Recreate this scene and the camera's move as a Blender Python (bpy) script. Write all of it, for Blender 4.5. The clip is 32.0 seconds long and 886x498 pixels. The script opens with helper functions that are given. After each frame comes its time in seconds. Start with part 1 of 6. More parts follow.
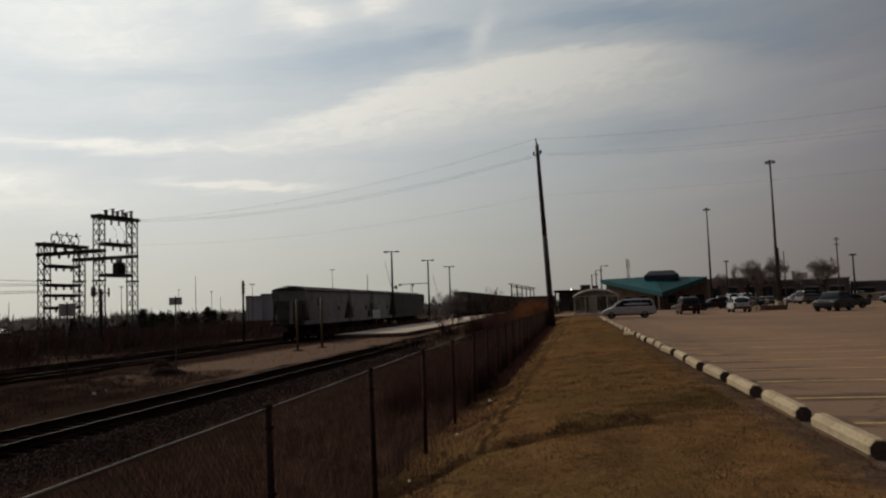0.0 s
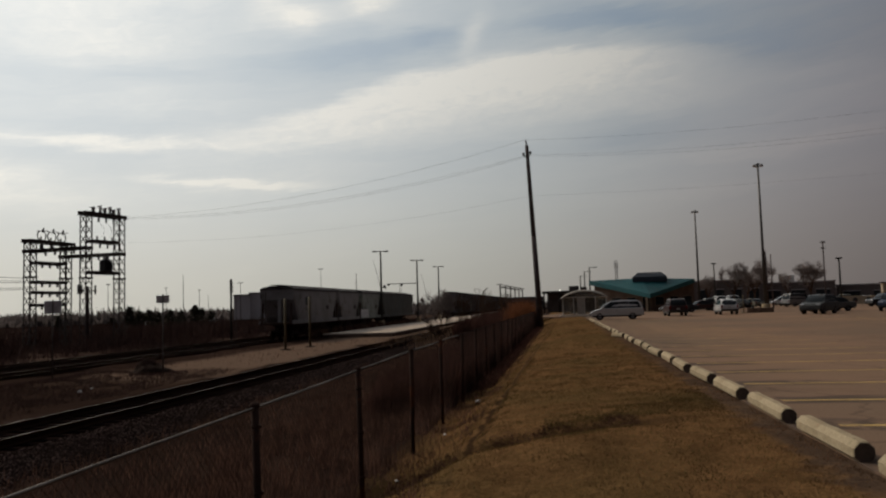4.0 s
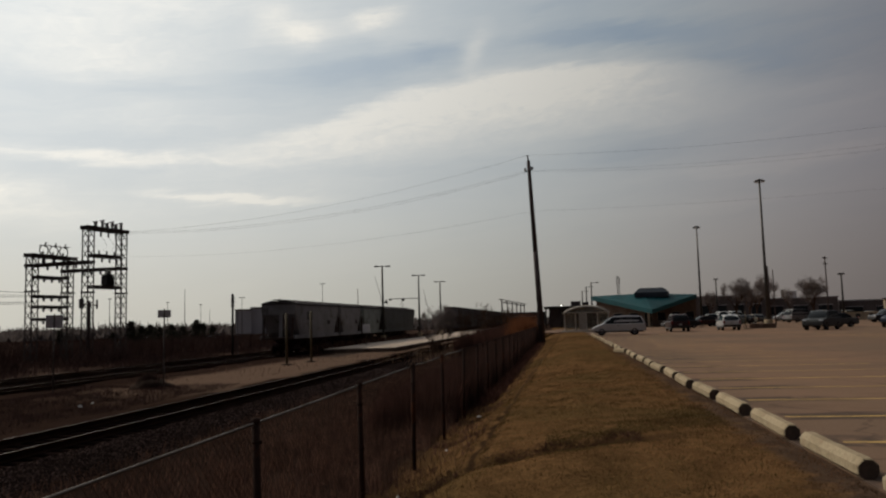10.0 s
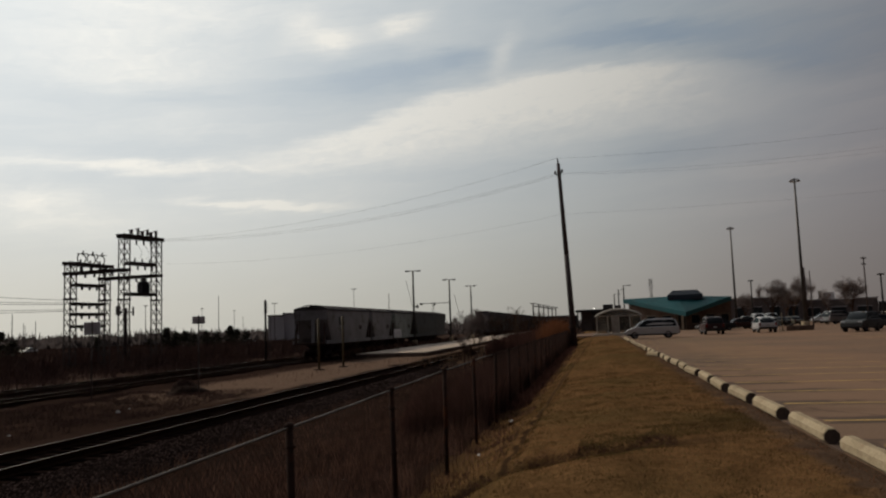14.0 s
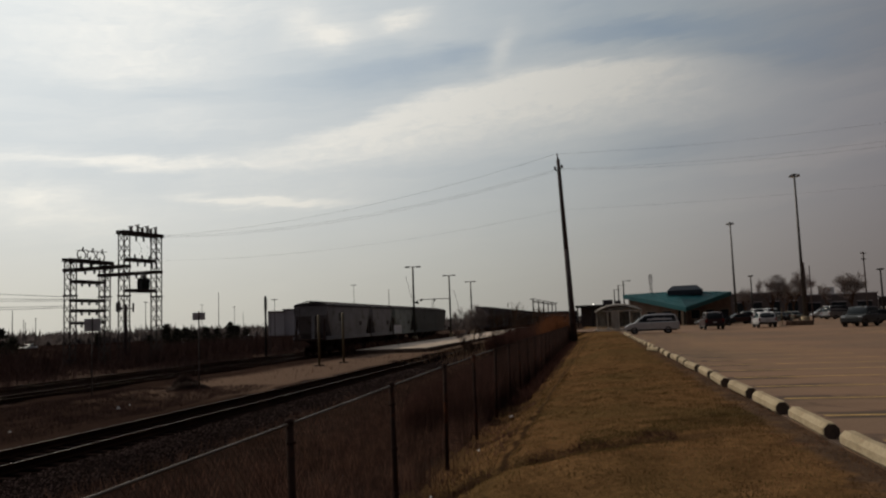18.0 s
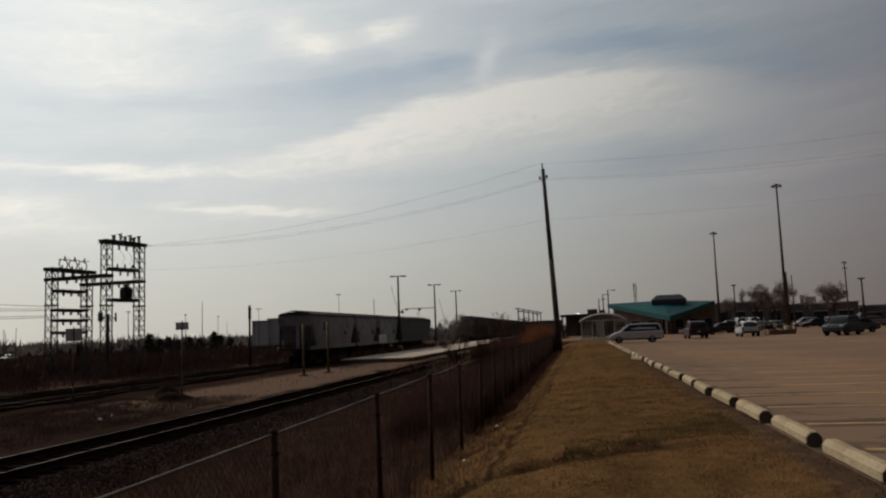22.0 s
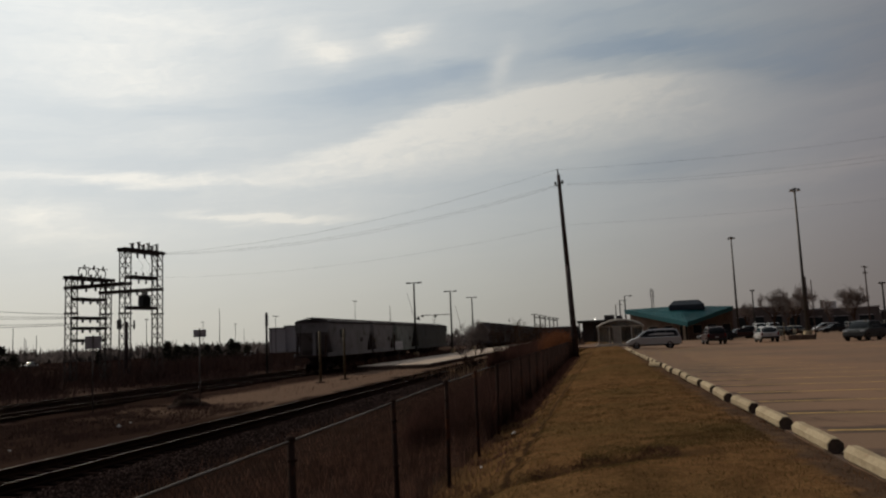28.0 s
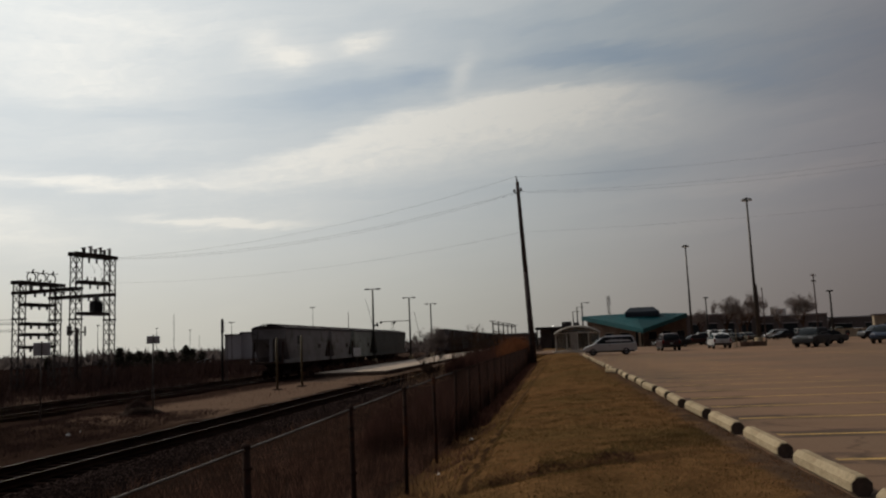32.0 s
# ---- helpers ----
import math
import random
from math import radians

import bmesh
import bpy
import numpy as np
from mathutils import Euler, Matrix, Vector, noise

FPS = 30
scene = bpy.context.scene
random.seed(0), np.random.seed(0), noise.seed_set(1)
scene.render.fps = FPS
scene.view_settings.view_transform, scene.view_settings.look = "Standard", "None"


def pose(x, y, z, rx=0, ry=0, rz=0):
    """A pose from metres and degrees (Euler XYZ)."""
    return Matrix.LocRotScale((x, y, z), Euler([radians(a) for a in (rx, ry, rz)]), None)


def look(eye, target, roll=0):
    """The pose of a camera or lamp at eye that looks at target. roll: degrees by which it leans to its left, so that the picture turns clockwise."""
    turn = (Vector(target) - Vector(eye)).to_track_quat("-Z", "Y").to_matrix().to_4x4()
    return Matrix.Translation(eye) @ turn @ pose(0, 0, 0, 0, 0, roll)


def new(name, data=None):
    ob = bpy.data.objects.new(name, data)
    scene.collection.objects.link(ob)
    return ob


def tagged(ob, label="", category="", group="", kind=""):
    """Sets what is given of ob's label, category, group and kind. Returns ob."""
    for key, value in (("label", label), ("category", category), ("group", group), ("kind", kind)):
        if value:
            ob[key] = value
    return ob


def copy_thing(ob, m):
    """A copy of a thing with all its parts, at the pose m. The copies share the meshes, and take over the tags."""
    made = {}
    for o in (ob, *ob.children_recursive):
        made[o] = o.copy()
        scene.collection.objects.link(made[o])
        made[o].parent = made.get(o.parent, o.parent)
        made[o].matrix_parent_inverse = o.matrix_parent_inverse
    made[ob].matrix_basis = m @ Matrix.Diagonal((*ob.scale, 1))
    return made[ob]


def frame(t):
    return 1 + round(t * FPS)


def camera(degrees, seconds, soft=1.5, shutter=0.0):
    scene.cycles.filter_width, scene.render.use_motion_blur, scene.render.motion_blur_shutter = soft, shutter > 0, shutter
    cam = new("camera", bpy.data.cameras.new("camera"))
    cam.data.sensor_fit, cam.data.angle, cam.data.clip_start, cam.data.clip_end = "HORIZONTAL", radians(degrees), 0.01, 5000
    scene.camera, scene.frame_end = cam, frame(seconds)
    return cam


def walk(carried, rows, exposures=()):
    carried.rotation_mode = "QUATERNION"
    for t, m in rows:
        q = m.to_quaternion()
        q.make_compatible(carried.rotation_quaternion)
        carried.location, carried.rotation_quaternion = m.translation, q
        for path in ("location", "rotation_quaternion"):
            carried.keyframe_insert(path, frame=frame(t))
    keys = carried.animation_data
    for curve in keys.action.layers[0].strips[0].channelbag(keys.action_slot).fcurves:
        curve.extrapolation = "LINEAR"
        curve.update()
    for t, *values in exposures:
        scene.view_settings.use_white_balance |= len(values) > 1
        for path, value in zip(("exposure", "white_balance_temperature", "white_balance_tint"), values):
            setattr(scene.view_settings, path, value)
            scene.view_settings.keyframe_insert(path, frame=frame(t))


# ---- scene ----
cam = camera(59.42, 32.0, soft=2.2)
EYE = (0.0, 0.0, 1.62)
# seconds, tilt from straight down, lean, turn, in degrees: a hand-held pan from one standpoint
PATH = [
    (0, 94.27, 2.11, 9.47),
    (0.5, 94.02, 1.93, 9.19),
    (1, 93.83, 1.65, 8.87),
    (1.5, 93.93, 1.59, 8.94),
    (2, 94.06, 1.56, 8.52),
    (2.5, 93.96, 1.42, 8.41),
    (4.5, 94.50, 1.78, 8.62),
    (5, 94.71, 1.92, 7.70),
    (5.5, 94.44, 1.53, 7.21),
    (6, 94.78, 1.29, 5.53),
    (6.5, 94.80, 0.97, 5.34),
    (7, 94.94, 1.09, 6.98),
    (7.5, 94.81, 1.02, 7.69),
    (8, 95.01, 1.15, 8.14),
    (8.5, 95.07, 1.33, 8.84),
    (9, 95.13, 1.26, 8.51),
    (9.5, 95.17, 1.42, 8.57),
    (10, 95.36, 1.58, 8.75),
    (10.5, 95.34, 1.67, 9.24),
    (11, 95.27, 1.59, 9.36),
    (11.5, 95.21, 1.69, 9.61),
    (12, 95.22, 1.77, 10.68),
    (12.5, 95.59, 1.84, 11.21),
    (13, 95.60, 1.80, 11.20),
    (13.5, 95.56, 1.81, 11.08),
    (14, 95.75, 1.98, 11.04),
    (14.5, 96.05, 2.17, 10.85),
    (16.5, 95.84, 2.33, 10.92),
    (17, 95.68, 2.15, 11.27),
    (17.5, 95.56, 2.15, 10.96),
    (18, 95.44, 2.09, 11.04),
    (18.5, 95.60, 2.17, 11.70),
    (19, 95.73, 1.89, 12.27),
    (19.5, 95.73, 1.81, 11.81),
    (20, 95.93, 1.97, 10.97),
    (20.5, 95.75, 2.02, 10.84),
    (21, 95.89, 2.10, 10.65),
    (21.5, 95.97, 2.06, 10.26),
    (22, 96.09, 2.16, 9.95),
    (22.5, 96.14, 2.06, 9.74),
    (23, 96.22, 1.90, 9.70),
    (23.5, 96.30, 2.06, 9.77),
    (24, 96.34, 2.44, 9.92),
    (24.5, 96.25, 2.60, 9.98),
    (25, 96.48, 2.53, 10.33),
    (25.5, 96.28, 2.08, 10.68),
    (27.5, 96.41, 2.36, 10.49),
    (28, 96.61, 2.35, 11.14),
    (28.5, 96.61, 2.32, 10.95),
    (29, 96.42, 2.04, 10.02),
    (29.5, 96.31, 1.83, 9.02),
    (30, 96.56, 2.09, 8.52),
    (30.5, 96.60, 2.00, 7.59),
    (31, 96.72, 2.23, 7.88),
    (31.5, 97.07, 2.29, 8.08),
    (32, 96.96, 2.35, 8.10),
]
walk(cam, [(t, pose(*EYE, tilt, lean, turn)) for t, tilt, lean, turn in PATH])


# ---- world, sun ----
SUN_AZ, SUN_EL = -52.0, 36.0      # degrees left of the tracks' direction, and up


def sun_way():
    a, e = radians(SUN_AZ), radians(SUN_EL)
    return Vector((math.sin(a) * math.cos(e), math.cos(a) * math.cos(e), math.sin(e)))


class Nodes:
    """Short-hand for building a node tree."""

    def __init__(self, tree):
        self.tree = tree
        tree.nodes.clear()

    def add(self, kind):
        return self.tree.nodes.new(kind)

    def put(self, socket, value):
        if isinstance(value, bpy.types.NodeSocket):
            self.tree.links.new(value, socket)
        elif value is not None:
            socket.default_value = value

    def math(self, op, a, b=None, c=None, clamp=False):
        node = self.add("ShaderNodeMath")
        node.operation, node.use_clamp = op, clamp
        for socket, value in zip(node.inputs, (a, b, c)):
            self.put(socket, value)
        return node.outputs[0]

    def noise(self, vector, scale, detail=4.0, rough=0.55, distort=0.0):
        node = self.add("ShaderNodeTexNoise")
        self.put(node.inputs["Vector"], vector)
        for key, value in (("Scale", scale), ("Detail", detail), ("Roughness", rough), ("Distortion", distort)):
            self.put(node.inputs[key], value)
        return node.outputs["Fac"]

    def ramp(self, value, lo, hi, a=0.0, b=1.0, smooth=True):
        node = self.add("ShaderNodeMapRange")
        node.interpolation_type = "SMOOTHSTEP" if smooth else "LINEAR"
        for socket, v in zip(node.inputs, (value, lo, hi, a, b)):
            self.put(socket, v)
        return node.outputs[0]

    def mix(self, fac, a, b, blend="MIX"):
        node = self.add("ShaderNodeMix")
        node.data_type, node.blend_type = "RGBA", blend
        for socket, v in ((node.inputs[0], fac), (node.inputs[6], a), (node.inputs[7], b)):
            self.put(socket, v if isinstance(v, (bpy.types.NodeSocket, float, int)) else (*v, 1.0))
        return node.outputs[2]

    def vector(self, x, y, z=0.0):
        node = self.add("ShaderNodeCombineXYZ")
        for socket, v in zip(node.inputs, (x, y, z)):
            self.put(socket, v)
        return node.outputs[0]


def build_world():
    world = bpy.data.worlds.new("sky")
    scene.world = world
    world.use_nodes = True
    n = Nodes(world.node_tree)
    way = n.add("ShaderNodeTexCoord").outputs["Generated"]
    split = n.add("ShaderNodeSeparateXYZ")
    n.put(split.inputs[0], way)
    x, y, z = split.outputs
    az = n.math("MULTIPLY", n.math("ARCTAN2", x, y), 57.2958)
    el = n.math("MULTIPLY", n.math("ARCSINE", z), 57.2958)
    # wind-drawn coordinates, in degrees
    warp1 = n.math("SUBTRACT", n.noise(n.vector(n.math("MULTIPLY", az, 0.10), n.math("MULTIPLY", el, 0.2), 3.1), 1.0, 5.0), 0.5)
    warp2 = n.math("SUBTRACT", n.noise(n.vector(n.math("MULTIPLY", az, 0.07), n.math("MULTIPLY", el, 0.16), 7.7), 1.0, 6.0), 0.5)
    warp3 = n.math("SUBTRACT", n.noise(n.vector(n.math("MULTIPLY", az, 0.17), n.math("MULTIPLY", n.math("SUBTRACT", el, n.math("MULTIPLY", az, 0.1)), 1.15), 2.2), 1.0, 7.0, 0.6), 0.5)
    u = n.math("ADD", az, n.math("MULTIPLY", warp2, 5.0))
    v = n.math("ADD", n.math("ADD", el, n.math("MULTIPLY", warp1, 1.8)), n.math("MULTIPLY", warp3, 1.9))
    sheared = n.math("SUBTRACT", v, n.math("MULTIPLY", u, 0.10))
    fibre = n.noise(n.vector(n.math("MULTIPLY", u, 0.11), n.math("MULTIPLY", sheared, 0.95), 1.3), 1.0, 7.0, 0.58, 0.3)
    puff = n.noise(n.vector(n.math("MULTIPLY", u, 0.24), n.math("MULTIPLY", v, 0.36), 5.5), 1.0, 5.0, 0.52, 0.2)
    # the long cirrus bank: its upper rim climbs from the west, crests ahead and falls away to the east; crisp above, fading below
    rim = n.math("ADD", 12.1, n.math("SUBTRACT", n.ramp(az, -31.0, -2.0, 0.0, 5.7), n.ramp(az, 4.0, 30.0, 0.0, 4.0)))
    depth = n.math("SUBTRACT", v, rim)
    cover = n.math("MULTIPLY", n.ramp(depth, -0.5, 0.7, 1.0, 0.0), n.ramp(depth, -7.0, -0.4, 0.0, 1.0))
    cover = n.math("MULTIPLY", cover, n.math("MULTIPLY", n.ramp(az, -34.0, -9.0, 0.12, 0.88), n.ramp(az, 0.0, 15.0, 1.0, 0.10)))
    # smaller banks and clear gaps: azimuth, elevation, half-widths, slope, thickness
    banks = ((-18.2, 20.7, 1.5, 0.75, 0.15, 0.75), (-13.3, 21.9, 2.1, 0.6, 0.2, 0.75), (-20.5, 21.2, 1.6, 1.2, 0.1, 0.35), (-33.0, 18.8, 8.0, 2.6, 0.0, 0.45),
             (-32.0, 11.7, 8.0, 0.4, 0.02, 0.55), (-24.0, 9.35, 5.2, 0.24, -0.015, 0.8), (-39.0, 9.3, 3.0, 0.7, 0.0, 0.45), (-37.0, 8.0, 5.0, 1.0, 0.0, 0.4),
             (-30.0, 22.5, 12.0, 1.6, 0.0, 0.3), (-5.6, 19.6, 1.0, 1.2, 0.9, 0.5), (-30.0, 14.4, 7.0, 1.2, 0.05, 0.2), (18.0, 10.5, 9.0, 0.8, 0.08, 0.25), (12.0, 7.5, 7.0, 0.5, 0.05, 0.15),
             (-15.5, 18.2, 7.0, 1.3, 0.10, -0.50), (-8.5, 19.3, 3.0, 0.8, 0.0, -0.35), (3.5, 20.0, 9.0, 1.0, -0.03, -0.6), (4.0, 22.6, 14.0, 1.6, 0.0, -0.4), (13.0, 17.6, 6.0, 1.5, -0.2, -0.3), (-31.0, 16.4, 7.0, 0.9, 0.0, -0.25),
             (20.0, 18.5, 10.0, 3.0, 0.0, -0.35), (6.0, 12.0, 6.0, 1.1, 0.05, -0.28), (-19.0, 10.9, 8.0, 0.7, 0.06, -0.2))
    for ba, be, wa, we, slope, weight in banks:
        da = n.math("SUBTRACT", u, ba)
        de = n.math("SUBTRACT", n.math("SUBTRACT", v, be), n.math("MULTIPLY", da, slope))
        ra = n.math("POWER", n.math("DIVIDE", da, wa), 2.0)
        re = n.math("POWER", n.math("DIVIDE", de, we), 2.0)
        blob = n.math("MULTIPLY", n.math("EXPONENT", n.math("MULTIPLY", n.math("ADD", ra, re), -1.0)), weight)
        cover = n.math("ADD", cover, blob)
    texture = n.math("ADD", n.math("MULTIPLY", n.math("SUBTRACT", fibre, 0.5), 0.8), n.math("MULTIPLY", n.math("SUBTRACT", puff, 0.5), 0.35))
    texture = n.math("MULTIPLY", texture, n.ramp(el, 2.0, 15.0, 0.5, 1.1))
    wisp = n.noise(n.vector(n.math("MULTIPLY", u, 0.6), n.math("MULTIPLY", sheared, 1.9), 9.1), 1.0, 9.0, 0.64, 0.5)
    wisp = n.math("MULTIPLY", n.math("MULTIPLY", n.math("SUBTRACT", wisp, 0.5), 3.4), n.math("MAXIMUM", cover, 0.0))
    texture = n.math("ADD", texture, wisp)
    thick = n.math("ADD", n.math("ADD", 0.50, n.math("MULTIPLY", texture, 0.30)), n.math("MULTIPLY", cover, 0.66), clamp=True)
    # thin cloud lit from behind: bright near the veiled sun, dim away from it
    dot = n.add("ShaderNodeVectorMath")
    dot.operation = "DOT_PRODUCT"
    n.put(dot.inputs[0], way)
    dot.inputs[1].default_value = sun_way()
    angle = n.math("MULTIPLY", n.math("ARCCOSINE", dot.outputs["Value"]), 57.2958)
    glow = n.ramp(angle, 8.0, 92.0, SKY_NEAR, SKY_FAR, smooth=False)
    glow = n.math("MULTIPLY", glow, n.math("MULTIPLY", n.ramp(angle, 36.0, 86.0, 1.0, 0.70), n.ramp(el, 0.0, 9.0, 0.89, 1.0)))
    haze = n.ramp(el, 0.0, 13.0, 1.0, 0.0)
    veil = n.mix(thick, (0.585, 0.705, 0.81), (1.0, 0.975, 0.90))
    veil = n.mix(n.math("MULTIPLY", haze, 0.75), veil, (1.0, 0.955, 0.82))
    warm = n.ramp(angle, 50.0, 82.0)
    veil = n.mix(n.math("MULTIPLY", warm, 1.0), veil, (1.0, 0.875, 0.935), "MULTIPLY")
    bright = n.math("MULTIPLY", glow, n.ramp(thick, 0.0, 1.0, 0.84, 1.10, smooth=False))
    scale = n.add("ShaderNodeVectorMath")
    scale.operation = "SCALE"
    n.put(scale.inputs[0], veil)
    n.put(scale.inputs[3], bright)
    sky = n.add("ShaderNodeTexSky")
    sky.sky_type, sky.sun_disc, sky.dust_density = "NISHITA", False, 2.0
    sky.sun_elevation, sky.sun_rotation = radians(SUN_EL), radians(SUN_AZ)
    blue = n.add("ShaderNodeVectorMath")
    blue.operation = "SCALE"
    n.put(blue.inputs[0], sky.outputs[0])
    blue.inputs[3].default_value = 0.07
    seen = n.mix(n.ramp(thick, 0.0, 0.35, 0.75, 0.97), blue.outputs[0], scale.outputs[0])
    # below the horizon: the land's own dull tone
    seen = n.mix(n.ramp(el, -1.5, -0.2), (0.05, 0.045, 0.04), seen)
    back = n.add("ShaderNodeBackground")
    n.put(back.inputs["Color"], seen)
    back.inputs["Strength"].default_value = 1.0
    out = n.add("ShaderNodeOutputWorld")
    n.put(out.inputs[0], back.outputs[0])


SKY_NEAR, SKY_FAR = 1.07, 0.055
build_world()
lamp = bpy.data.lights.new("sun", "SUN")
lamp.energy, lamp.angle, lamp.color = 1.75, radians(2.5), (1.0, 0.84, 0.64)
new("sun", lamp).matrix_world = look(sun_way() * 50, (0, 0, 0))


# ---- materials ----
def material(name, colour, other=None, rough=0.85, metal=0.0, grain=8.0, coarse=0.7, spread=0.35, bump=0.15, stain=None,
             each=0.0, specular=None, coat=0.0):
    """A surface with a fine grain and broad patches, both at real size. other: the colour of the patches; stain: a third colour in few spots;
    each: how far one piece differs from the next."""
    m = bpy.data.materials.new(name)
    m.use_nodes = True
    n = Nodes(m.node_tree)
    where = n.add("ShaderNodeTexCoord").outputs["Object"]
    fine = n.noise(where, grain, 6.0, 0.65)
    broad = n.noise(where, coarse, 4.0, 0.55, 0.3)
    other = other or tuple(c * 0.7 for c in colour)
    col = n.mix(n.ramp(broad, 0.38, 0.64), colour, other)
    col = n.mix(n.ramp(fine, 0.3, 0.72, spread, 0.0), col, (0.25, 0.24, 0.23), "MULTIPLY")
    if stain:
        spot = n.noise(where, coarse * 2.7, 5.0, 0.6, 0.8)
        col = n.mix(n.ramp(spot, 0.56, 0.68, 0.0, 0.85), col, stain)
    if each:
        pick = n.add("ShaderNodeObjectInfo").outputs["Random"]
        hsv = n.add("ShaderNodeHueSaturation")
        n.put(hsv.inputs["Color"], col)
        n.put(hsv.inputs["Value"], n.ramp(pick, 0.0, 1.0, 1.0 - each, 1.0 + each, smooth=False))
        col = hsv.outputs[0]
    b = n.add("ShaderNodeBsdfPrincipled")
    n.put(b.inputs["Base Color"], col)
    n.put(b.inputs["Roughness"], n.ramp(fine, 0.2, 0.8, max(rough - 0.12, 0.02), min(rough + 0.1, 1.0)))
    b.inputs["Metallic"].default_value = metal
    b.inputs["Specular IOR Level"].default_value = (0.02 if rough > 0.78 else 0.35) if specular is None else specular
    b.inputs["Coat Weight"].default_value = coat
    b.inputs["Coat Roughness"].default_value = 0.08
    if bump:
        relief = n.add("ShaderNodeBump")
        relief.inputs["Strength"].default_value = bump
        relief.inputs["Distance"].default_value = 0.03
        n.put(relief.inputs["Height"], fine)
        n.put(b.inputs["Normal"], relief.outputs[0])
    n.put(n.add("ShaderNodeOutputMaterial").inputs[0], b.outputs[0])
    return m


def blades(name, a, b, c, rough=0.8, through_light=0.0, mottle=0.0):
    """Grass and weeds: every blade takes its own colour between three."""
    m = bpy.data.materials.new(name)
    m.use_nodes = True
    n = Nodes(m.node_tree)
    pick = n.add("ShaderNodeNewGeometry").outputs["Random Per Island"]
    where = n.add("ShaderNodeTexCoord").outputs["Object"]
    patch = n.noise(where, 0.45, 3.0)
    col = n.mix(n.ramp(pick, 0.1, 0.9), a, b)
    col = n.mix(n.ramp(patch, 0.45, 0.68, 0.0, 0.8), col, c)
    clump = n.noise(where, 1.9, 4.0, 0.65, 0.4)
    col = n.mix(n.ramp(clump, 0.44, 0.60, 0.0, mottle), col, tuple(0.4 * v for v in b))
    col = n.mix(n.ramp(clump, 0.32, 0.42, mottle * 0.6, 0.0), col, tuple(1.15 * v for v in a))
    s = n.add("ShaderNodeBsdfPrincipled")
    n.put(s.inputs["Base Color"], col)
    s.inputs["Roughness"].default_value = rough
    s.inputs["Specular IOR Level"].default_value = 0.0
    surface = s.outputs[0]
    if through_light:
        # thin dry blades let the low light through
        t = n.add("ShaderNodeBsdfTranslucent")
        n.put(t.inputs["Color"], col)
        both = n.add("ShaderNodeMixShader")
        both.inputs[0].default_value = through_light
        n.put(both.inputs[1], s.outputs[0])
        n.put(both.inputs[2], t.outputs[0])
        surface = both.outputs[0]
    n.put(n.add("ShaderNodeOutputMaterial").inputs[0], surface)
    return m


def glass(name, tint=(0.02, 0.024, 0.028), rough=0.06):
    m = bpy.data.materials.new(name)
    m.use_nodes = True
    n = Nodes(m.node_tree)
    s = n.add("ShaderNodeBsdfPrincipled")
    s.inputs["Base Color"].default_value = (*tint, 1)
    s.inputs["Roughness"].default_value = rough
    s.inputs["IOR"].default_value = 1.38
    s.inputs["Specular IOR Level"].default_value = 0.14
    n.put(n.add("ShaderNodeOutputMaterial").inputs[0], s.outputs[0])
    return m


def clear_pane(name, tint):
    """Thin dusty glazing that is seen through."""
    m = bpy.data.materials.new(name)
    m.use_nodes = True
    n = Nodes(m.node_tree)
    s = n.add("ShaderNodeBsdfPrincipled")
    s.inputs["Base Color"].default_value = (*tint, 1)
    s.inputs["Roughness"].default_value = 0.25
    clear = n.add("ShaderNodeBsdfTransparent")
    clear.inputs["Color"].default_value = (0.86, 0.88, 0.87, 1)
    both = n.add("ShaderNodeMixShader")
    dust = n.noise(n.add("ShaderNodeTexCoord").outputs["Object"], 2.2, 4.0, 0.6)
    n.put(both.inputs[0], n.ramp(dust, 0.35, 0.65, 0.62, 0.88))
    n.put(both.inputs[1], s.outputs[0])
    n.put(both.inputs[2], clear.outputs[0])
    n.put(n.add("ShaderNodeOutputMaterial").inputs[0], both.outputs[0])
    return m


def glowing(name, colour, strength):
    m = bpy.data.materials.new(name)
    m.use_nodes = True
    n = Nodes(m.node_tree)
    e = n.add("ShaderNodeEmission")
    e.inputs[0].default_value, e.inputs[1].default_value = (*colour, 1), strength
    n.put(n.add("ShaderNodeOutputMaterial").inputs[0], e.outputs[0])
    return m


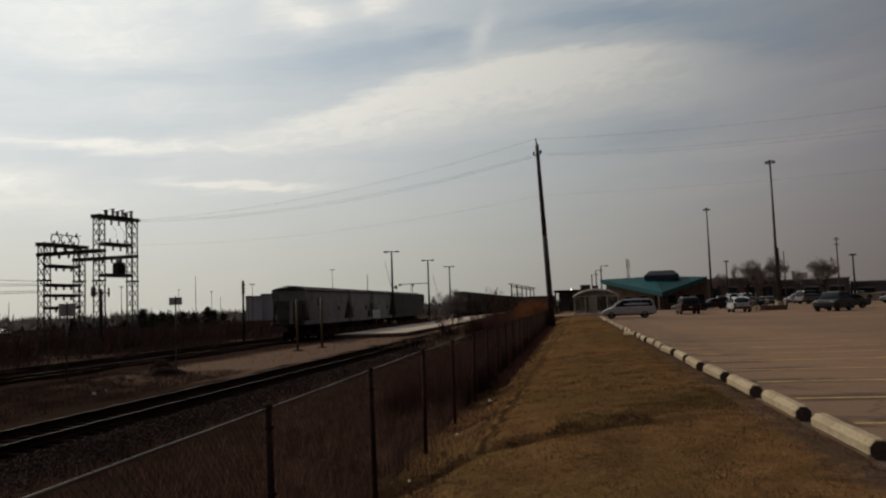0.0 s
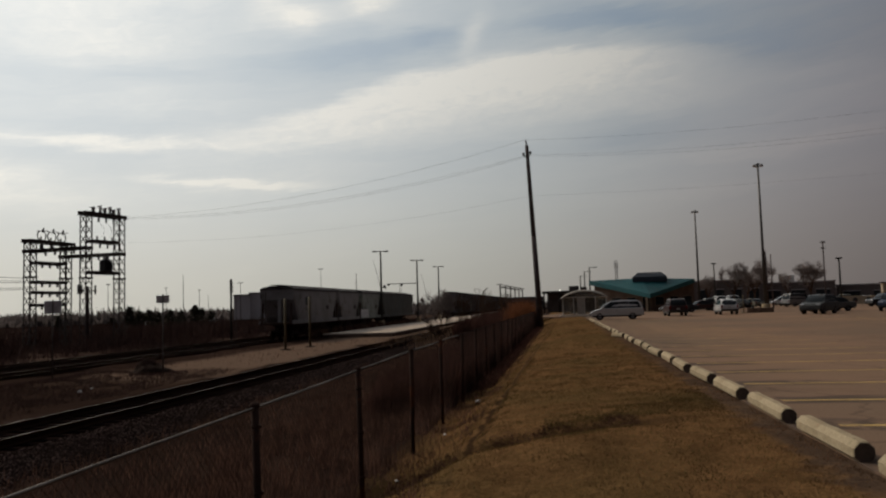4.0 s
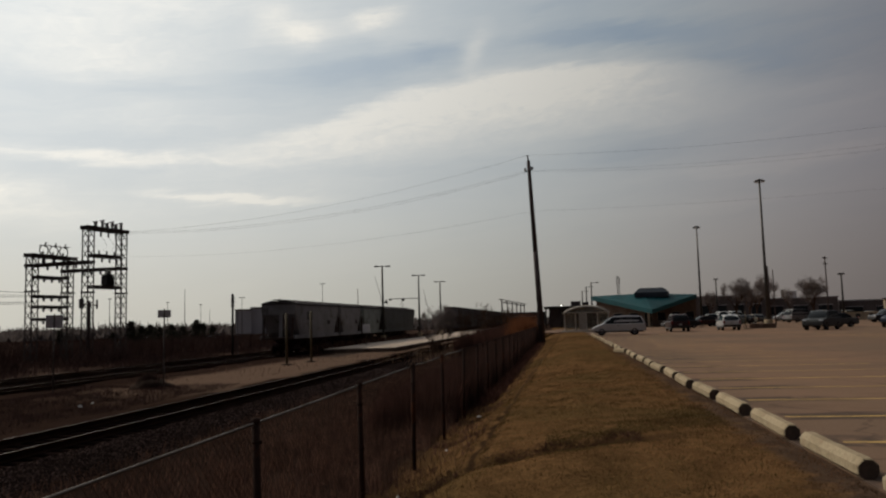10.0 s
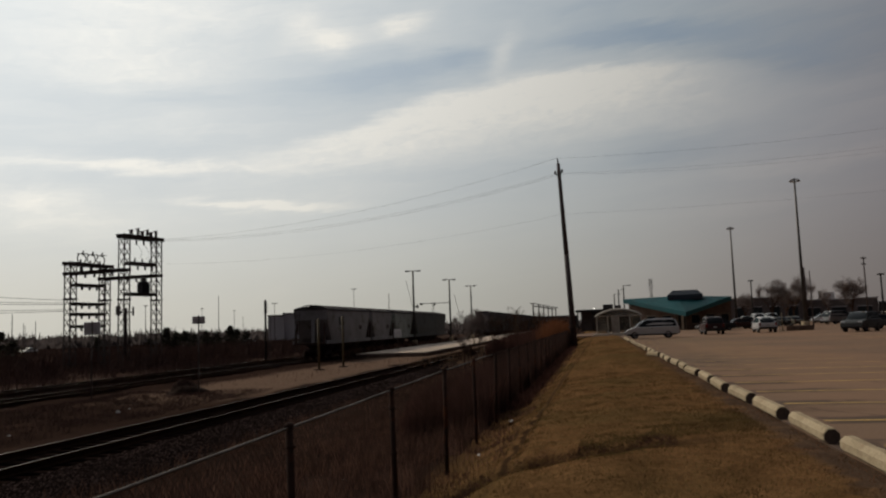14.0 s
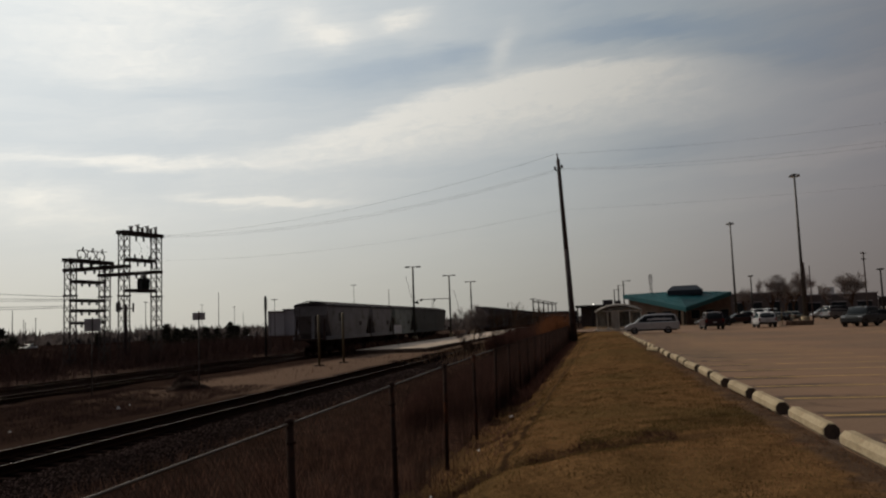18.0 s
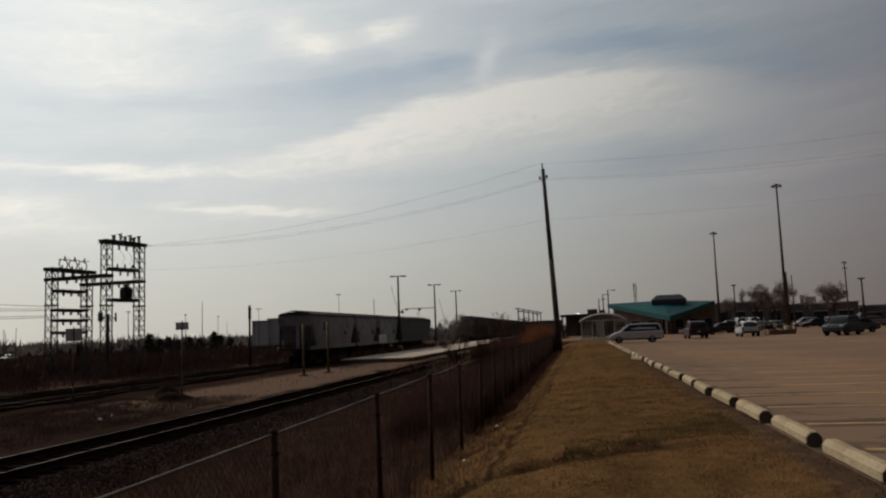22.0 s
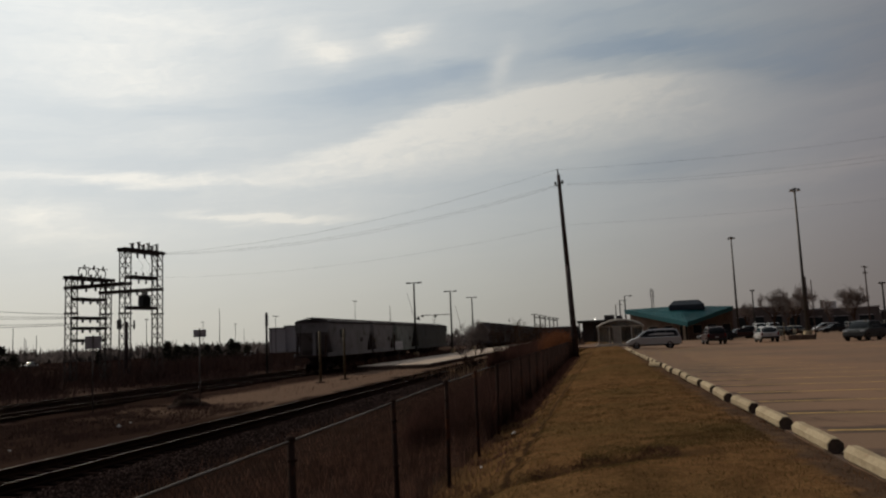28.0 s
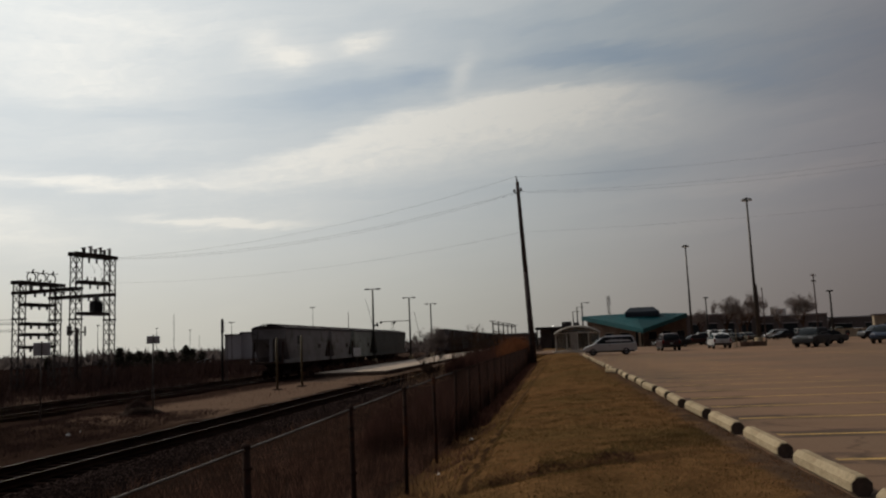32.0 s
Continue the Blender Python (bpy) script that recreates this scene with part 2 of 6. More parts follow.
def ground_material():
    """Bare earth, dead weeds and lawn, by the strips in which they lie along the tracks."""
    m = bpy.data.materials.new("earth_and_dry_grass")
    m.use_nodes = True
    n = Nodes(m.node_tree)
    where = n.add("ShaderNodeNewGeometry").outputs["Position"]
    split = n.add("ShaderNodeSeparateXYZ")
    n.put(split.inputs[0], where)
    x, y = split.outputs[0], split.outputs[1]
    fine, mid, broad = n.noise(where, 14.0, 6.0, 0.7), n.noise(where, 1.7, 5.0, 0.6), n.noise(where, 0.21, 4.0, 0.6, 0.4)
    edge = n.math("ADD", x, n.math("MULTIPLY", n.math("SUBTRACT", mid, 0.5), 1.3))
    lawn = n.mix(n.ramp(mid, 0.35, 0.66), (0.215, 0.118, 0.053), (0.140, 0.076, 0.034))
    lawn = n.mix(n.ramp(broad, 0.45, 0.62, 0.0, 0.7), lawn, (0.110, 0.074, 0.031))
    bare = n.mix(n.ramp(mid, 0.3, 0.7), (0.135, 0.088, 0.060), (0.082, 0.053, 0.037))
    weeds = n.mix(n.ramp(broad, 0.35, 0.65), (0.044, 0.027, 0.021), (0.027, 0.017, 0.014))
    field = n.mix(n.ramp(broad, 0.4, 0.6), (0.050, 0.032, 0.027), (0.075, 0.050, 0.040))
    col = n.mix(n.ramp(edge, -2.9, -2.0), weeds, lawn)
    col = n.mix(n.ramp(edge, 2.15, 2.55), col, bare)
    # near-black brown in the runnel across the bank and along the worn path
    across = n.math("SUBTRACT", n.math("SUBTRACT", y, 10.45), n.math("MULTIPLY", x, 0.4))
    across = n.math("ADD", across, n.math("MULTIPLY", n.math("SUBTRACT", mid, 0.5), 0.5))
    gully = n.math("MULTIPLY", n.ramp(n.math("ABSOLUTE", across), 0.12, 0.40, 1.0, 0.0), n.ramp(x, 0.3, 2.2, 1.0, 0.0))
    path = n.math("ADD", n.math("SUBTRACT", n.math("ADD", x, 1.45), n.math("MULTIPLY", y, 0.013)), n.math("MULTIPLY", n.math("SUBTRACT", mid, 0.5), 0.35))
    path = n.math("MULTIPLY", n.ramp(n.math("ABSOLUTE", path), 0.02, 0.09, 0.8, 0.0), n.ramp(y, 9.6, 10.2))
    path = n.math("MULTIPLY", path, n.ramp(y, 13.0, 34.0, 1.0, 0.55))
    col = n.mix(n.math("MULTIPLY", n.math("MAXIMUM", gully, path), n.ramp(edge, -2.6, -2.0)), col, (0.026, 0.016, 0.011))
    ragged = n.math("ADD", edge, n.math("MULTIPLY", n.math("SUBTRACT", broad, 0.5), 3.0))
    dirt = n.math("MULTIPLY", n.ramp(ragged, -14.6, -13.9, 1.0, 0.0), n.ramp(ragged, -21.5, -19.5))
    dirt = n.math("MULTIPLY", dirt, n.ramp(n.math("ADD", y, n.math("MULTIPLY", broad, 14.0)), 31.0, 43.0))
    col = n.mix(dirt, col, (0.175, 0.118, 0.088))
    col = n.mix(n.ramp(ragged, -34.0, -31.0, 1.0, 0.0), col, field)
    col = n.mix(n.ramp(fine, 0.3, 0.7, 0.55, 0.0), col, (0.2, 0.2, 0.2), "MULTIPLY")
    s = n.add("ShaderNodeBsdfPrincipled")
    n.put(s.inputs["Base Color"], col)
    s.inputs["Roughness"].default_value = 0.95
    s.inputs["Specular IOR Level"].default_value = 0.0
    relief = n.add("ShaderNodeBump")
    relief.inputs["Strength"].default_value, relief.inputs["Distance"].default_value = 0.6, 0.06
    n.put(relief.inputs["Height"], n.math("ADD", fine, mid))
    n.put(s.inputs["Normal"], relief.outputs[0])
    n.put(n.add("ShaderNodeOutputMaterial").inputs[0], s.outputs[0])
    return m


def asphalt_material():
    m = bpy.data.materials.new("worn_asphalt")
    m.use_nodes = True
    n = Nodes(m.node_tree)
    where = n.add("ShaderNodeNewGeometry").outputs["Position"]
    stretch = n.add("ShaderNodeMapping")
    n.put(stretch.inputs[0], where)
    stretch.inputs["Scale"].default_value = (0.35, 1.0, 1.0)
    fine, mid, broad = n.noise(where, 30.0, 5.0, 0.75), n.noise(stretch.outputs[0], 0.8, 5.0, 0.6, 0.3), n.noise(where, 0.09, 4.0, 0.55)
    col = n.mix(n.ramp(broad, 0.36, 0.64), (0.277, 0.170, 0.112), (0.202, 0.138, 0.098))
    col = n.mix(n.ramp(mid, 0.52, 0.72, 0.0, 0.5), col, (0.12, 0.073, 0.05))
    col = n.mix(n.ramp(fine, 0.3, 0.75, 0.45, 0.0), col, (0.3, 0.3, 0.3), "MULTIPLY")
    crack = n.add("ShaderNodeTexVoronoi")
    crack.feature = "DISTANCE_TO_EDGE"
    wob = n.add("ShaderNodeVectorMath")
    n.put(wob.inputs[0], where)
    n.put(wob.inputs[1], n.vector(n.math("MULTIPLY", mid, 2.2), n.math("MULTIPLY", broad, 3.0)))
    n.put(crack.inputs["Vector"], wob.outputs[0])
    crack.inputs["Scale"].default_value = 0.16
    col = n.mix(n.ramp(crack.outputs["Distance"], 0.002, 0.009, 0.35, 0.0), col, (0.053, 0.037, 0.028))
    # oil and damp stains at the head of every stall
    split = n.add("ShaderNodeSeparateXYZ")
    n.put(split.inputs[0], where)
    x, y = split.outputs[0], split.outputs[1]
    stall = n.math("PINGPONG", n.math("ADD", n.math("SUBTRACT", y, 10.5), n.math("MULTIPLY", n.math("SUBTRACT", mid, 0.5), 1.6)), 1.245)
    spot = n.math("MULTIPLY", n.ramp(stall, 0.25, 0.6, 1.0, 0.0), n.ramp(n.math("ADD", x, n.math("MULTIPLY", broad, 1.5)), 5.0, 6.4, 1.0, 0.0))
    rim = n.math("MULTIPLY", spot, n.ramp(n.noise(where, 1.1, 3.0), 0.36, 0.47))
    col = n.mix(n.math("MULTIPLY", rim, 0.75), col, (0.060, 0.046, 0.040))
    s = n.add("ShaderNodeBsdfPrincipled")
    n.put(s.inputs["Base Color"], col)
    s.inputs["Roughness"].default_value = 0.9
    s.inputs["Specular IOR Level"].default_value = 0.05
    relief = n.add("ShaderNodeBump")
    relief.inputs["Strength"].default_value, relief.inputs["Distance"].default_value = 0.25, 0.01
    n.put(relief.inputs["Height"], fine)
    n.put(s.inputs["Normal"], relief.outputs[0])
    n.put(n.add("ShaderNodeOutputMaterial").inputs[0], s.outputs[0])
    return m


M = {
    "ground": ground_material(),
    "asphalt": asphalt_material(),
    "lawn": blades("lawn_blades", (0.255, 0.147, 0.066), (0.160, 0.092, 0.042), (0.120, 0.092, 0.040), through_light=0.5, mottle=0.95),
    "weed": blades("dead_weeds", (0.245, 0.138, 0.100), (0.100, 0.056, 0.045), (0.120, 0.074, 0.052), through_light=0.2, mottle=0.8),
    "tuft_dark": blades("dark_green_lawn_patch", (0.150, 0.108, 0.045), (0.090, 0.066, 0.028), (0.130, 0.080, 0.036), through_light=0.35, mottle=0.5),
    "tuft": blades("green_lawn_tufts", (0.165, 0.122, 0.051), (0.12, 0.085, 0.037), (0.2, 0.115, 0.054), through_light=0.45, mottle=0.6),
    "verge": blades("dead_leaf_litter", (0.26, 0.13, 0.075), (0.12, 0.07, 0.045), (0.075, 0.06, 0.03), through_light=0.3, mottle=0.5),
    "weed_dark": blades("dark_dead_weeds", (0.135, 0.070, 0.057), (0.070, 0.036, 0.031), (0.100, 0.052, 0.042), through_light=0.2, mottle=0.5),
    "field_weed": blades("dark_field_weeds", (0.092, 0.056, 0.050), (0.050, 0.031, 0.028), (0.070, 0.043, 0.038), through_light=0.12, mottle=0.5),
    # grey of the far woods has distance haze mixed into its colour
    "far_wood": blades("haze_grey_far_woods", (0.115, 0.098, 0.098), (0.075, 0.064, 0.064), (0.10, 0.086, 0.086), through_light=0.5),
    "reed": blades("rust_brown_brush", (0.24, 0.10, 0.050), (0.15, 0.062, 0.032), (0.20, 0.082, 0.041), through_light=0.35, mottle=0.4),
    "evergreen": blades("dark_evergreen", (0.060, 0.058, 0.044), (0.038, 0.038, 0.030), (0.068, 0.058, 0.044)),
    "straw": blades("pale_straw", (0.382, 0.246, 0.154), (0.233, 0.145, 0.092), (0.318, 0.204, 0.131)),
    "scrub": blades("dark_scrub", (0.120, 0.076, 0.066), (0.065, 0.042, 0.037), (0.130, 0.080, 0.066)),
    "twig": material("bare_twigs", (0.27, 0.225, 0.212), (0.21, 0.175, 0.165), rough=0.9, grain=20, bump=0.0),
    "bark": material("grey_brown_bark", (0.080, 0.048, 0.034), (0.053, 0.032, 0.023), rough=0.95, grain=14, bump=0.5),
    "ballast": material("crushed_ballast", (0.022, 0.0155, 0.0145), (0.015, 0.0105, 0.010), rough=0.95, grain=24, coarse=1.3, spread=0.7, bump=0.6, specular=0.0),
    # same stone, colour raised to paint veiling glare over the train's shadow
    "lifted_ballast": material("glare_lifted_brown_ballast", (0.070, 0.047, 0.042), (0.048, 0.032, 0.029), rough=0.95, grain=24, coarse=1.3, spread=0.6, bump=0.5, specular=0.0),
    "stone": blades("ballast_stone", (0.125, 0.088, 0.080), (0.024, 0.016, 0.0145), (0.040, 0.027, 0.024)),
    # creosote colour taken near black to hold the deep shade between the rails
    "tie": material("creosoted_tie_with_shade", (0.012, 0.0076, 0.0068), (0.009, 0.006, 0.0053), rough=0.9, grain=12, each=0.35, bump=0.4, specular=0.0),
    "rail_side": material("rusty_rail", (0.036, 0.019, 0.013), (0.024, 0.014, 0.010), rough=0.9, metal=0.0, grain=20, specular=0.0),
    "rail_top": material("polished_rail", (0.17, 0.155, 0.15), rough=0.5, metal=1.0, grain=30, spread=0.2, bump=0.0),
    "galv": material("weathered_galvanised_steel", (0.15, 0.128, 0.115), (0.06, 0.044, 0.038), rough=0.7, metal=0.2, grain=26, spread=0.3),
    # rust on the posts; on the far top rail the brown paints missing sun
    "post": material("rust_brown_post_and_dimmed_rail", (0.055, 0.033, 0.028), (0.040, 0.025, 0.021), rough=0.85, grain=18, stain=(0.095, 0.034, 0.017)),
    "wire": material("dull_fence_wire", (0.042, 0.022, 0.018), (0.030, 0.016, 0.013), rough=0.85, metal=0.0, grain=20, bump=0.0),
    "concrete": material("pale_concrete", (0.45, 0.37, 0.252), (0.37, 0.30, 0.20), rough=0.9, grain=34, coarse=3.2, spread=0.4, stain=(0.30, 0.215, 0.145), each=0.12, bump=0.4),
    # concrete darkened as shade, for the logs' end faces and the platform's base
    "shaded_concrete": material("concrete_with_painted_shade", (0.17, 0.125, 0.10), (0.10, 0.075, 0.062), rough=0.95, grain=22, bump=0.3),
    "slab": material("platform_concrete", (0.54, 0.45, 0.38), (0.46, 0.38, 0.32), rough=0.9, grain=20, coarse=0.4, stain=(0.312, 0.238, 0.186), each=0.07),
    "paint_yellow": material("worn_yellow_line_paint", (0.66, 0.45, 0.18), (0.50, 0.34, 0.14), rough=0.85, grain=16, coarse=1.2, spread=0.5, stain=(0.19, 0.15, 0.11), bump=0.1),
    "yellow": material("faded_yellow_paint", (0.125, 0.090, 0.045), (0.09, 0.066, 0.035), rough=0.75, grain=14),
    "wood_pole": material("weathered_utility_pole", (0.120, 0.096, 0.094), (0.085, 0.068, 0.067), rough=0.95, grain=9, coarse=1.5, bump=0.5),
    "steel": material("dark_lattice_steel", (0.085, 0.068, 0.064), (0.06, 0.048, 0.044), rough=0.7, metal=0.2, grain=14, bump=0.1),
    "black": material("black_painted_metal", (0.025, 0.024, 0.024), (0.018, 0.017, 0.017), rough=0.55, grain=12, bump=0.05),
    "porcelain": material("grey_porcelain", (0.16, 0.15, 0.15), (0.12, 0.11, 0.11), rough=0.3, grain=10, bump=0.0),
    "cable": material("black_cable", (0.03, 0.03, 0.03), rough=0.6, grain=5, bump=0.0),
    "mast": material("dull_steel_mast", (0.10, 0.092, 0.088), (0.07, 0.065, 0.062), rough=0.55, metal=0.5, grain=10),
    "lamp_glass": material("milky_lamp_cover", (0.62, 0.62, 0.64), rough=0.15, grain=10, bump=0.0, specular=0.8),
    "hopper": material("grey_hopper_paint", (0.27, 0.258, 0.268), (0.215, 0.205, 0.213), rough=0.65, grain=10, coarse=0.5, spread=0.35, stain=(0.10, 0.085, 0.075)),
    "hopper_dark": material("dark_green_grey_hopper_paint", (0.050, 0.055, 0.052), (0.035, 0.037, 0.035), rough=0.7, grain=10, coarse=0.5, stain=(0.04, 0.035, 0.03)),
    "hopper_green": material("pale_green_grey_hopper_paint", (0.30, 0.335, 0.315), (0.22, 0.245, 0.23), rough=0.65, grain=10, coarse=0.5, stain=(0.085, 0.08, 0.07)),
    "hopper_roof": material("grimy_hopper_roof", (0.12, 0.11, 0.112), (0.085, 0.078, 0.08), rough=0.85, grain=10, coarse=0.5, stain=(0.06, 0.05, 0.045)),
    "box_car": material("dark_brown_grey_box_car_paint", (0.15, 0.138, 0.145), (0.11, 0.10, 0.105), rough=0.8, grain=8, coarse=0.4, stain=(0.16, 0.15, 0.15)),
    "running_gear": material("grimy_running_gear", (0.075, 0.050, 0.044), (0.05, 0.034, 0.03), rough=0.9, grain=12),
    "teal": material("teal_metal_roof", (0.012, 0.118, 0.135), (0.010, 0.095, 0.11), rough=0.5, grain=6, coarse=0.25, spread=0.2, bump=0.05),
    "teal_dark": material("dark_teal_cap", (0.026, 0.036, 0.055), (0.02, 0.028, 0.042), rough=0.55, grain=6, bump=0.05),
    "brick": material("brown_brick_wall", (0.21, 0.15, 0.118), (0.16, 0.115, 0.09), rough=0.9, grain=9, coarse=1.0, bump=0.3),
    "pale_wall": material("beige_wall_panel", (0.36, 0.30, 0.23), (0.29, 0.24, 0.185), rough=0.85, grain=6),
    "far_wall": material("dull_far_wall", (0.125, 0.108, 0.110), (0.095, 0.082, 0.084), rough=0.9, grain=2, coarse=0.1),
    "shed": material("pale_grey_shed_cladding", (0.70, 0.70, 0.74), (0.62, 0.62, 0.66), rough=0.7, grain=3, coarse=0.15, spread=0.2),
    "white": material("white_painted_frame", (0.66, 0.62, 0.56), (0.55, 0.52, 0.47), rough=0.6, grain=8, bump=0.05),
    "poly": material("grey_translucent_roof_panel", (0.42, 0.39, 0.35), (0.31, 0.28, 0.25), rough=0.8, grain=4, bump=0.0),
    "pane": clear_pane("dusty_shelter_glazing", (0.36, 0.34, 0.31)),
    "glass": glass("dark_glass"),
    "rubber": material("tyre_rubber", (0.018, 0.017, 0.017), rough=0.85, grain=20, bump=0.1),
    "rim": material("alloy_rim", (0.30, 0.30, 0.31), rough=0.35, metal=0.8, grain=8, bump=0.0),
    "plastic": material("black_trim_plastic", (0.022, 0.022, 0.023), rough=0.6, grain=10, bump=0.0),
    "tail": material("red_tail_lamp", (0.22, 0.015, 0.012), rough=0.2, grain=4, bump=0.0, specular=0.6),
    "head": material("clear_head_lamp", (0.55, 0.56, 0.58), rough=0.12, grain=4, bump=0.0, specular=0.8),
    "plate": material("pale_plate", (0.5, 0.5, 0.5), rough=0.5, grain=4, bump=0.0),
    "sign_back": material("grey_sign_metal", (0.50, 0.49, 0.51), (0.42, 0.41, 0.43), rough=0.55, metal=0.0, grain=6, bump=0.0),
    "sign_plate": material("pale_sign_plate", (0.82, 0.82, 0.86), (0.70, 0.70, 0.74), rough=0.5, grain=6, bump=0.0),
    "earth": material("dark_loose_earth", (0.032, 0.020, 0.016), (0.022, 0.014, 0.011), rough=1.0, grain=9, coarse=1.0, bump=0.8),
    "litter": material("white_litter", (0.75, 0.73, 0.70), rough=0.6, grain=5, bump=0.1),
    "lit": glowing("lit_lamp", (1.0, 0.95, 0.85), 3.0),
}
for key, colour in (("silver", (0.52, 0.515, 0.53)), ("maroon", (0.035, 0.012, 0.013)), ("white", (0.52, 0.52, 0.53)), ("ink", (0.016, 0.017, 0.022)),
                    ("pewter", (0.20, 0.20, 0.21)), ("grey", (0.085, 0.085, 0.088)), ("blue", (0.025, 0.038, 0.07)), ("tan", (0.13, 0.115, 0.085)), ("green", (0.03, 0.03, 0.027))):
    M["car_" + key] = material(key + "_car_paint", colour, tuple(c * 0.93 for c in colour), rough=0.42, metal=0.25, grain=30, spread=0.06, bump=0.0, coat=0.18)


# ---- mesh helpers ----
class Solid:
    """Collects vertices and faces of one part."""

    def __init__(self):
        self.v, self.f, self.smooth = [], [], []

    def add(self, verts, faces, smooth=False):
        k = len(self.v)
        self.v.extend(tuple(p) for p in verts)
        self.f.extend(tuple(i + k for i in face) for face in faces)
        self.smooth.extend([smooth] * len(faces))
        return self

    def box(self, centre, size, m=None, bevel=0.0):
        """A box, its edges chamfered by bevel."""
        hx, hy, hz = (s / 2 for s in size)
        b = min(bevel, hx * 0.9, hy * 0.9, hz * 0.9)
        verts, faces = [], []
        if b <= 0:
            verts = [(x, y, z) for x in (-hx, hx) for y in (-hy, hy) for z in (-hz, hz)]
            faces = [(0, 1, 3, 2), (4, 6, 7, 5), (0, 4, 5, 1), (2, 3, 7, 6), (0, 2, 6, 4), (1, 5, 7, 3)]
        else:
            signs = [(x, y, z) for x in (-1, 1) for y in (-1, 1) for z in (-1, 1)]
            for x, y, z in signs:
                verts += [(x * hx, y * (hy - b), z * (hz - b)), (x * (hx - b), y * hy, z * (hz - b)), (x * (hx - b), y * (hy - b), z * hz)]
            index = {s: i * 3 for i, s in enumerate(signs)}
            for axis in range(3):
                o1, o2 = [a for a in range(3) if a != axis]
                for s in (-1, 1):
                    ring = []
                    for a, c in ((-1, -1), (1, -1), (1, 1), (-1, 1)):
                        q = [0, 0, 0]
                        q[axis], q[o1], q[o2] = s, a, c
                        ring.append(index[tuple(q)] + axis)
                    faces.append(tuple(ring))
                for a in (-1, 1):
                    for c in (-1, 1):
                        p, q = [0, 0, 0], [0, 0, 0]
                        p[axis], q[axis] = -1, 1
                        p[o1] = q[o1] = a
                        p[o2] = q[o2] = c
                        i, j = index[tuple(p)], index[tuple(q)]
                        faces.append((i + o1, j + o1, j + o2, i + o2))
            for s in signs:
                i = index[s]
                faces.append((i, i + 1, i + 2))
        shift = Matrix.Translation(centre) @ (m or Matrix())
        return self.add([shift @ Vector(p) for p in verts], faces)

    def rod(self, a, b, r0, r1=None, n=8, caps=True, smooth=True):
        """A round bar from a to b, tapering from r0 to r1."""
        r1 = r0 if r1 is None else r1
        a, b = Vector(a), Vector(b)
        way = (b - a).normalized()
        side = way.orthogonal().normalized()
        up = way.cross(side)
        ring = [(math.cos(2 * math.pi * i / n), math.sin(2 * math.pi * i / n)) for i in range(n)]
        verts = [a + (side * c + up * s) * r0 for c, s in ring] + [b + (side * c + up * s) * r1 for c, s in ring]
        self.add(verts, [(i, (i + 1) % n, (i + 1) % n + n, i + n) for i in range(n)], smooth)
        if caps:
            k = len(self.v) - 2 * n
            self.f += [tuple(k + n - 1 - i for i in range(n)), tuple(k + n + i for i in range(n))]
            self.smooth += [False, False]
        return self

    def bar(self, a, b, w, h=None):
        """A square bar between two points."""
        h = h or w
        a, b = Vector(a), Vector(b)
        way = (b - a).normalized()
        up = Vector((0, 0, 1)) if abs(way.z) < 0.95 else Vector((0, 1, 0))
        side = way.cross(up).normalized()
        up = side.cross(way)
        verts = [p + side * x * w / 2 + up * y * h / 2 for p in (a, b) for x, y in ((-1, -1), (1, -1), (1, 1), (-1, 1))]
        return self.add(verts, [(0, 1, 5, 4), (1, 2, 6, 5), (2, 3, 7, 6), (3, 0, 4, 7), (3, 2, 1, 0), (4, 5, 6, 7)])

    def lathe(self, profile, centre=(0, 0, 0), n=12, m=None):
        """Turns (radius, height) pairs round the z axis."""
        shift = Matrix.Translation(centre) @ (m or Matrix())
        verts = [shift @ Vector((r * math.cos(2 * math.pi * i / n), r * math.sin(2 * math.pi * i / n), z)) for r, z in profile for i in range(n)]
        faces = [(j * n + i, j * n + (i + 1) % n, (j + 1) * n + (i + 1) % n, (j + 1) * n + i) for j in range(len(profile) - 1) for i in range(n)]
        return self.add(verts, faces, True)

    def loft(self, rings, closed=True, caps=True, smooth=False):
        """Skins rings with equal counts of points."""
        n = len(rings[0])
        verts = [p for ring in rings for p in ring]
        last = n if closed else n - 1
        faces = [(j * n + i, j * n + (i + 1) % n, (j + 1) * n + (i + 1) % n, (j + 1) * n + i) for j in range(len(rings) - 1) for i in range(last)]
        self.add(verts, faces, smooth)
        if caps:
            k = len(self.v) - len(verts)
            self.f += [tuple(k + n - 1 - i for i in range(n)), tuple(k + (len(rings) - 1) * n + i for i in range(n))]
            self.smooth += [False, False]
        return self

    def mesh(self, name, mat):
        me = bpy.data.meshes.new(name)
        me.from_pydata(self.v, [], self.f)
        me.polygons.foreach_set("use_smooth", self.smooth)
        me.materials.append(mat)
        me.update()
        return me


def part(name, solid, mat, parent, label="", m=None):
    """One mesh under a thing or a part. solid: a Solid, or a mesh to share."""
    ob = new(name, solid if isinstance(solid, bpy.types.Mesh) else solid.mesh(name, mat))
    ob.parent = parent
    if m is not None:
        ob.matrix_basis = m
    return tagged(ob, label) if label else ob


def thing(name, m, label, category, group="", kind=""):
    ob = new(name)
    ob.empty_display_size = 0.2
    ob.matrix_basis = m
    return tagged(ob, label, category, group, kind)


def single(name, solid, mat, label="", category="", m=None, group="", kind=""):
    ob = new(name, solid.mesh(name, mat))
    if m is not None:
        ob.matrix_basis = m
    return tagged(ob, label, category, group, kind)


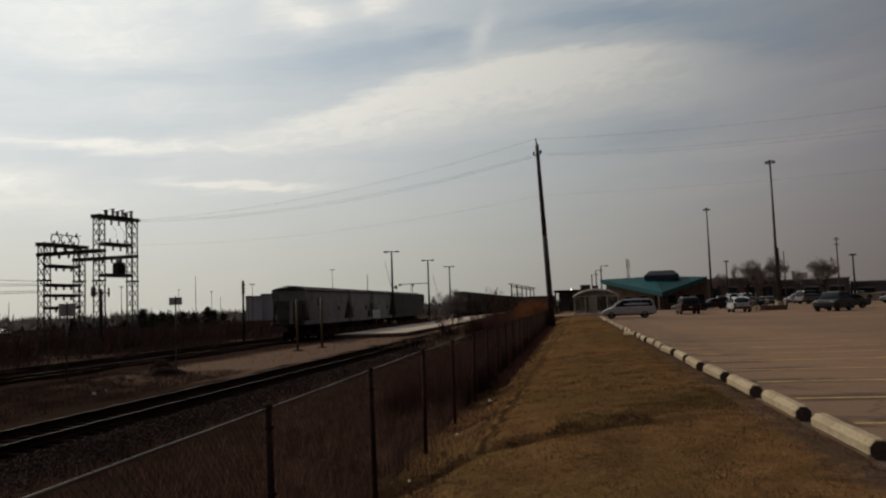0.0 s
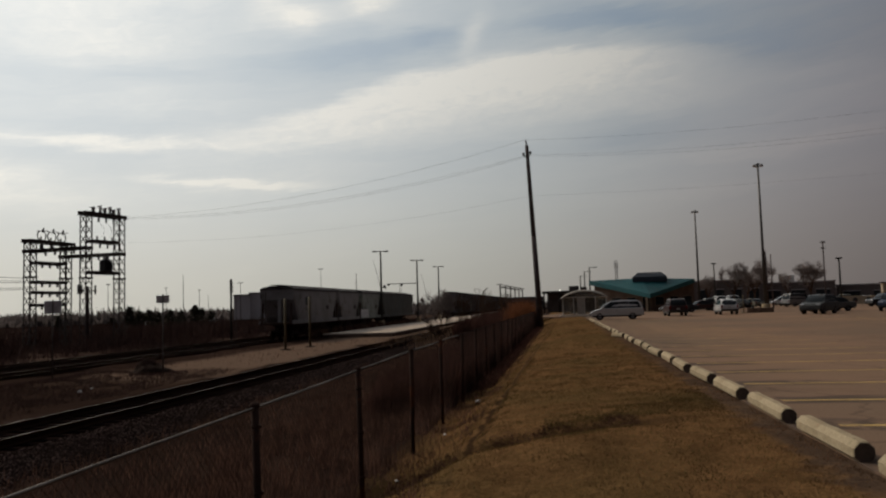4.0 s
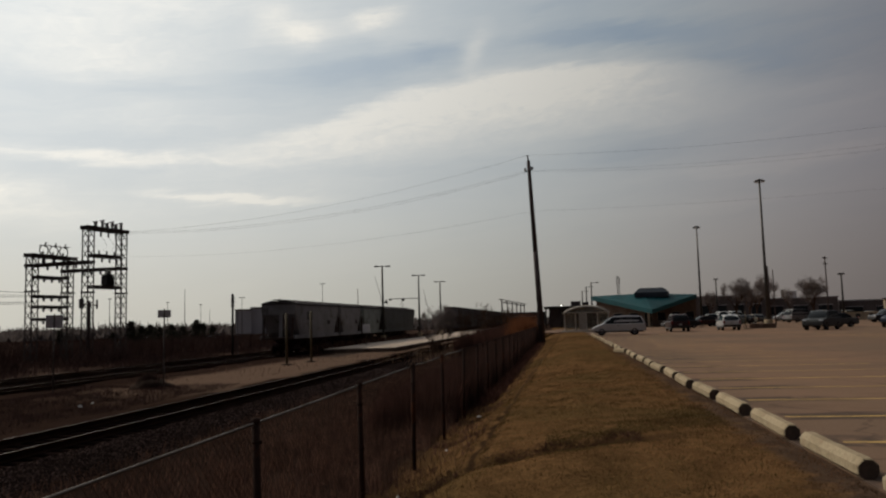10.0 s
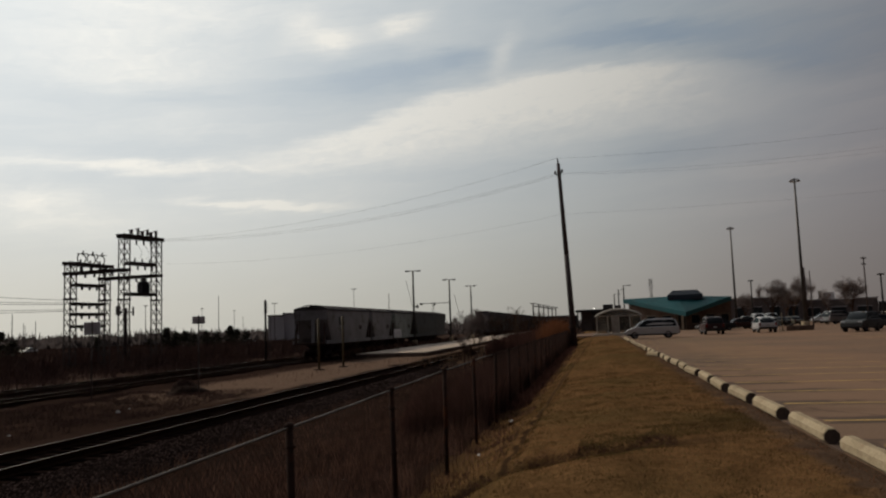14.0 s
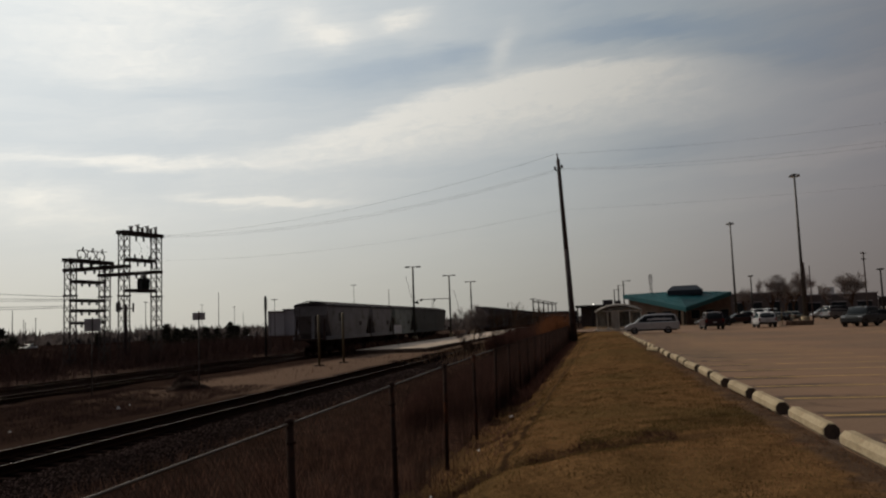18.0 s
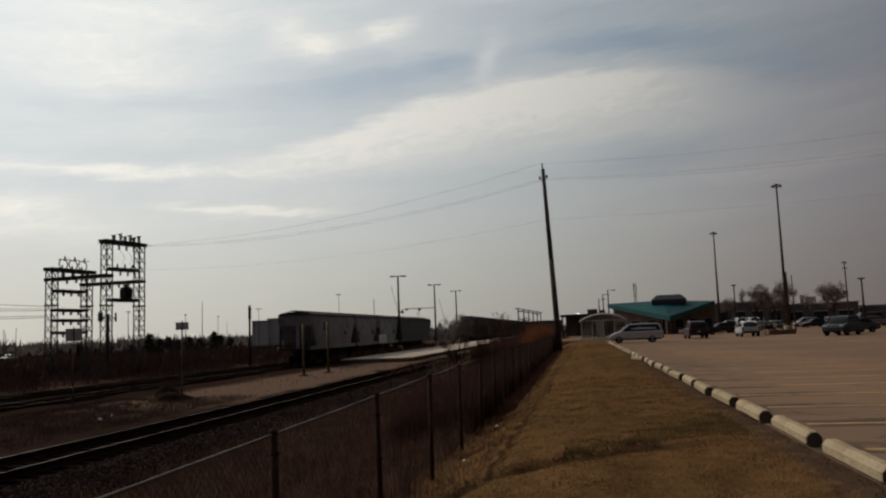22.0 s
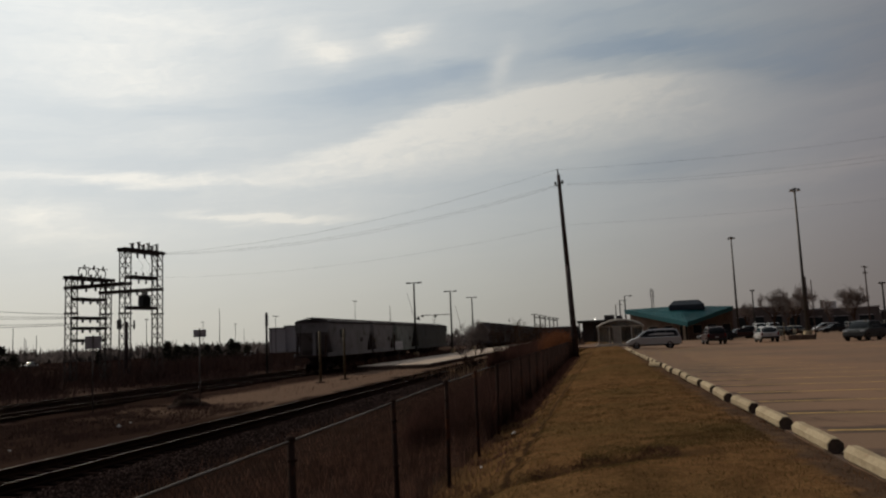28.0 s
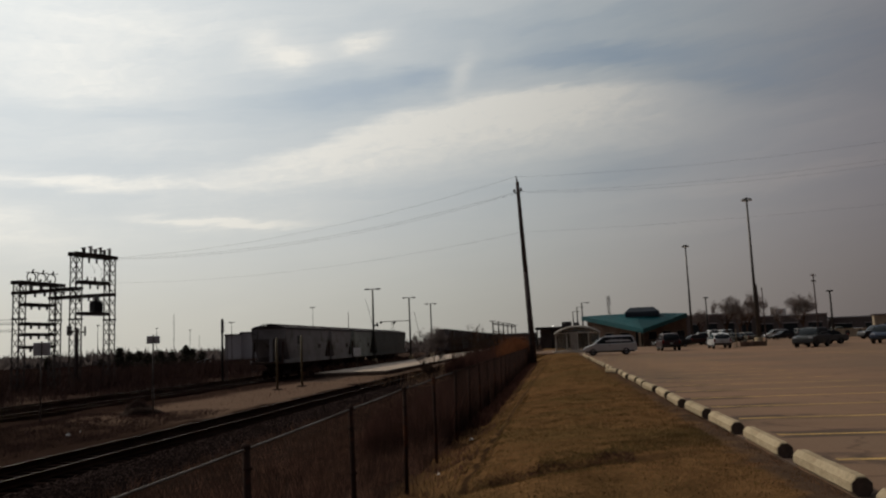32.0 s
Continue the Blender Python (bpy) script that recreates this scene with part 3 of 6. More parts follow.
def cloud_mesh(name, verts, faces, mat, smooth=False):
    """A mesh from number arrays, for grass, stones and twigs. faces: rows of three or four."""
    me = bpy.data.meshes.new(name)
    n = faces.shape[1]
    me.vertices.add(len(verts))
    me.vertices.foreach_set("co", verts.astype(np.float32).ravel())
    me.loops.add(faces.size)
    me.loops.foreach_set("vertex_index", faces.astype(np.int32).ravel())
    me.polygons.add(len(faces))
    me.polygons.foreach_set("loop_start", np.arange(0, faces.size, n, dtype=np.int32))
    me.polygons.foreach_set("loop_total", np.full(len(faces), n, dtype=np.int32))
    me.materials.append(mat)
    me.update(calc_edges=True)
    me.validate()
    return me


# ---- the lie of the land ----
def lerp_table(x, table):
    for (x0, z0), (x1, z1) in zip(table, table[1:]):
        if x <= x1:
            t = max(0.0, min(1.0, (x - x0) / (x1 - x0)))
            t = t * t * (3 - 2 * t)
            return z0 + (z1 - z0) * t
    return table[-1][1]


SECTION = [(-400.0, -1.4), (-60.0, -1.3), (-33.0, -1.15), (-21.5, -1.0), (-14.2, -0.98), (-9.2, -1.25), (-6.0, -1.2), (-3.4, -0.85),
           (-2.3, -0.58), (-0.9, -0.16), (0.6, 0.0), (2.6, 0.0), (400.0, -0.03)]


def land(x, y):
    """Height of the natural ground."""
    z = lerp_table(x, SECTION)
    if -3.0 < x < 2.6:
        # a runnel across the lawn's bank, a low hump before it, and the mown unevenness
        across = y - (10.45 + 0.4 * x)
        depth = 0.40 * max(0.0, min(1.0, (1.3 - x) / 2.8))
        z -= depth * math.exp(-(across / 0.30) ** 2)
        z += 0.16 * math.exp(-((across + 1.5) / 1.0) ** 2) * max(0.0, 1 - abs(x + 0.2) / 2.2)
        worn = x + 1.45 - 0.013 * y
        if y > 9.5:
            z -= 0.07 * math.exp(-(worn / 0.09) ** 2)
        z += 0.05 * noise.noise((x * 0.7, y * 0.45, 1.0)) * min(1.0, (2.6 - x)) + 0.03 * noise.noise((x * 2.3, y * 1.9, 4.0)) * min(1.0, 2.6 - x)
    elif x <= -3.0:
        z += 0.10 * noise.noise((x * 0.35, y * 0.3, 2.0)) * min(1.0, (-x - 3.0) / 2)
    return z


def build_ground():
    xs = [-3200, -1500, -700, -350, -200, -130, -90, -65, -50, -42, -36] + list(np.arange(-33, -9, 1.0)) + list(np.arange(-9, -3, 0.45)) \
        + list(np.arange(-3, 2.7, 0.16)) + [2.9, 3.3, 5, 12, 30, 70, 150, 400, 1000, 3200]
    ys = [-3200, -900, -300, -100, -40, -20, -10, -5, -2, 0, 2] + list(np.arange(3, 14, 0.2)) + list(np.arange(14, 40, 0.6)) \
        + list(np.arange(40, 120, 3)) + [125, 135, 150, 175, 210, 260, 330, 450, 700, 1200, 2000, 3200]
    verts = []
    for y in ys:
        for x in xs:
            z = land(x, y)
            if x > 2.75:
                z = -0.03
            verts.append((x, y, z))
    n = len(xs)
    faces = [(j * n + i, j * n + i + 1, (j + 1) * n + i + 1, (j + 1) * n + i) for j in range(len(ys) - 1) for i in range(n - 1)]
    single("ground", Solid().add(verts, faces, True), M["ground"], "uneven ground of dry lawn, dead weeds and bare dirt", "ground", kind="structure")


def kerb_x(y):
    return 2.86 - 0.0045 * y


def build_lot():
    s = Solid()
    left = [(kerb_x(y) - 0.03 + 0.05 * noise.noise((y * 0.6, 0, 0)), y) for y in list(np.arange(-6, 60, 0.8)) + [64, 70, 76, 84, 90]]
    top = [(x, y, 0.0) for x, y in left] + [(-4, 94, 0.0), (-4, 100, 0.0), (4, 150, 0.0), (12, 230, 0.0), (260, 230, 0.0), (260, -6, 0.0)]
    under = [(x, y, -0.12) for x, y, z in top]
    k = len(top)
    s.add(top + under, [tuple(range(k))[::-1]] + [(i, (i + 1) % k, (i + 1) % k + k, i + k) for i in range(k)])
    single("parking_pavement", s, M["asphalt"], "worn tan-grey asphalt of the parking lot", "pavement", kind="structure")


# ---- railway ----
RAIL_Z = -0.81


def rail_ring(x, y, z):
    """Cross-section of a rail, foot to head."""
    pts = [(-0.07, 0), (0.07, 0), (0.07, 0.012), (0.012, 0.035), (0.012, 0.125), (0.036, 0.135), (0.036, 0.165), (0.026, 0.172),
           (-0.026, 0.172), (-0.036, 0.165), (-0.036, 0.135), (-0.012, 0.125), (-0.012, 0.035), (-0.07, 0.012)]
    return [(x + a, y, z + b) for a, b in pts]


def build_track(centre, y0, y1, z_top, ties, label, seed, bed="ballast"):
    rng = random.Random(seed)
    root = thing("railway_track", pose(centre, 0, 0), label, "railway track", group="tracks beside the platform")
    cuts = list(np.arange(y0, min(y1, 80), 6.0)) + list(np.arange(max(80, y0), y1 + 1, 30.0))
    for side in (-1, 1):
        x = side * 0.7535
        s = Solid().loft([rail_ring(x, y, z_top - 0.172) for y in cuts])
        rail = part("rail", s, M["rail_side"], root)
        strip = Solid().add([(x + a, y, z_top + 0.003) for y in cuts for a in (-0.008, 0.008)],
                            [(2 * i, 2 * i + 1, 2 * i + 3, 2 * i + 2) for i in range(len(cuts) - 1)])
        part("running_surface", strip, M["rail_top"], rail, "polished steel running surface")
    tie = Solid().box((0, 0, 0), (2.6, 0.23, 0.17), bevel=0.012).mesh("tie", M["tie"])
    for i in range(ties):
        part("tie", tie, None, root, m=pose(rng.uniform(-0.03, 0.03), y0 + 0.53 * i, z_top - 0.172 - 0.085 + rng.uniform(-0.01, 0.006), 0, 0, rng.uniform(-0.8, 0.8)))
    last = y0 + 0.53 * ties
    if last < y1:
        s = Solid()
        for i in range(int((y1 - last) / 0.53)):
            s.box((rng.uniform(-0.03, 0.03), last + 0.53 * i, z_top - 0.257), (2.6, 0.23, 0.17))
        tagged(part("tie_rest", s, M["tie"], root), kind="stuff")
    # ballast bed: shoulders fall away from the tie ends
    prof = [(-3.0, -1.32), (-2.5, -1.18), (-1.75, z_top - 0.25), (-1.36, z_top - 0.185), (-0.95, z_top - 0.25), (0.95, z_top - 0.25), (1.36, z_top - 0.185), (1.75, z_top - 0.25), (2.5, -1.18), (3.0, -1.32)]
    ys = list(np.arange(y0, 60, 0.5)) + list(np.arange(60, y1, 6.0))
    verts, n = [], len(prof)
    for y in ys:
        for a, z in prof:
            verts.append((a + 0.15 * noise.noise((a, y * 0.8, seed)), y, z + 0.05 * noise.noise((a * 2, y * 1.7, seed + 5.0))))
    faces = [(j * n + i, j * n + i + 1, (j + 1) * n + i + 1, (j + 1) * n + i) for j in range(len(ys) - 1) for i in range(n - 1)]
    part("ballast_bed", Solid().add(verts, faces, True), M[bed], root, "bed of dark crushed stone")
    return root


ICO_V = np.array([(0, 0, 1), (0.89, 0, 0.45), (0.28, 0.85, 0.45), (-0.72, 0.53, 0.45), (-0.72, -0.53, 0.45), (0.28, -0.85, 0.45), (0, 0, -0.6)])
ICO_F = np.array([(0, 1, 2), (0, 2, 3), (0, 3, 4), (0, 4, 5), (0, 5, 1), (6, 2, 1), (6, 3, 2), (6, 4, 3), (6, 5, 4), (6, 1, 5)])


def stones(name, spots, lo, hi, mat, seed, label):
    """Loose stones at the given places, each squashed and turned its own way."""
    rng = np.random.default_rng(seed)
    k = len(spots)
    size = rng.uniform(lo, hi, (k, 1, 1)) * rng.uniform(0.6, 1.2, (k, 1, 3)) * np.array([1, 1, 0.75])
    jig = ICO_V[None] * size * rng.uniform(0.75, 1.25, (k, 7, 1))
    a = rng.uniform(0, 6.28, k)
    c, s = np.cos(a)[:, None], np.sin(a)[:, None]
    v = np.stack([jig[..., 0] * c - jig[..., 1] * s, jig[..., 0] * s + jig[..., 1] * c, jig[..., 2]], -1) + np.asarray(spots)[:, None]
    f = ICO_F[None] + 7 * np.arange(k)[:, None, None]
    return tagged(new(name, cloud_mesh(name, v.reshape(-1, 3), f.reshape(-1, 3), mat)), label, "stones", kind="stuff")


def bed_height(dx, z_top=RAIL_Z):
    return float(np.interp(abs(dx), (0, 1.3, 1.75, 2.5, 3.0), (z_top - 0.2, z_top - 0.21, z_top - 0.27, -1.18, -1.3)))


def build_railway():
    build_track(-12.12, 4.0, 260.0, RAIL_Z, 150, "single railway track with polished rails on dark ballast", 3)
    # paler bed colour lifts the train's own shadow
    build_track(-24.6, 2.0, 420.0, RAIL_Z - 0.03, 60, "railway track under the standing freight train", 4, "lifted_ballast")
    build_track(-29.2, 2.0, 420.0, RAIL_Z - 0.03, 60, "outer railway track beside the weedy field", 5)
    rng = np.random.default_rng(11)
    spots = []
    for _ in range(15000):
        dx = rng.uniform(1.32, 3.0)
        y = 9 + 36 * rng.random() ** 1.6
        spots.append((-12.12 + dx, y, bed_height(dx) + 0.045))
    stones("ballast_stones", spots, 0.012, 0.038, M["stone"], 12, "loose grey ballast stones along the near track")


# ---- chain-link fence ----
FENCE_X = -2.35


def fence_top(y):
    return float(np.interp(y, (-5, 3.3, 12, 30, 70, 95), (0.84, 0.865, 0.95, 0.97, 0.95, 0.95)))


def build_fence():
    root = thing("chain_link_fence", pose(0, 0, 0), "rusty brown chain-link fence with a pale top rail on the bank", "fence")
    ys = [5.75 + 3.03 * k for k in range(-3, 29)]
    for y in ys:
        top, foot = fence_top(y), land(FENCE_X, y) - 0.25
        lean = random.Random(int(y * 10)).uniform(-0.03, 0.03)
        s = Solid().rod((FENCE_X + 0.03, y, foot), (FENCE_X + 0.03 + lean, y + lean, top + 0.02), 0.031, n=10)
        s.lathe([(0.040, 0), (0.040, 0.02), (0.03, 0.035), (0.0, 0.04)], (FENCE_X + 0.03 + lean, y + lean, top + 0.005), n=10)
        post = part("post", s, M["post"], root)
        for h in (0.25, 0.75, 1.25):
            band = Solid().rod((FENCE_X + 0.03 + lean * h / 1.8, y + lean * h / 1.8, foot + 0.3 + h - 0.012), (FENCE_X + 0.03 + lean * h / 1.8, y + lean * h / 1.8, foot + 0.3 + h + 0.012), 0.040, n=10)
            part("tie_band", band, M["post"], post)
    for y0, y1 in zip(ys, ys[1:]):
        z0, z1 = fence_top(y0), fence_top(y1)
        sag = random.Random(int(y0 * 7)).uniform(-0.015, 0.01)
        mid = ((FENCE_X, (y0 + y1) / 2, (z0 + z1) / 2 + sag))
        s = Solid().rod((FENCE_X, y0, z0), mid, 0.0115, n=8, caps=False).rod(mid, (FENCE_X, y1, z1), 0.0115, n=8, caps=False)
        s.rod((FENCE_X, y0 - 0.06, z0), (FENCE_X, y0 + 0.06, z0), 0.0145, n=8)
        # farther rails take a darker colour for the lost glancing sunlight
        if y0 < 17:
            part("top_rail", s, M["galv"], root, "weathered galvanised top rail")
        else:
            part("top_rail", s, M["post"], root, "top rail browned where the glancing sun fades")
        # diamond mesh: two families of slanting wires between rail and ground
        near = y0 < 36
        step, r = (0.075, 0.0015) if y0 < 16 else ((0.10, 0.003) if near else (0.2, 0.006))
        a, b = [], []
        height = 1.47
        for k in range(int((y1 - y0 + height) / step)):
            for slope in (1, -1):
                p = y0 - (height if slope > 0 else 0) + k * step
                lo, hi = (p, p + height) if slope > 0 else (p + height, p)
                # clip to the panel
                t0, t1 = 0.0, 1.0
                for limit, sign in ((y0, 1), (y1, -1)):
                    da, db = sign * (lo - limit), sign * (hi - limit)
                    if da < 0 and db < 0:
                        t0, t1 = 1.0, 0.0
                    elif da < 0:
                        t0 = max(t0, da / (da - db))
                    elif db < 0:
                        t1 = min(t1, da / (da - db))
                if t1 - t0 > 0.01:
                    q = lambda t: (FENCE_X + slope * 0.002, lo + (hi - lo) * t, z0 - height + (z1 - z0) * ((lo + (hi - lo) * t - y0) / (y1 - y0)) + height * t)
                    a.append(q(t0)), b.append(q(t1))
        s = Solid()
        for p, q in zip(a, b):
            s.rod(p, q, r, n=3, caps=False, smooth=False)
        part("mesh_panel", s, M["wire"], root)
    s = Solid()
    for y0, y1 in zip(ys, ys[1:]):
        s.rod((FENCE_X, y0, fence_top(y0) - 1.44), (FENCE_X, y1, fence_top(y1) - 1.44), 0.003, n=3, caps=False)
    part("tension_wire", s, M["wire"], root)


# ---- parking lot ----
def build_wheel_stops():
    """Faceted concrete kerb logs, one to a stall, shade painted on their ends; one lies broken and askew."""
    y, k = -2.11, 0
    rng = random.Random(8)
    while y < 71:
        length, r = 1.93 + rng.uniform(-0.05, 0.05), 0.112 + rng.uniform(-0.006, 0.006)
        if k == 15:
            length *= 0.6
        n, x = 8, kerb_x(y)
        rings = []
        for j, (u, q) in enumerate(((0, 0.9), (0.012, 0.99), (0.1, 1.02), (0.22, 0.98), (0.34, 1.02), (0.46, 1.0), (0.58, 0.97), (0.7, 1.02), (0.82, 0.99), (0.9, 1.02), (0.988, 0.98), (1, 0.9))):
            ring = []
            for i in range(n):
                turn = 2 * math.pi * (i + 0.5) / n
                chip = 1.04 + 0.05 * noise.noise((i * 1.7, j * 0.9 + k * 3.1, 0))
                ring.append((r * q * chip * math.cos(turn), (u - 0.5) * length, 0.088 + max(-0.1, r * q * chip * math.sin(turn))))
            rings.append(ring)
        turn, shift = (20.0, -0.16) if k == 15 else (0.3 + rng.uniform(-2.2, 2.2), rng.uniform(-0.03, 0.03))
        root = thing("wheel_stop", pose(x + shift, y + 1.25, 0.0, 0, 0, turn),
                     "short broken concrete wheel stop lying askew on the lawn's edge" if k == 15 else "faceted pale concrete wheel stop with shade-dark ends at the lawn's edge", "wheel stop", group="wheel stops along the lawn")
        part("log", Solid().loft(rings, caps=False), M["concrete"], root)
        for e, ring in ((-1, rings[0]), (1, rings[-1])):
            part("end_face", Solid().add([(px_ * 0.995, py_ + e * 0.002, pz_) for px_, py_, pz_ in ring], [tuple(range(n)) if e < 0 else tuple(range(n))[::-1]]), M["shaded_concrete"], root, "end face with its shade painted in")
        y, k = y + 2.49, k + 1


def build_markings():
    root = thing("stall_lines", pose(0, 0, 0), "faded yellow stall lines on the asphalt", "road marking", kind="structure")
    for y in np.arange(7.90, 70, 2.52):
        s = Solid()
        x0, x1 = kerb_x(y) + 0.55, kerb_x(y) + 6.4
        cuts = np.linspace(x0, x1, 14)
        w = 0.062
        s.add([(x, y + e * w + 0.008 * noise.noise((x * 3, y, e)), 0.004) for x in cuts for e in (-1, 1)],
              [(2 * i, 2 * i + 2, 2 * i + 3, 2 * i + 1) for i in range(13)])
        part("line", s, M["paint_yellow"], root)
    for row, y_end in ((17.5, 62.0),):
        for y in np.arange(12.94, y_end, 2.52):
            s = Solid()
            s.add([(x, y + e * 0.055, 0.004) for x in np.linspace(row, row + 10.6, 8) for e in (-1, 1)], [(2 * i, 2 * i + 2, 2 * i + 3, 2 * i + 1) for i in range(7)])
            part("line", s, M["paint_yellow"], root)


# ---- platform ----
def build_platform():
    root = thing("station_platform", pose(0, 0, 0), "low pale concrete station platform between the tracks", "platform", kind="structure")
    # the base's dark colour stands for shade below the slab edge
    part("base", Solid().box((-18.7, 170, -0.93), (6.6, 199.6, 0.5)), M["shaded_concrete"], root, "platform base with its shade painted in")
    for i in range(33):
        y = 70.2 + 6 * i
        s = Solid().box((-18.7, y + 3, -0.635), (6.8, 5.97, 0.10), bevel=0.02)
        part("slab", s, M["slab"], root)
    for x in (-15.6, -21.75):
        part("edge_strip", Solid().box((x, 169, -0.582), (0.45, 197, 0.012)), M["slab"], root, "worn textured edge strip")


def lamp_post(name, m, height, head, label, base=0.0, group=""):
    root = thing(name, m, label, "street lamp", group=group)
    part("pole", Solid().rod((0, 0, 0.05), (0, 0, height), 0.16, 0.11, n=12), M["black"], root)
    if base:
        part("footing", Solid().lathe([(0.0, base), (0.33, base), (0.36, base - 0.04), (0.36, 0.0)], n=16), M["concrete"], root, "concrete footing")
    if head == "twin":
        part("crossarm", Solid().box((0, 0, height - 0.05), (1.1, 0.09, 0.09), bevel=0.01), M["black"], root)
        for e in (-1, 1):
            h = part("lamp_head", Solid().box((e * 0.72, 0, height - 0.06), (0.62, 0.34, 0.16), bevel=0.03), M["black"], root)
            part("lens", Solid().box((e * 0.72, 0, height - 0.146), (0.5, 0.26, 0.012)), M["lamp_glass"], h)
    if head == "box":
        h = part("lamp_head", Solid().box((0, 0, height), (0.85, 0.45, 0.2), bevel=0.04), M["black"], root)
        part("lens", Solid().box((0, 0, height - 0.106), (0.7, 0.34, 0.012)), M["lamp_glass"], h)
    if head == "single":
        part("arm", Solid().box((0.45, 0, height - 0.06), (0.9, 0.08, 0.08), bevel=0.01), M["black"], root)
        h = part("lamp_head", Solid().box((1.1, 0, height - 0.06), (0.62, 0.32, 0.15), bevel=0.03), M["black"], root)
        part("lens", Solid().box((1.1, 0, height - 0.141), (0.5, 0.25, 0.012)), M["lamp_glass"], h)
    return root


def high_mast(m, height, label):
    """A tall tapered mast with a ring of three floodlights."""
    root = thing("lamp_mast", m, label, "lamp mast", group="tall lamp masts over the lot")
    part("mast", Solid().rod((0, 0, 0), (0, 0, height), 0.19, 0.095, n=14), M["mast"], root)
    part("base_plate", Solid().lathe([(0, 0.9), (0.42, 0.9), (0.45, 0.86), (0.45, 0.0)], n=16), M["concrete"], root, "round concrete footing")
    part("ring", Solid().lathe([(0.12, height - 0.12), (0.2, height - 0.1), (0.2, height + 0.02), (0.0, height + 0.1)], n=12), M["mast"], root)
    for a in (200, 320, 80):
        c, s = math.cos(radians(a)), math.sin(radians(a))
        arm = part("floodlight", Solid().rod((0, 0, height - 0.03), (c * 0.32, s * 0.32, height - 0.05), 0.03, n=8)
                   .lathe([(0.05, 0.2), (0.1, 0.18), (0.22, 0.02), (0.22, 0.0)], (c * 0.42, s * 0.42, height - 0.26), n=14), M["mast"], root)
        part("bowl", Solid().lathe([(0.21, 0.0), (0.19, -0.06), (0.11, -0.11), (0.0, -0.13)], (c * 0.42, s * 0.42, height - 0.26), n=14), M["lamp_glass"], arm, "milky lamp bowl")
    return root


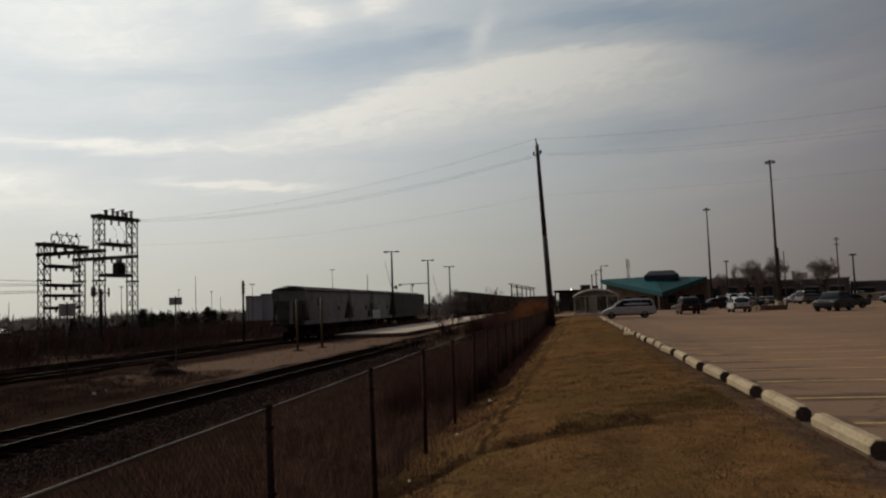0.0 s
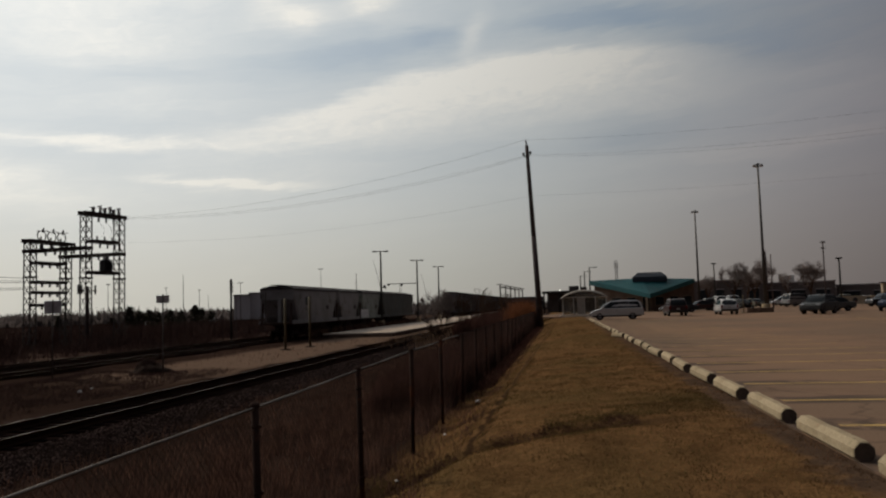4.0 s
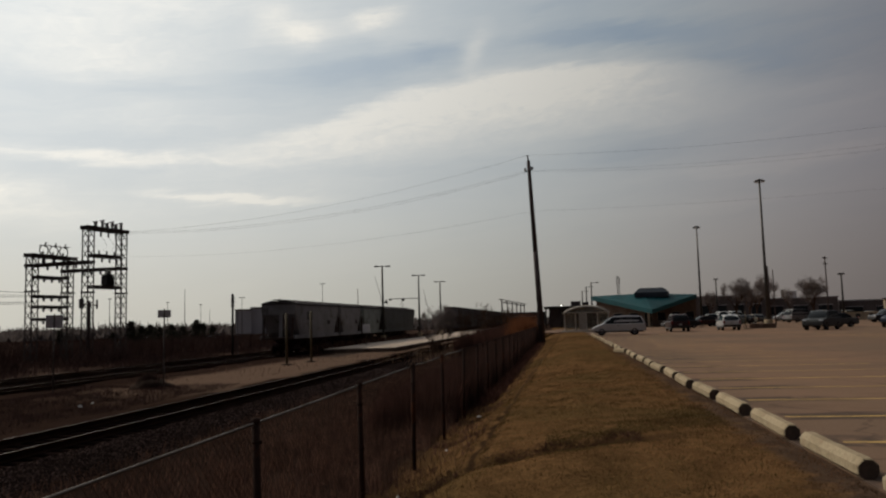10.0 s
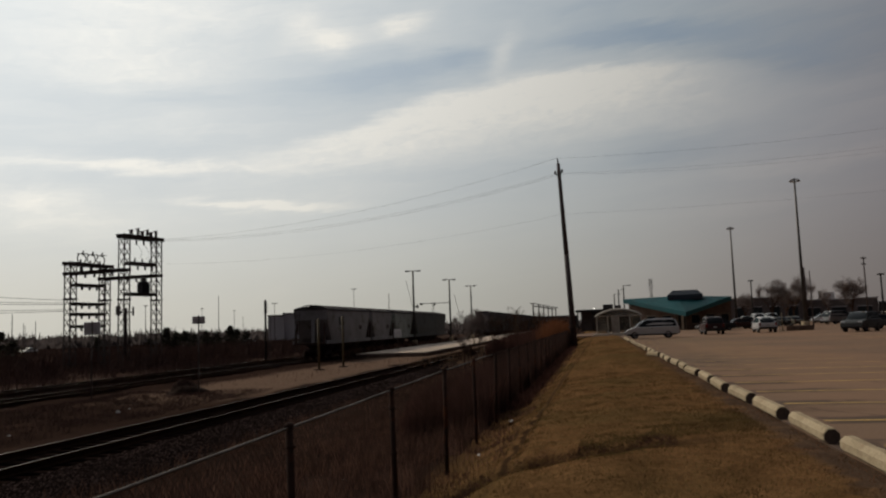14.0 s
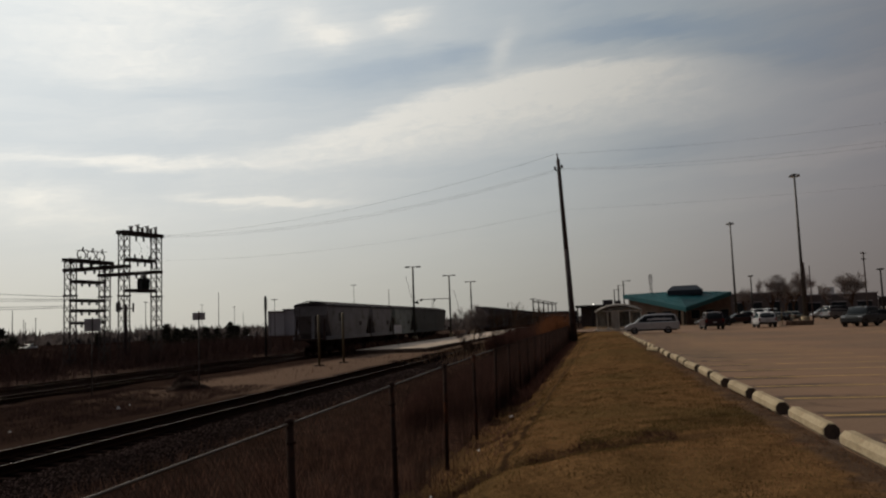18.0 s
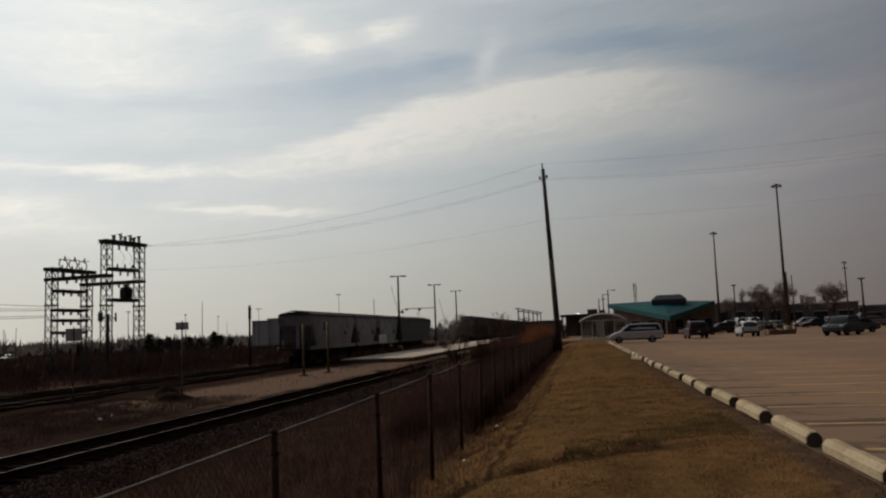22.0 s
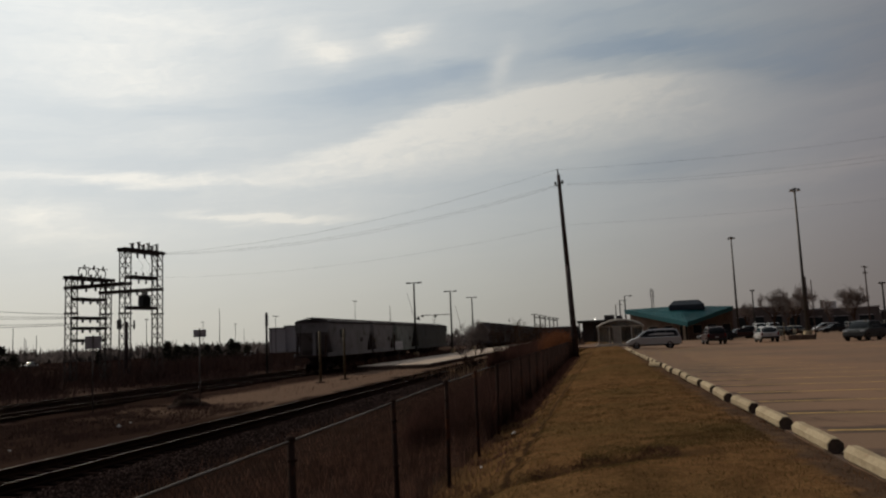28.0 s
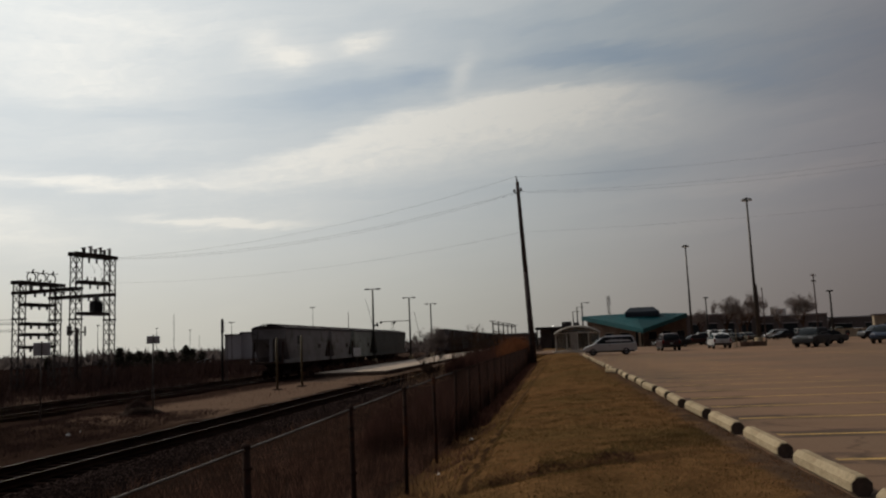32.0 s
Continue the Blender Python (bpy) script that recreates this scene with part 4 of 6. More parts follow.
# ---- freight train ----
def hopper_car(m, paint, label, L=14.6, bays=4):
    """A covered hopper: rounded sides, sloped ends over open platforms, roof hatches, two bogies."""
    root = thing("hopper_car", m, label, "railway car", group="standing freight train")
    W, top, sill, eave = 1.53, 4.68, 1.45, 4.36

    def side_ring(y, low):
        half = [(W * 0.97, low), (W * 1.03, low + (eave - low) * 0.35), (W * 1.03, low + (eave - low) * 0.7), (W, eave)]
        return [(-a, y, z) for a, z in half] + [(a, y, z) for a, z in half[::-1]]

    def roof_ring(y):
        arc = []
        for i in range(17):
            a = math.pi * i / 16
            arc.append((-math.copysign(abs(math.cos(a)) ** 0.7, math.cos(a)) * (W + 0.03), y, eave + 0.005 + math.sin(a) * (top - eave)))
        return arc
    h = L / 2 - 0.35
    slope = ((h, 3.5), (h - 0.05, 3.4), (h - 1.0, sill + 0.5), (h - 1.5, sill), (h - 3 if L > 10 else h - 2, sill))
    body = Solid().loft([side_ring(-y, low) for y, low in slope] + [side_ring(y, low) for y, low in slope[::-1]])
    body_ob = part("body", body, paint, root)
    part("roof", Solid().loft([roof_ring(-h - 0.06), roof_ring(0), roof_ring(h + 0.06)]), M["hopper_roof"], root, "grimy rounded roof")
    for e in (-1, 1):
        part("top_chord", Solid().box((e * (W + 0.045), 0, eave), (0.07, L - 0.8, 0.14), bevel=0.01), M["hopper_roof"], body_ob)
        part("side_sill", Solid().box((e * W * 0.985, 0, sill + 0.06), (0.16, L - 0.2, 0.34), bevel=0.02), paint, root, "worn side sill")
        # a weathered emblem and a data plate, as plain shapes
        if L > 13:
            part("emblem", Solid().box((e * W * 1.035, -h * 0.42, 3.35), (0.012, 1.5, 0.75), bevel=0.004), M["hopper_dark"], body_ob, "dark weathered emblem patch")
        part("data_plate", Solid().box((e * W * 1.035, h * 0.5, 2.75), (0.012, 0.9, 0.4), bevel=0.004), M["hopper_roof"], body_ob, "dull stencilled data plate")
    for i in range(bays):
        y = (i - (bays - 1) / 2) * min(3.0, (L - 4.0) / bays)
        s = Solid().loft([[(-1.35, y - 1.2, sill), (1.35, y - 1.2, sill), (1.35, y + 1.2, sill), (-1.35, y + 1.2, sill)],
                          [(-0.45, y - 0.4, 0.45), (0.45, y - 0.4, 0.45), (0.45, y + 0.4, 0.45), (-0.45, y + 0.4, 0.45)]])
        part("discharge_hopper", s, M["running_gear"], root)
    part("running_board", Solid().box((0, 0, top + 0.09), (0.7, L + 0.3, 0.06)).box((0.75, 0, top + 0.02), (0.14, L - 1, 0.05)).box((-0.75, 0, top + 0.02), (0.14, L - 1, 0.05)), M["galv"], root, "open-grid roof walkway")
    for i in range(bays + 1):
        part("roof_hatch", Solid().box((0, (i - bays / 2) * (L - 4.0) / bays, top - 0.0), (0.9, 1.5, 0.14), bevel=0.04), M["hopper_roof"], root)
    for e in (-1, 1):
        end = Solid().box((0, e * (L / 2 - 0.75), sill - 0.05), (2.9, 1.7, 0.18), bevel=0.02)
        end.bar((1.3, e * (L / 2 - 0.15), sill), (1.3, e * (L / 2 - 0.35), 3.2), 0.14).bar((-1.3, e * (L / 2 - 0.15), sill), (-1.3, e * (L / 2 - 0.35), 3.2), 0.14)
        part("end_platform", end, M["running_gear"], root)
        part("end_post", Solid().bar((0.25, e * (L / 2 - 0.25), sill), (0.25, e * (L / 2 - 0.4), 3.6), 0.3, 0.16), paint, root)
        lad = Solid()
        for x in (-1.42, -1.0):
            lad.bar((x, e * (L / 2 - 0.1), 0.7), (x, e * (L / 2 - 0.3), 4.2), 0.04)
        for k in range(9):
            lad.bar((-1.42, e * (L / 2 - 0.1 - 0.0228 * k), 0.75 + 0.4 * k), (-1.0, e * (L / 2 - 0.1 - 0.0228 * k), 0.75 + 0.4 * k), 0.03)
        part("end_ladder", lad, M["steel"], root)
        part("coupler", Solid().box((0, e * (L / 2 + 0.15), 0.86), (0.28, 0.75, 0.26), bevel=0.05), M["running_gear"], root)
        car_bogie(root, e * (L / 2 - 2.1))
    return root


def car_bogie(root, y):
    bogie = Solid()
    for x in (-1.0, 1.0):
        bogie.loft([[(x + d, y - 1.2, 0.42), (x + d, y + 1.2, 0.42), (x + d, y + 0.75, 0.75), (x + d, y - 0.75, 0.75)] for d in (-0.08, 0.08)])
    bogie.box((0, y, 0.68), (2.1, 0.4, 0.3), bevel=0.03)
    b = part("bogie", bogie, M["running_gear"], root)
    for dy in (-0.86, 0.86):
        w = Solid().rod((-0.9, y + dy, 0.42), (0.9, y + dy, 0.42), 0.08, n=8)
        for x in (-0.76, 0.76):
            w.rod((x - 0.065, y + dy, 0.42), (x + 0.065, y + dy, 0.42), 0.42, n=20)
        part("wheelset", w, M["rail_side"], b)


def box_car(m, label):
    """A tall flat-roofed box car with upright side posts and a sliding door."""
    root = thing("box_car", m, label, "railway car", group="standing freight train")
    L, W, top, sill = 17.6, 1.55, 5.6, 1.05
    body = part("body", Solid().box((0, 0, (top + sill) / 2), (2 * W, L, top - sill), bevel=0.06), M["box_car"], root)
    part("roof", Solid().loft([[(-W - 0.03, y, top), (-W * 0.5, y, top + 0.16), (W * 0.5, y, top + 0.16), (W + 0.03, y, top)] for y in (-L / 2 - 0.03, L / 2 + 0.03)]), M["hopper_roof"], root, "low pitched grimy roof")
    post = Solid().box((0, 0, 0), (0.08, 0.14, top - sill - 0.2)).mesh("side_post", M["running_gear"])
    for k in range(9):
        if k != 4:
            part("side_post", post, None, body, m=pose(W + 0.035, (k - 4) * 2.0, (top + sill) / 2))
    part("door", Solid().box((W + 0.05, 0, 2.85), (0.08, 2.9, 3.2), bevel=0.02), M["hopper_dark"], root, "dark sliding door")
    part("underframe", Solid().box((0, 0, 0.95), (2.6, L, 0.3), bevel=0.02), M["running_gear"], root)
    for e in (-1, 1):
        part("coupler", Solid().box((0, e * (L / 2 + 0.2), 0.86), (0.28, 0.75, 0.26), bevel=0.05), M["running_gear"], root)
        car_bogie(root, e * (L / 2 - 2.3))
    return root


def build_train():
    base = RAIL_Z - 0.03
    spot = lambda y: pose(-24.6, y, base)
    hopper_car(spot(71.7), M["hopper"], "grey covered hopper car with a rounded roof, standing on rails", 13.6, 4)
    hopper_car(spot(83.3), M["hopper"], "short grey covered hopper car, standing on rails", 8.7, 2)
    hopper_car(spot(93.3), M["hopper_green"], "short pale green-grey covered hopper car, standing on rails", 9.6, 2)
    hopper_car(spot(110.0), M["hopper_dark"], "long dark grimy covered hopper car, standing on rails", 21.8, 4)
    first = box_car(spot(181.0), "tall dark flat-roofed box car far down the track")
    for k in range(1, 8):
        copy_thing(first, spot(181.0 + 18.5 * k))


# ---- switching towers ----
def lattice_leg(x, y, z0, z1, w=0.74, panels=9):
    """Four corner angles laced on each face."""
    s = Solid()
    c = [(-w / 2, -w / 2), (w / 2, -w / 2), (w / 2, w / 2), (-w / 2, w / 2)]
    for a, b in c:
        s.bar((x + a, y + b, z0), (x + a, y + b, z1), 0.085)
    step = (z1 - z0) / panels
    for i in range(panels):
        lo, hi = z0 + i * step, z0 + (i + 1) * step
        for k in range(4):
            (a0, b0), (a1, b1) = c[k], c[(k + 1) % 4]
            p, q = ((a0, b0), (a1, b1)) if i % 2 else ((a1, b1), (a0, b0))
            s.bar((x + p[0], y + p[1], lo), (x + q[0], y + q[1], hi), 0.045)
            s.bar((x + q[0], y + q[1], lo), (x + p[0], y + p[1], hi), 0.045)
    return s


def truss_beam(y0, y1, z, x=0.0, depth=0.4):
    s = Solid()
    for e in (-0.42, 0.42):
        s.box((x + e, (y0 + y1) / 2, z), (0.1, abs(y1 - y0), depth))
        s.box((x + e, (y0 + y1) / 2, z + depth / 2), (0.22, abs(y1 - y0), 0.05)).box((x + e, (y0 + y1) / 2, z - depth / 2), (0.22, abs(y1 - y0), 0.05))
    n = max(3, int(abs(y1 - y0) / 0.6))
    for i in range(n):
        a, b = y0 + (y1 - y0) * i / n, y0 + (y1 - y0) * (i + 1) / n
        s.bar((x - 0.42 * (-1) ** i, a, z + depth / 2), (x + 0.42 * (-1) ** i, b, z + depth / 2), 0.07)
        s.bar((x - 0.42, a, z - depth / 2), (x + 0.42, a, z - depth / 2), 0.07)
    return s


def insulator(x, y, z, h=0.75, up=True, k_r=1.0):
    e = 1 if up else -1
    prof = [(0.05, 0)]
    k = 5
    for i in range(k):
        a = h * (i + 0.15) / k
        prof += [(0.08, a * e), (0.19, (a + 0.03) * e), (0.19, (a + 0.07) * e), (0.08, (a + 0.1) * e)]
    prof = [(q * k_r, b) for q, b in prof + [(0.05, h * e), (0.0, h * e)]]
    return Solid().lathe(prof, (x, y, z), n=10)


def build_towers():
    """Two laced steel frames that run along the tracks, the farther one taller, with switch gear on them."""
    tall = thing("switching_tower", pose(-45.9, 69.3, 0, 0, 0, -12), "tall dark lattice steel switching frame with insulators and a hung transformer", "power tower")
    y1 = 5.4
    ground = -1.35
    for y in (0.5, y1 - 0.5):
        part("lattice_leg", lattice_leg(0, y, ground, 11.75, panels=13), M["steel"], tall)
    part("top_beam", truss_beam(-0.1, y1 + 0.1, 11.8, depth=0.32), M["steel"], tall)
    for z in (9.1, 6.0):
        part("crossbeam", truss_beam(0.9, y1 - 0.9, z, depth=0.26), M["steel"], tall)
    for z in (5.45,):
        for y in (0.5, y1 - 0.5):
            part("collar", Solid().box((0, y, z), (0.95, 0.95, 0.12)), M["steel"], tall)
    for i, y in enumerate((1.2, 2.1, 2.7, 3.4, 3.9, 4.6)):
        tallness = 0.66 if i in (1, 3, 5) else 0.45
        ins = part("insulator", insulator(0.2, y, 11.99, tallness, True, 1.0), M["porcelain"], tall)
        part("contact_arm", Solid().bar((-0.1, y - 0.1, 12.0 + tallness), (0.25, y + 0.2, 12.08 + tallness), 0.08), M["steel"], ins)
    for y in (2.1, 3.1, 4.1):
        part("insulator", insulator(0, y, 11.6, 0.5, False, 0.6), M["porcelain"], tall)
        part("insulator", insulator(0, y + 0.2, 8.95, 0.42, False, 0.55), M["porcelain"], tall)
        part("insulator", insulator(0, y - 0.2, 9.25, 0.4, True, 0.5), M["porcelain"], tall)
        drop = Solid()
        pts = [(0, y + 0.9 * math.sin(t * 2.6) * (1 - t * 0.3), 11.1 - 1.5 * t) for t in np.linspace(0, 1, 9)]
        drop.loft([[Vector(p) + Vector(d) * 0.016 for d in ((1, 0, 0), (0, 0.6, 0.6), (-1, 0, 0), (0, -0.6, -0.6))] for p in pts])
        part("jumper_lead", drop, M["cable"], tall)
    tank = part("transformer", Solid().box((0.05, 3.05, 6.68), (0.75, 0.95, 1.1), bevel=0.05).box((0.05, 3.05, 7.27), (0.83, 1.03, 0.08), bevel=0.02), M["black"], tall, "black oil-filled transformer tank")
    for side in (-1, 1):
        fins = Solid()
        for i in range(7):
            fins.box((0.05 + side * 0.43, 2.69 + 0.12 * i, 6.68), (0.12, 0.035, 0.85))
        part("cooling_fins", fins, M["black"], tank)
    part("skid", Solid().box((-0.25, 3.05, 6.13), (0.12, 1.3, 0.1)).box((0.35, 3.05, 6.13), (0.12, 1.3, 0.1)), M["steel"], tank)
    for dy in (-0.25, 0.05, 0.35):
        part("bushing", insulator(0.05, 3.0 + dy, 7.31, 0.42, True, 0.6), M["porcelain"], tank)
    low = thing("switching_tower", pose(-49.75, 66.45, 0, 0, 0, -7), "low dark lattice steel switching frame with ring-shaped switches on top", "power tower")
    y2 = 5.6
    for y in (0.5, y2 - 0.5):
        part("lattice_leg", lattice_leg(0, y, ground, 8.95, panels=10), M["steel"], low)
    part("top_beam", truss_beam(-0.1, y2 + 0.3, 9.0, depth=0.28), M["steel"], low)
    for z in (6.95, 5.1, 4.1, 2.9):
        part("crossbeam", truss_beam(0.9, y2 - 0.8, z, depth=0.24), M["steel"], low)
        for y in (2.0, 3.0, 4.0):
            part("insulator", insulator(0, y, z - 0.1, 0.3, False, 0.6), M["porcelain"], low)
    for z in (4.7,):
        for y in (0.5, y2 - 0.5):
            part("collar", Solid().box((0, y, z + 0.85), (0.95, 0.95, 0.12)), M["steel"], low)
    for y in (1.9, 3.2, 4.5):
        sw = Solid()
        n = 16
        for i in range(n):
            a, b = 2 * math.pi * i / n, 2 * math.pi * (i + 1) / n
            if 3 <= i <= 4:
                continue
            sw.rod((0.0, y + 0.55 * math.cos(a), 9.62 + 0.5 * math.sin(a)), (0.0, y + 0.55 * math.cos(b), 9.62 + 0.5 * math.sin(b)), 0.055, n=6)
        sw.bar((0, y - 0.15, 9.2), (0, y - 0.1, 9.5), 0.12)
        sw.bar((0, y + 0.1, 9.95), (0.1, y + 0.15, 10.4), 0.11).bar((0, y - 0.6, 10.05), (0.1, y + 0.75, 10.15), 0.07)
        part("ring_switch", sw, M["steel"], low)
        part("insulator", insulator(0, y, 8.8, 0.42, False), M["porcelain"], low)
    # the beams that tie the two frames together
    for y, z, yb, z2 in ((0.0, 7.95, 0.9, 8.45), (4.6, 7.7, 5.3, 8.05)):
        s = Solid()
        a = low.matrix_basis @ Vector((0, y, z))
        b = tall.matrix_basis @ Vector((0, yb, z2))
        back = low.matrix_basis.inverted()
        for off in (-0.25, 0.25):
            s.bar(back @ (a + Vector((off, off, 0))), back @ (b + Vector((off, off, 0))), 0.1, 0.33)
        n = 8
        for i in range(n):
            p, q = a.lerp(b, i / n), a.lerp(b, (i + 1) / n)
            s.bar(back @ (p + Vector((-0.25, -0.25, 0.1))), back @ (q + Vector((0.25, 0.25, 0.1))), 0.07)
        beam = part("tie_beam", s, M["steel"], low)
        for t in (0.3, 0.45, 0.6, 0.75):
            p = back @ a.lerp(b, t)
            part("insulator", insulator(p.x, p.y, p.z - 0.16, 0.3, False, 0.6), M["porcelain"], beam)
    # a stubby wooden pole with boxes stands before the tall frame
    pole = thing("switch_pole", pose(-44.6, 68.2, -1.35), "dark wooden pole with two switch boxes before the tall frame", "utility pole")
    part("pole", Solid().rod((0, 0, 0), (0, 0, 5.9), 0.2, 0.16, n=10), M["wood_pole"], pole)
    part("crossarm", Solid().box((0, 0, 5.5), (0.1, 2.9, 0.1)), M["wood_pole"], pole)
    for y in (-1.4, 1.3, -0.9):
        part("switch_box", Solid().box((0, y, 5.6), (0.16, 0.16, 0.9), bevel=0.04), M["porcelain"], pole)


# ---- wooden pole and wires ----
POLE_TOP = Vector((-2.45, 68.2, 15.6))


def wire_run(a, b, sag, n=16, r=0.014):
    s = Solid()
    pts = [Vector(a).lerp(Vector(b), t) - Vector((0, 0, sag * 4 * t * (1 - t))) for t in np.linspace(0, 1, n)]
    up = Vector((0, 0, 1))
    side = (Vector(b) - Vector(a)).cross(up).normalized()
    return s.loft([[p + side * r, p + up * r, p - side * r, p - up * r] for p in pts])


def build_pole_line():
    root = thing("utility_pole", pose(-1.82, 68.2, -0.5), "tall weathered wooden utility pole leaning slightly by the fence", "utility pole")
    top = POLE_TOP - Vector((-1.82, 68.2, -0.5))
    part("pole", Solid().rod((0, 0, 0), top * 0.5, 0.27, 0.215, n=14).rod(top * 0.5, top, 0.215, 0.15, n=14), M["wood_pole"], root)
    part("top_pin", Solid().rod(top, top + Vector((-0.08, 0, 0.55)), 0.07, 0.05, n=8), M["steel"], root)
    for dz, dx in ((-0.9, 0.3), (-1.0, -0.3), (-4.6, 0.25)):
        arm = part("bracket", Solid().bar(top + Vector((0, 0, dz)), top + Vector((dx, 0, dz + 0.05)), 0.07), M["steel"], root)
        part("insulator", insulator(top.x + dx, top.y, top.z + dz + 0.08, 0.25, True, 0.5), M["porcelain"], arm)
    east = Vector((50.0, 66.0, 15.9))
    tower = Vector((-44.6, 75.2, 0))
    for k, (z, zt, ze) in enumerate(((16.1, 11.95, 19.2), (14.75, 11.85, 17.9), (14.65, 11.7, 17.5))):
        a = Vector((POLE_TOP.x + (k - 1) * 0.2, 68.2, z))
        single("power_line", wire_run(a, Vector((tower.x, tower.y - 0.35 * k, zt)), 1.2 + 0.1 * k, r=0.008), M["cable"], "thin black conductor strung from the wooden pole to the tall frame", "power line", group="conductors")
        single("power_line", wire_run(a, Vector((east.x, east.y, ze)), 1.3 + 0.15 * k, r=0.0055), M["cable"], "thin black conductor strung over the parking lot", "power line", group="conductors")
    low = Vector((POLE_TOP.x + 0.15, 68.2, 11.1))
    single("power_line", wire_run(low, Vector((tower.x, tower.y, 9.3)), 1.0, r=0.005), M["cable"], "thin lower wire strung from the wooden pole to the tall frame", "power line", group="conductors")
    single("power_line", wire_run(low, Vector((east.x, east.y, 12.9)), 0.7, r=0.004), M["cable"], "thin lower wire strung over the parking lot", "power line", group="conductors")
    for z0, z1 in ((5.45, 9.0), (5.2, 7.75), (5.05, 7.3), (4.55, 6.3), (4.4, 5.8)):
        single("power_line", wire_run((-49.9, 66.5, z0), (-85.5, 72.9, z1), 0.25, r=0.024), M["cable"], "thick black cable leaving the low frame over the field", "power line", group="field cables")


# ---- trackside posts and signs ----
def build_trackside():
    for x, y, h in ((-18.7, 51.1, 3.45), (-18.05, 54.4, 3.6)):
        root = thing("marker_post", pose(x, y, -1.0), "tall faded yellow marker post in the dirt by the track", "marker post", group="yellow marker posts")
        part("post", Solid().rod((0, 0, 0), (0, 0, h), 0.085, n=10).lathe([(0.085, 0), (0.06, 0.04), (0, 0.06)], (0, 0, h), n=10), M["yellow"], root)
        part("footing", Solid().lathe([(0, 0.08), (0.3, 0.07), (0.42, 0.0)], n=12), M["earth"], root)
    for x, y, z, w, h in ((-17.8, 32.9, 2.5, 0.56, 0.34), (-21.9, 31.0, 2.38, 0.68, 0.56)):
        root = thing("trackside_sign", pose(x, y, -1.15, 0, 0, 28), "small grey sign plate seen from behind on a thin steel post", "sign", group="trackside signs")
        part("post", Solid().rod((0, 0, 0), (0, 0, z + 1.2), 0.03, n=8), M["steel"], root)
        part("plate", Solid().box((0, 0.03, z + 1.15 - h / 2), (w, 0.02, h), bevel=0.006), M["sign_plate"], root)
    root = thing("platform_sign", pose(-20.1, 78.5, -0.585), "small square grey sign on a thin post at the platform end", "sign")
    part("post", Solid().rod((0, 0, 0), (0, 0, 2.1), 0.035, n=8), M["galv"], root)
    part("plate", Solid().box((0, -0.03, 1.75), (0.8, 0.025, 0.85), bevel=0.008), M["sign_plate"], root)
    root = thing("signal_mast", pose(-31.6, 71.5, -1.2), "dark railway signal mast with a slim hooded head", "railway signal")
    part("mast", Solid().rod((0, 0, 0), (0, 0, 6.1), 0.12, 0.10, n=10), M["black"], root)
    head = part("signal_head", Solid().box((0, 0, 5.35), (0.22, 0.2, 1.3), bevel=0.04), M["black"], root)
    for z in (4.95, 5.3, 5.65):
        part("hood", Solid().rod((0, 0.12, z), (0, 0.34, z + 0.02), 0.075, 0.085, n=12, caps=False), M["black"], head)
    part("ladder", Solid().bar((0.28, 0, 0), (0.28, 0, 4.5), 0.04).bar((0.5, 0, 0), (0.5, 0, 4.5), 0.04), M["black"], root)
    for k, y in enumerate((97.5, 119.0, 140.4)):
        lamp_post("platform_lamp", pose(-22.0 if k else -22.75, y, -0.585, 0, 0, 12), 9.6, "twin", "black twin-headed lamp post on the platform", base=0.7, group="platform lamps")
    # camera box and speaker on the first lamp post are one bracket
    root = thing("platform_speaker", pose(-22.55, 97.45, 4.3), "small dark loudspeaker clamped to the first platform lamp post", "speaker")
    part("horn", Solid().lathe([(0.05, 0), (0.12, 0.15), (0.3, 0.35), (0.32, 0.37)], (0, 0, 0), n=12, m=pose(0, 0, 0, 0, 75, 0)), M["black"], root)
    part("bracket", Solid().bar((-0.2, 0, 0), (0.05, 0, 0), 0.06), M["black"], root)
    # heap of dark earth and brush beside the sign
    verts, faces, n, k = [], [], 22, 9
    for j in range(k + 1):
        for i in range(n):
            a, r = 2 * math.pi * i / n, j / k
            bump = 1 + 0.35 * noise.noise((math.cos(a) * 1.5, math.sin(a) * 1.5, r * 2))
            verts.append((r * 1.05 * bump * math.cos(a), r * 0.9 * bump * math.sin(a), 0.58 * (1 - r ** 1.6) * bump - 0.05 + 0.1 * noise.noise((math.cos(a) * r * 5, math.sin(a) * r * 5, 2))))
    for j in range(k):
        for i in range(n):
            faces.append((j * n + i, j * n + (i + 1) % n, (j + 1) * n + (i + 1) % n, (j + 1) * n + i))
    single("earth_mound", Solid().add(verts, faces, True), M["earth"], "low heap of dark loose earth beside the sign post", "earth heap", pose(-18.9, 33.7, -1.02))
    for x, y, z, s in ((-1.9, 17.2, -0.30, 0.055), (-4.5, 13.5, -1.0, 0.05), (-2.02, 13.1, -0.5, 0.035), (-2.2, 10.05, -0.5, 0.03), (-16.6, 25.0, -0.98, 0.10), (-17.0, 26.3, -0.98, 0.05), (-16.1, 19.2, -0.98, 0.07)):
        rng2 = random.Random(int(x * 100))
        pts = [(rng2.uniform(-s, s), rng2.uniform(-s, s), rng2.uniform(0.0, s * 0.6)) for _ in range(6)]
        bm = bmesh.new()
        for p in pts + [(0, 0, s), (s, 0, 0), (-s, 0, 0), (0, s, 0), (0, -s, 0)]:
            bm.verts.new(p)
        bmesh.ops.convex_hull(bm, input=bm.verts)
        me = bpy.data.meshes.new("litter")
        bm.to_mesh(me)
        bm.free()
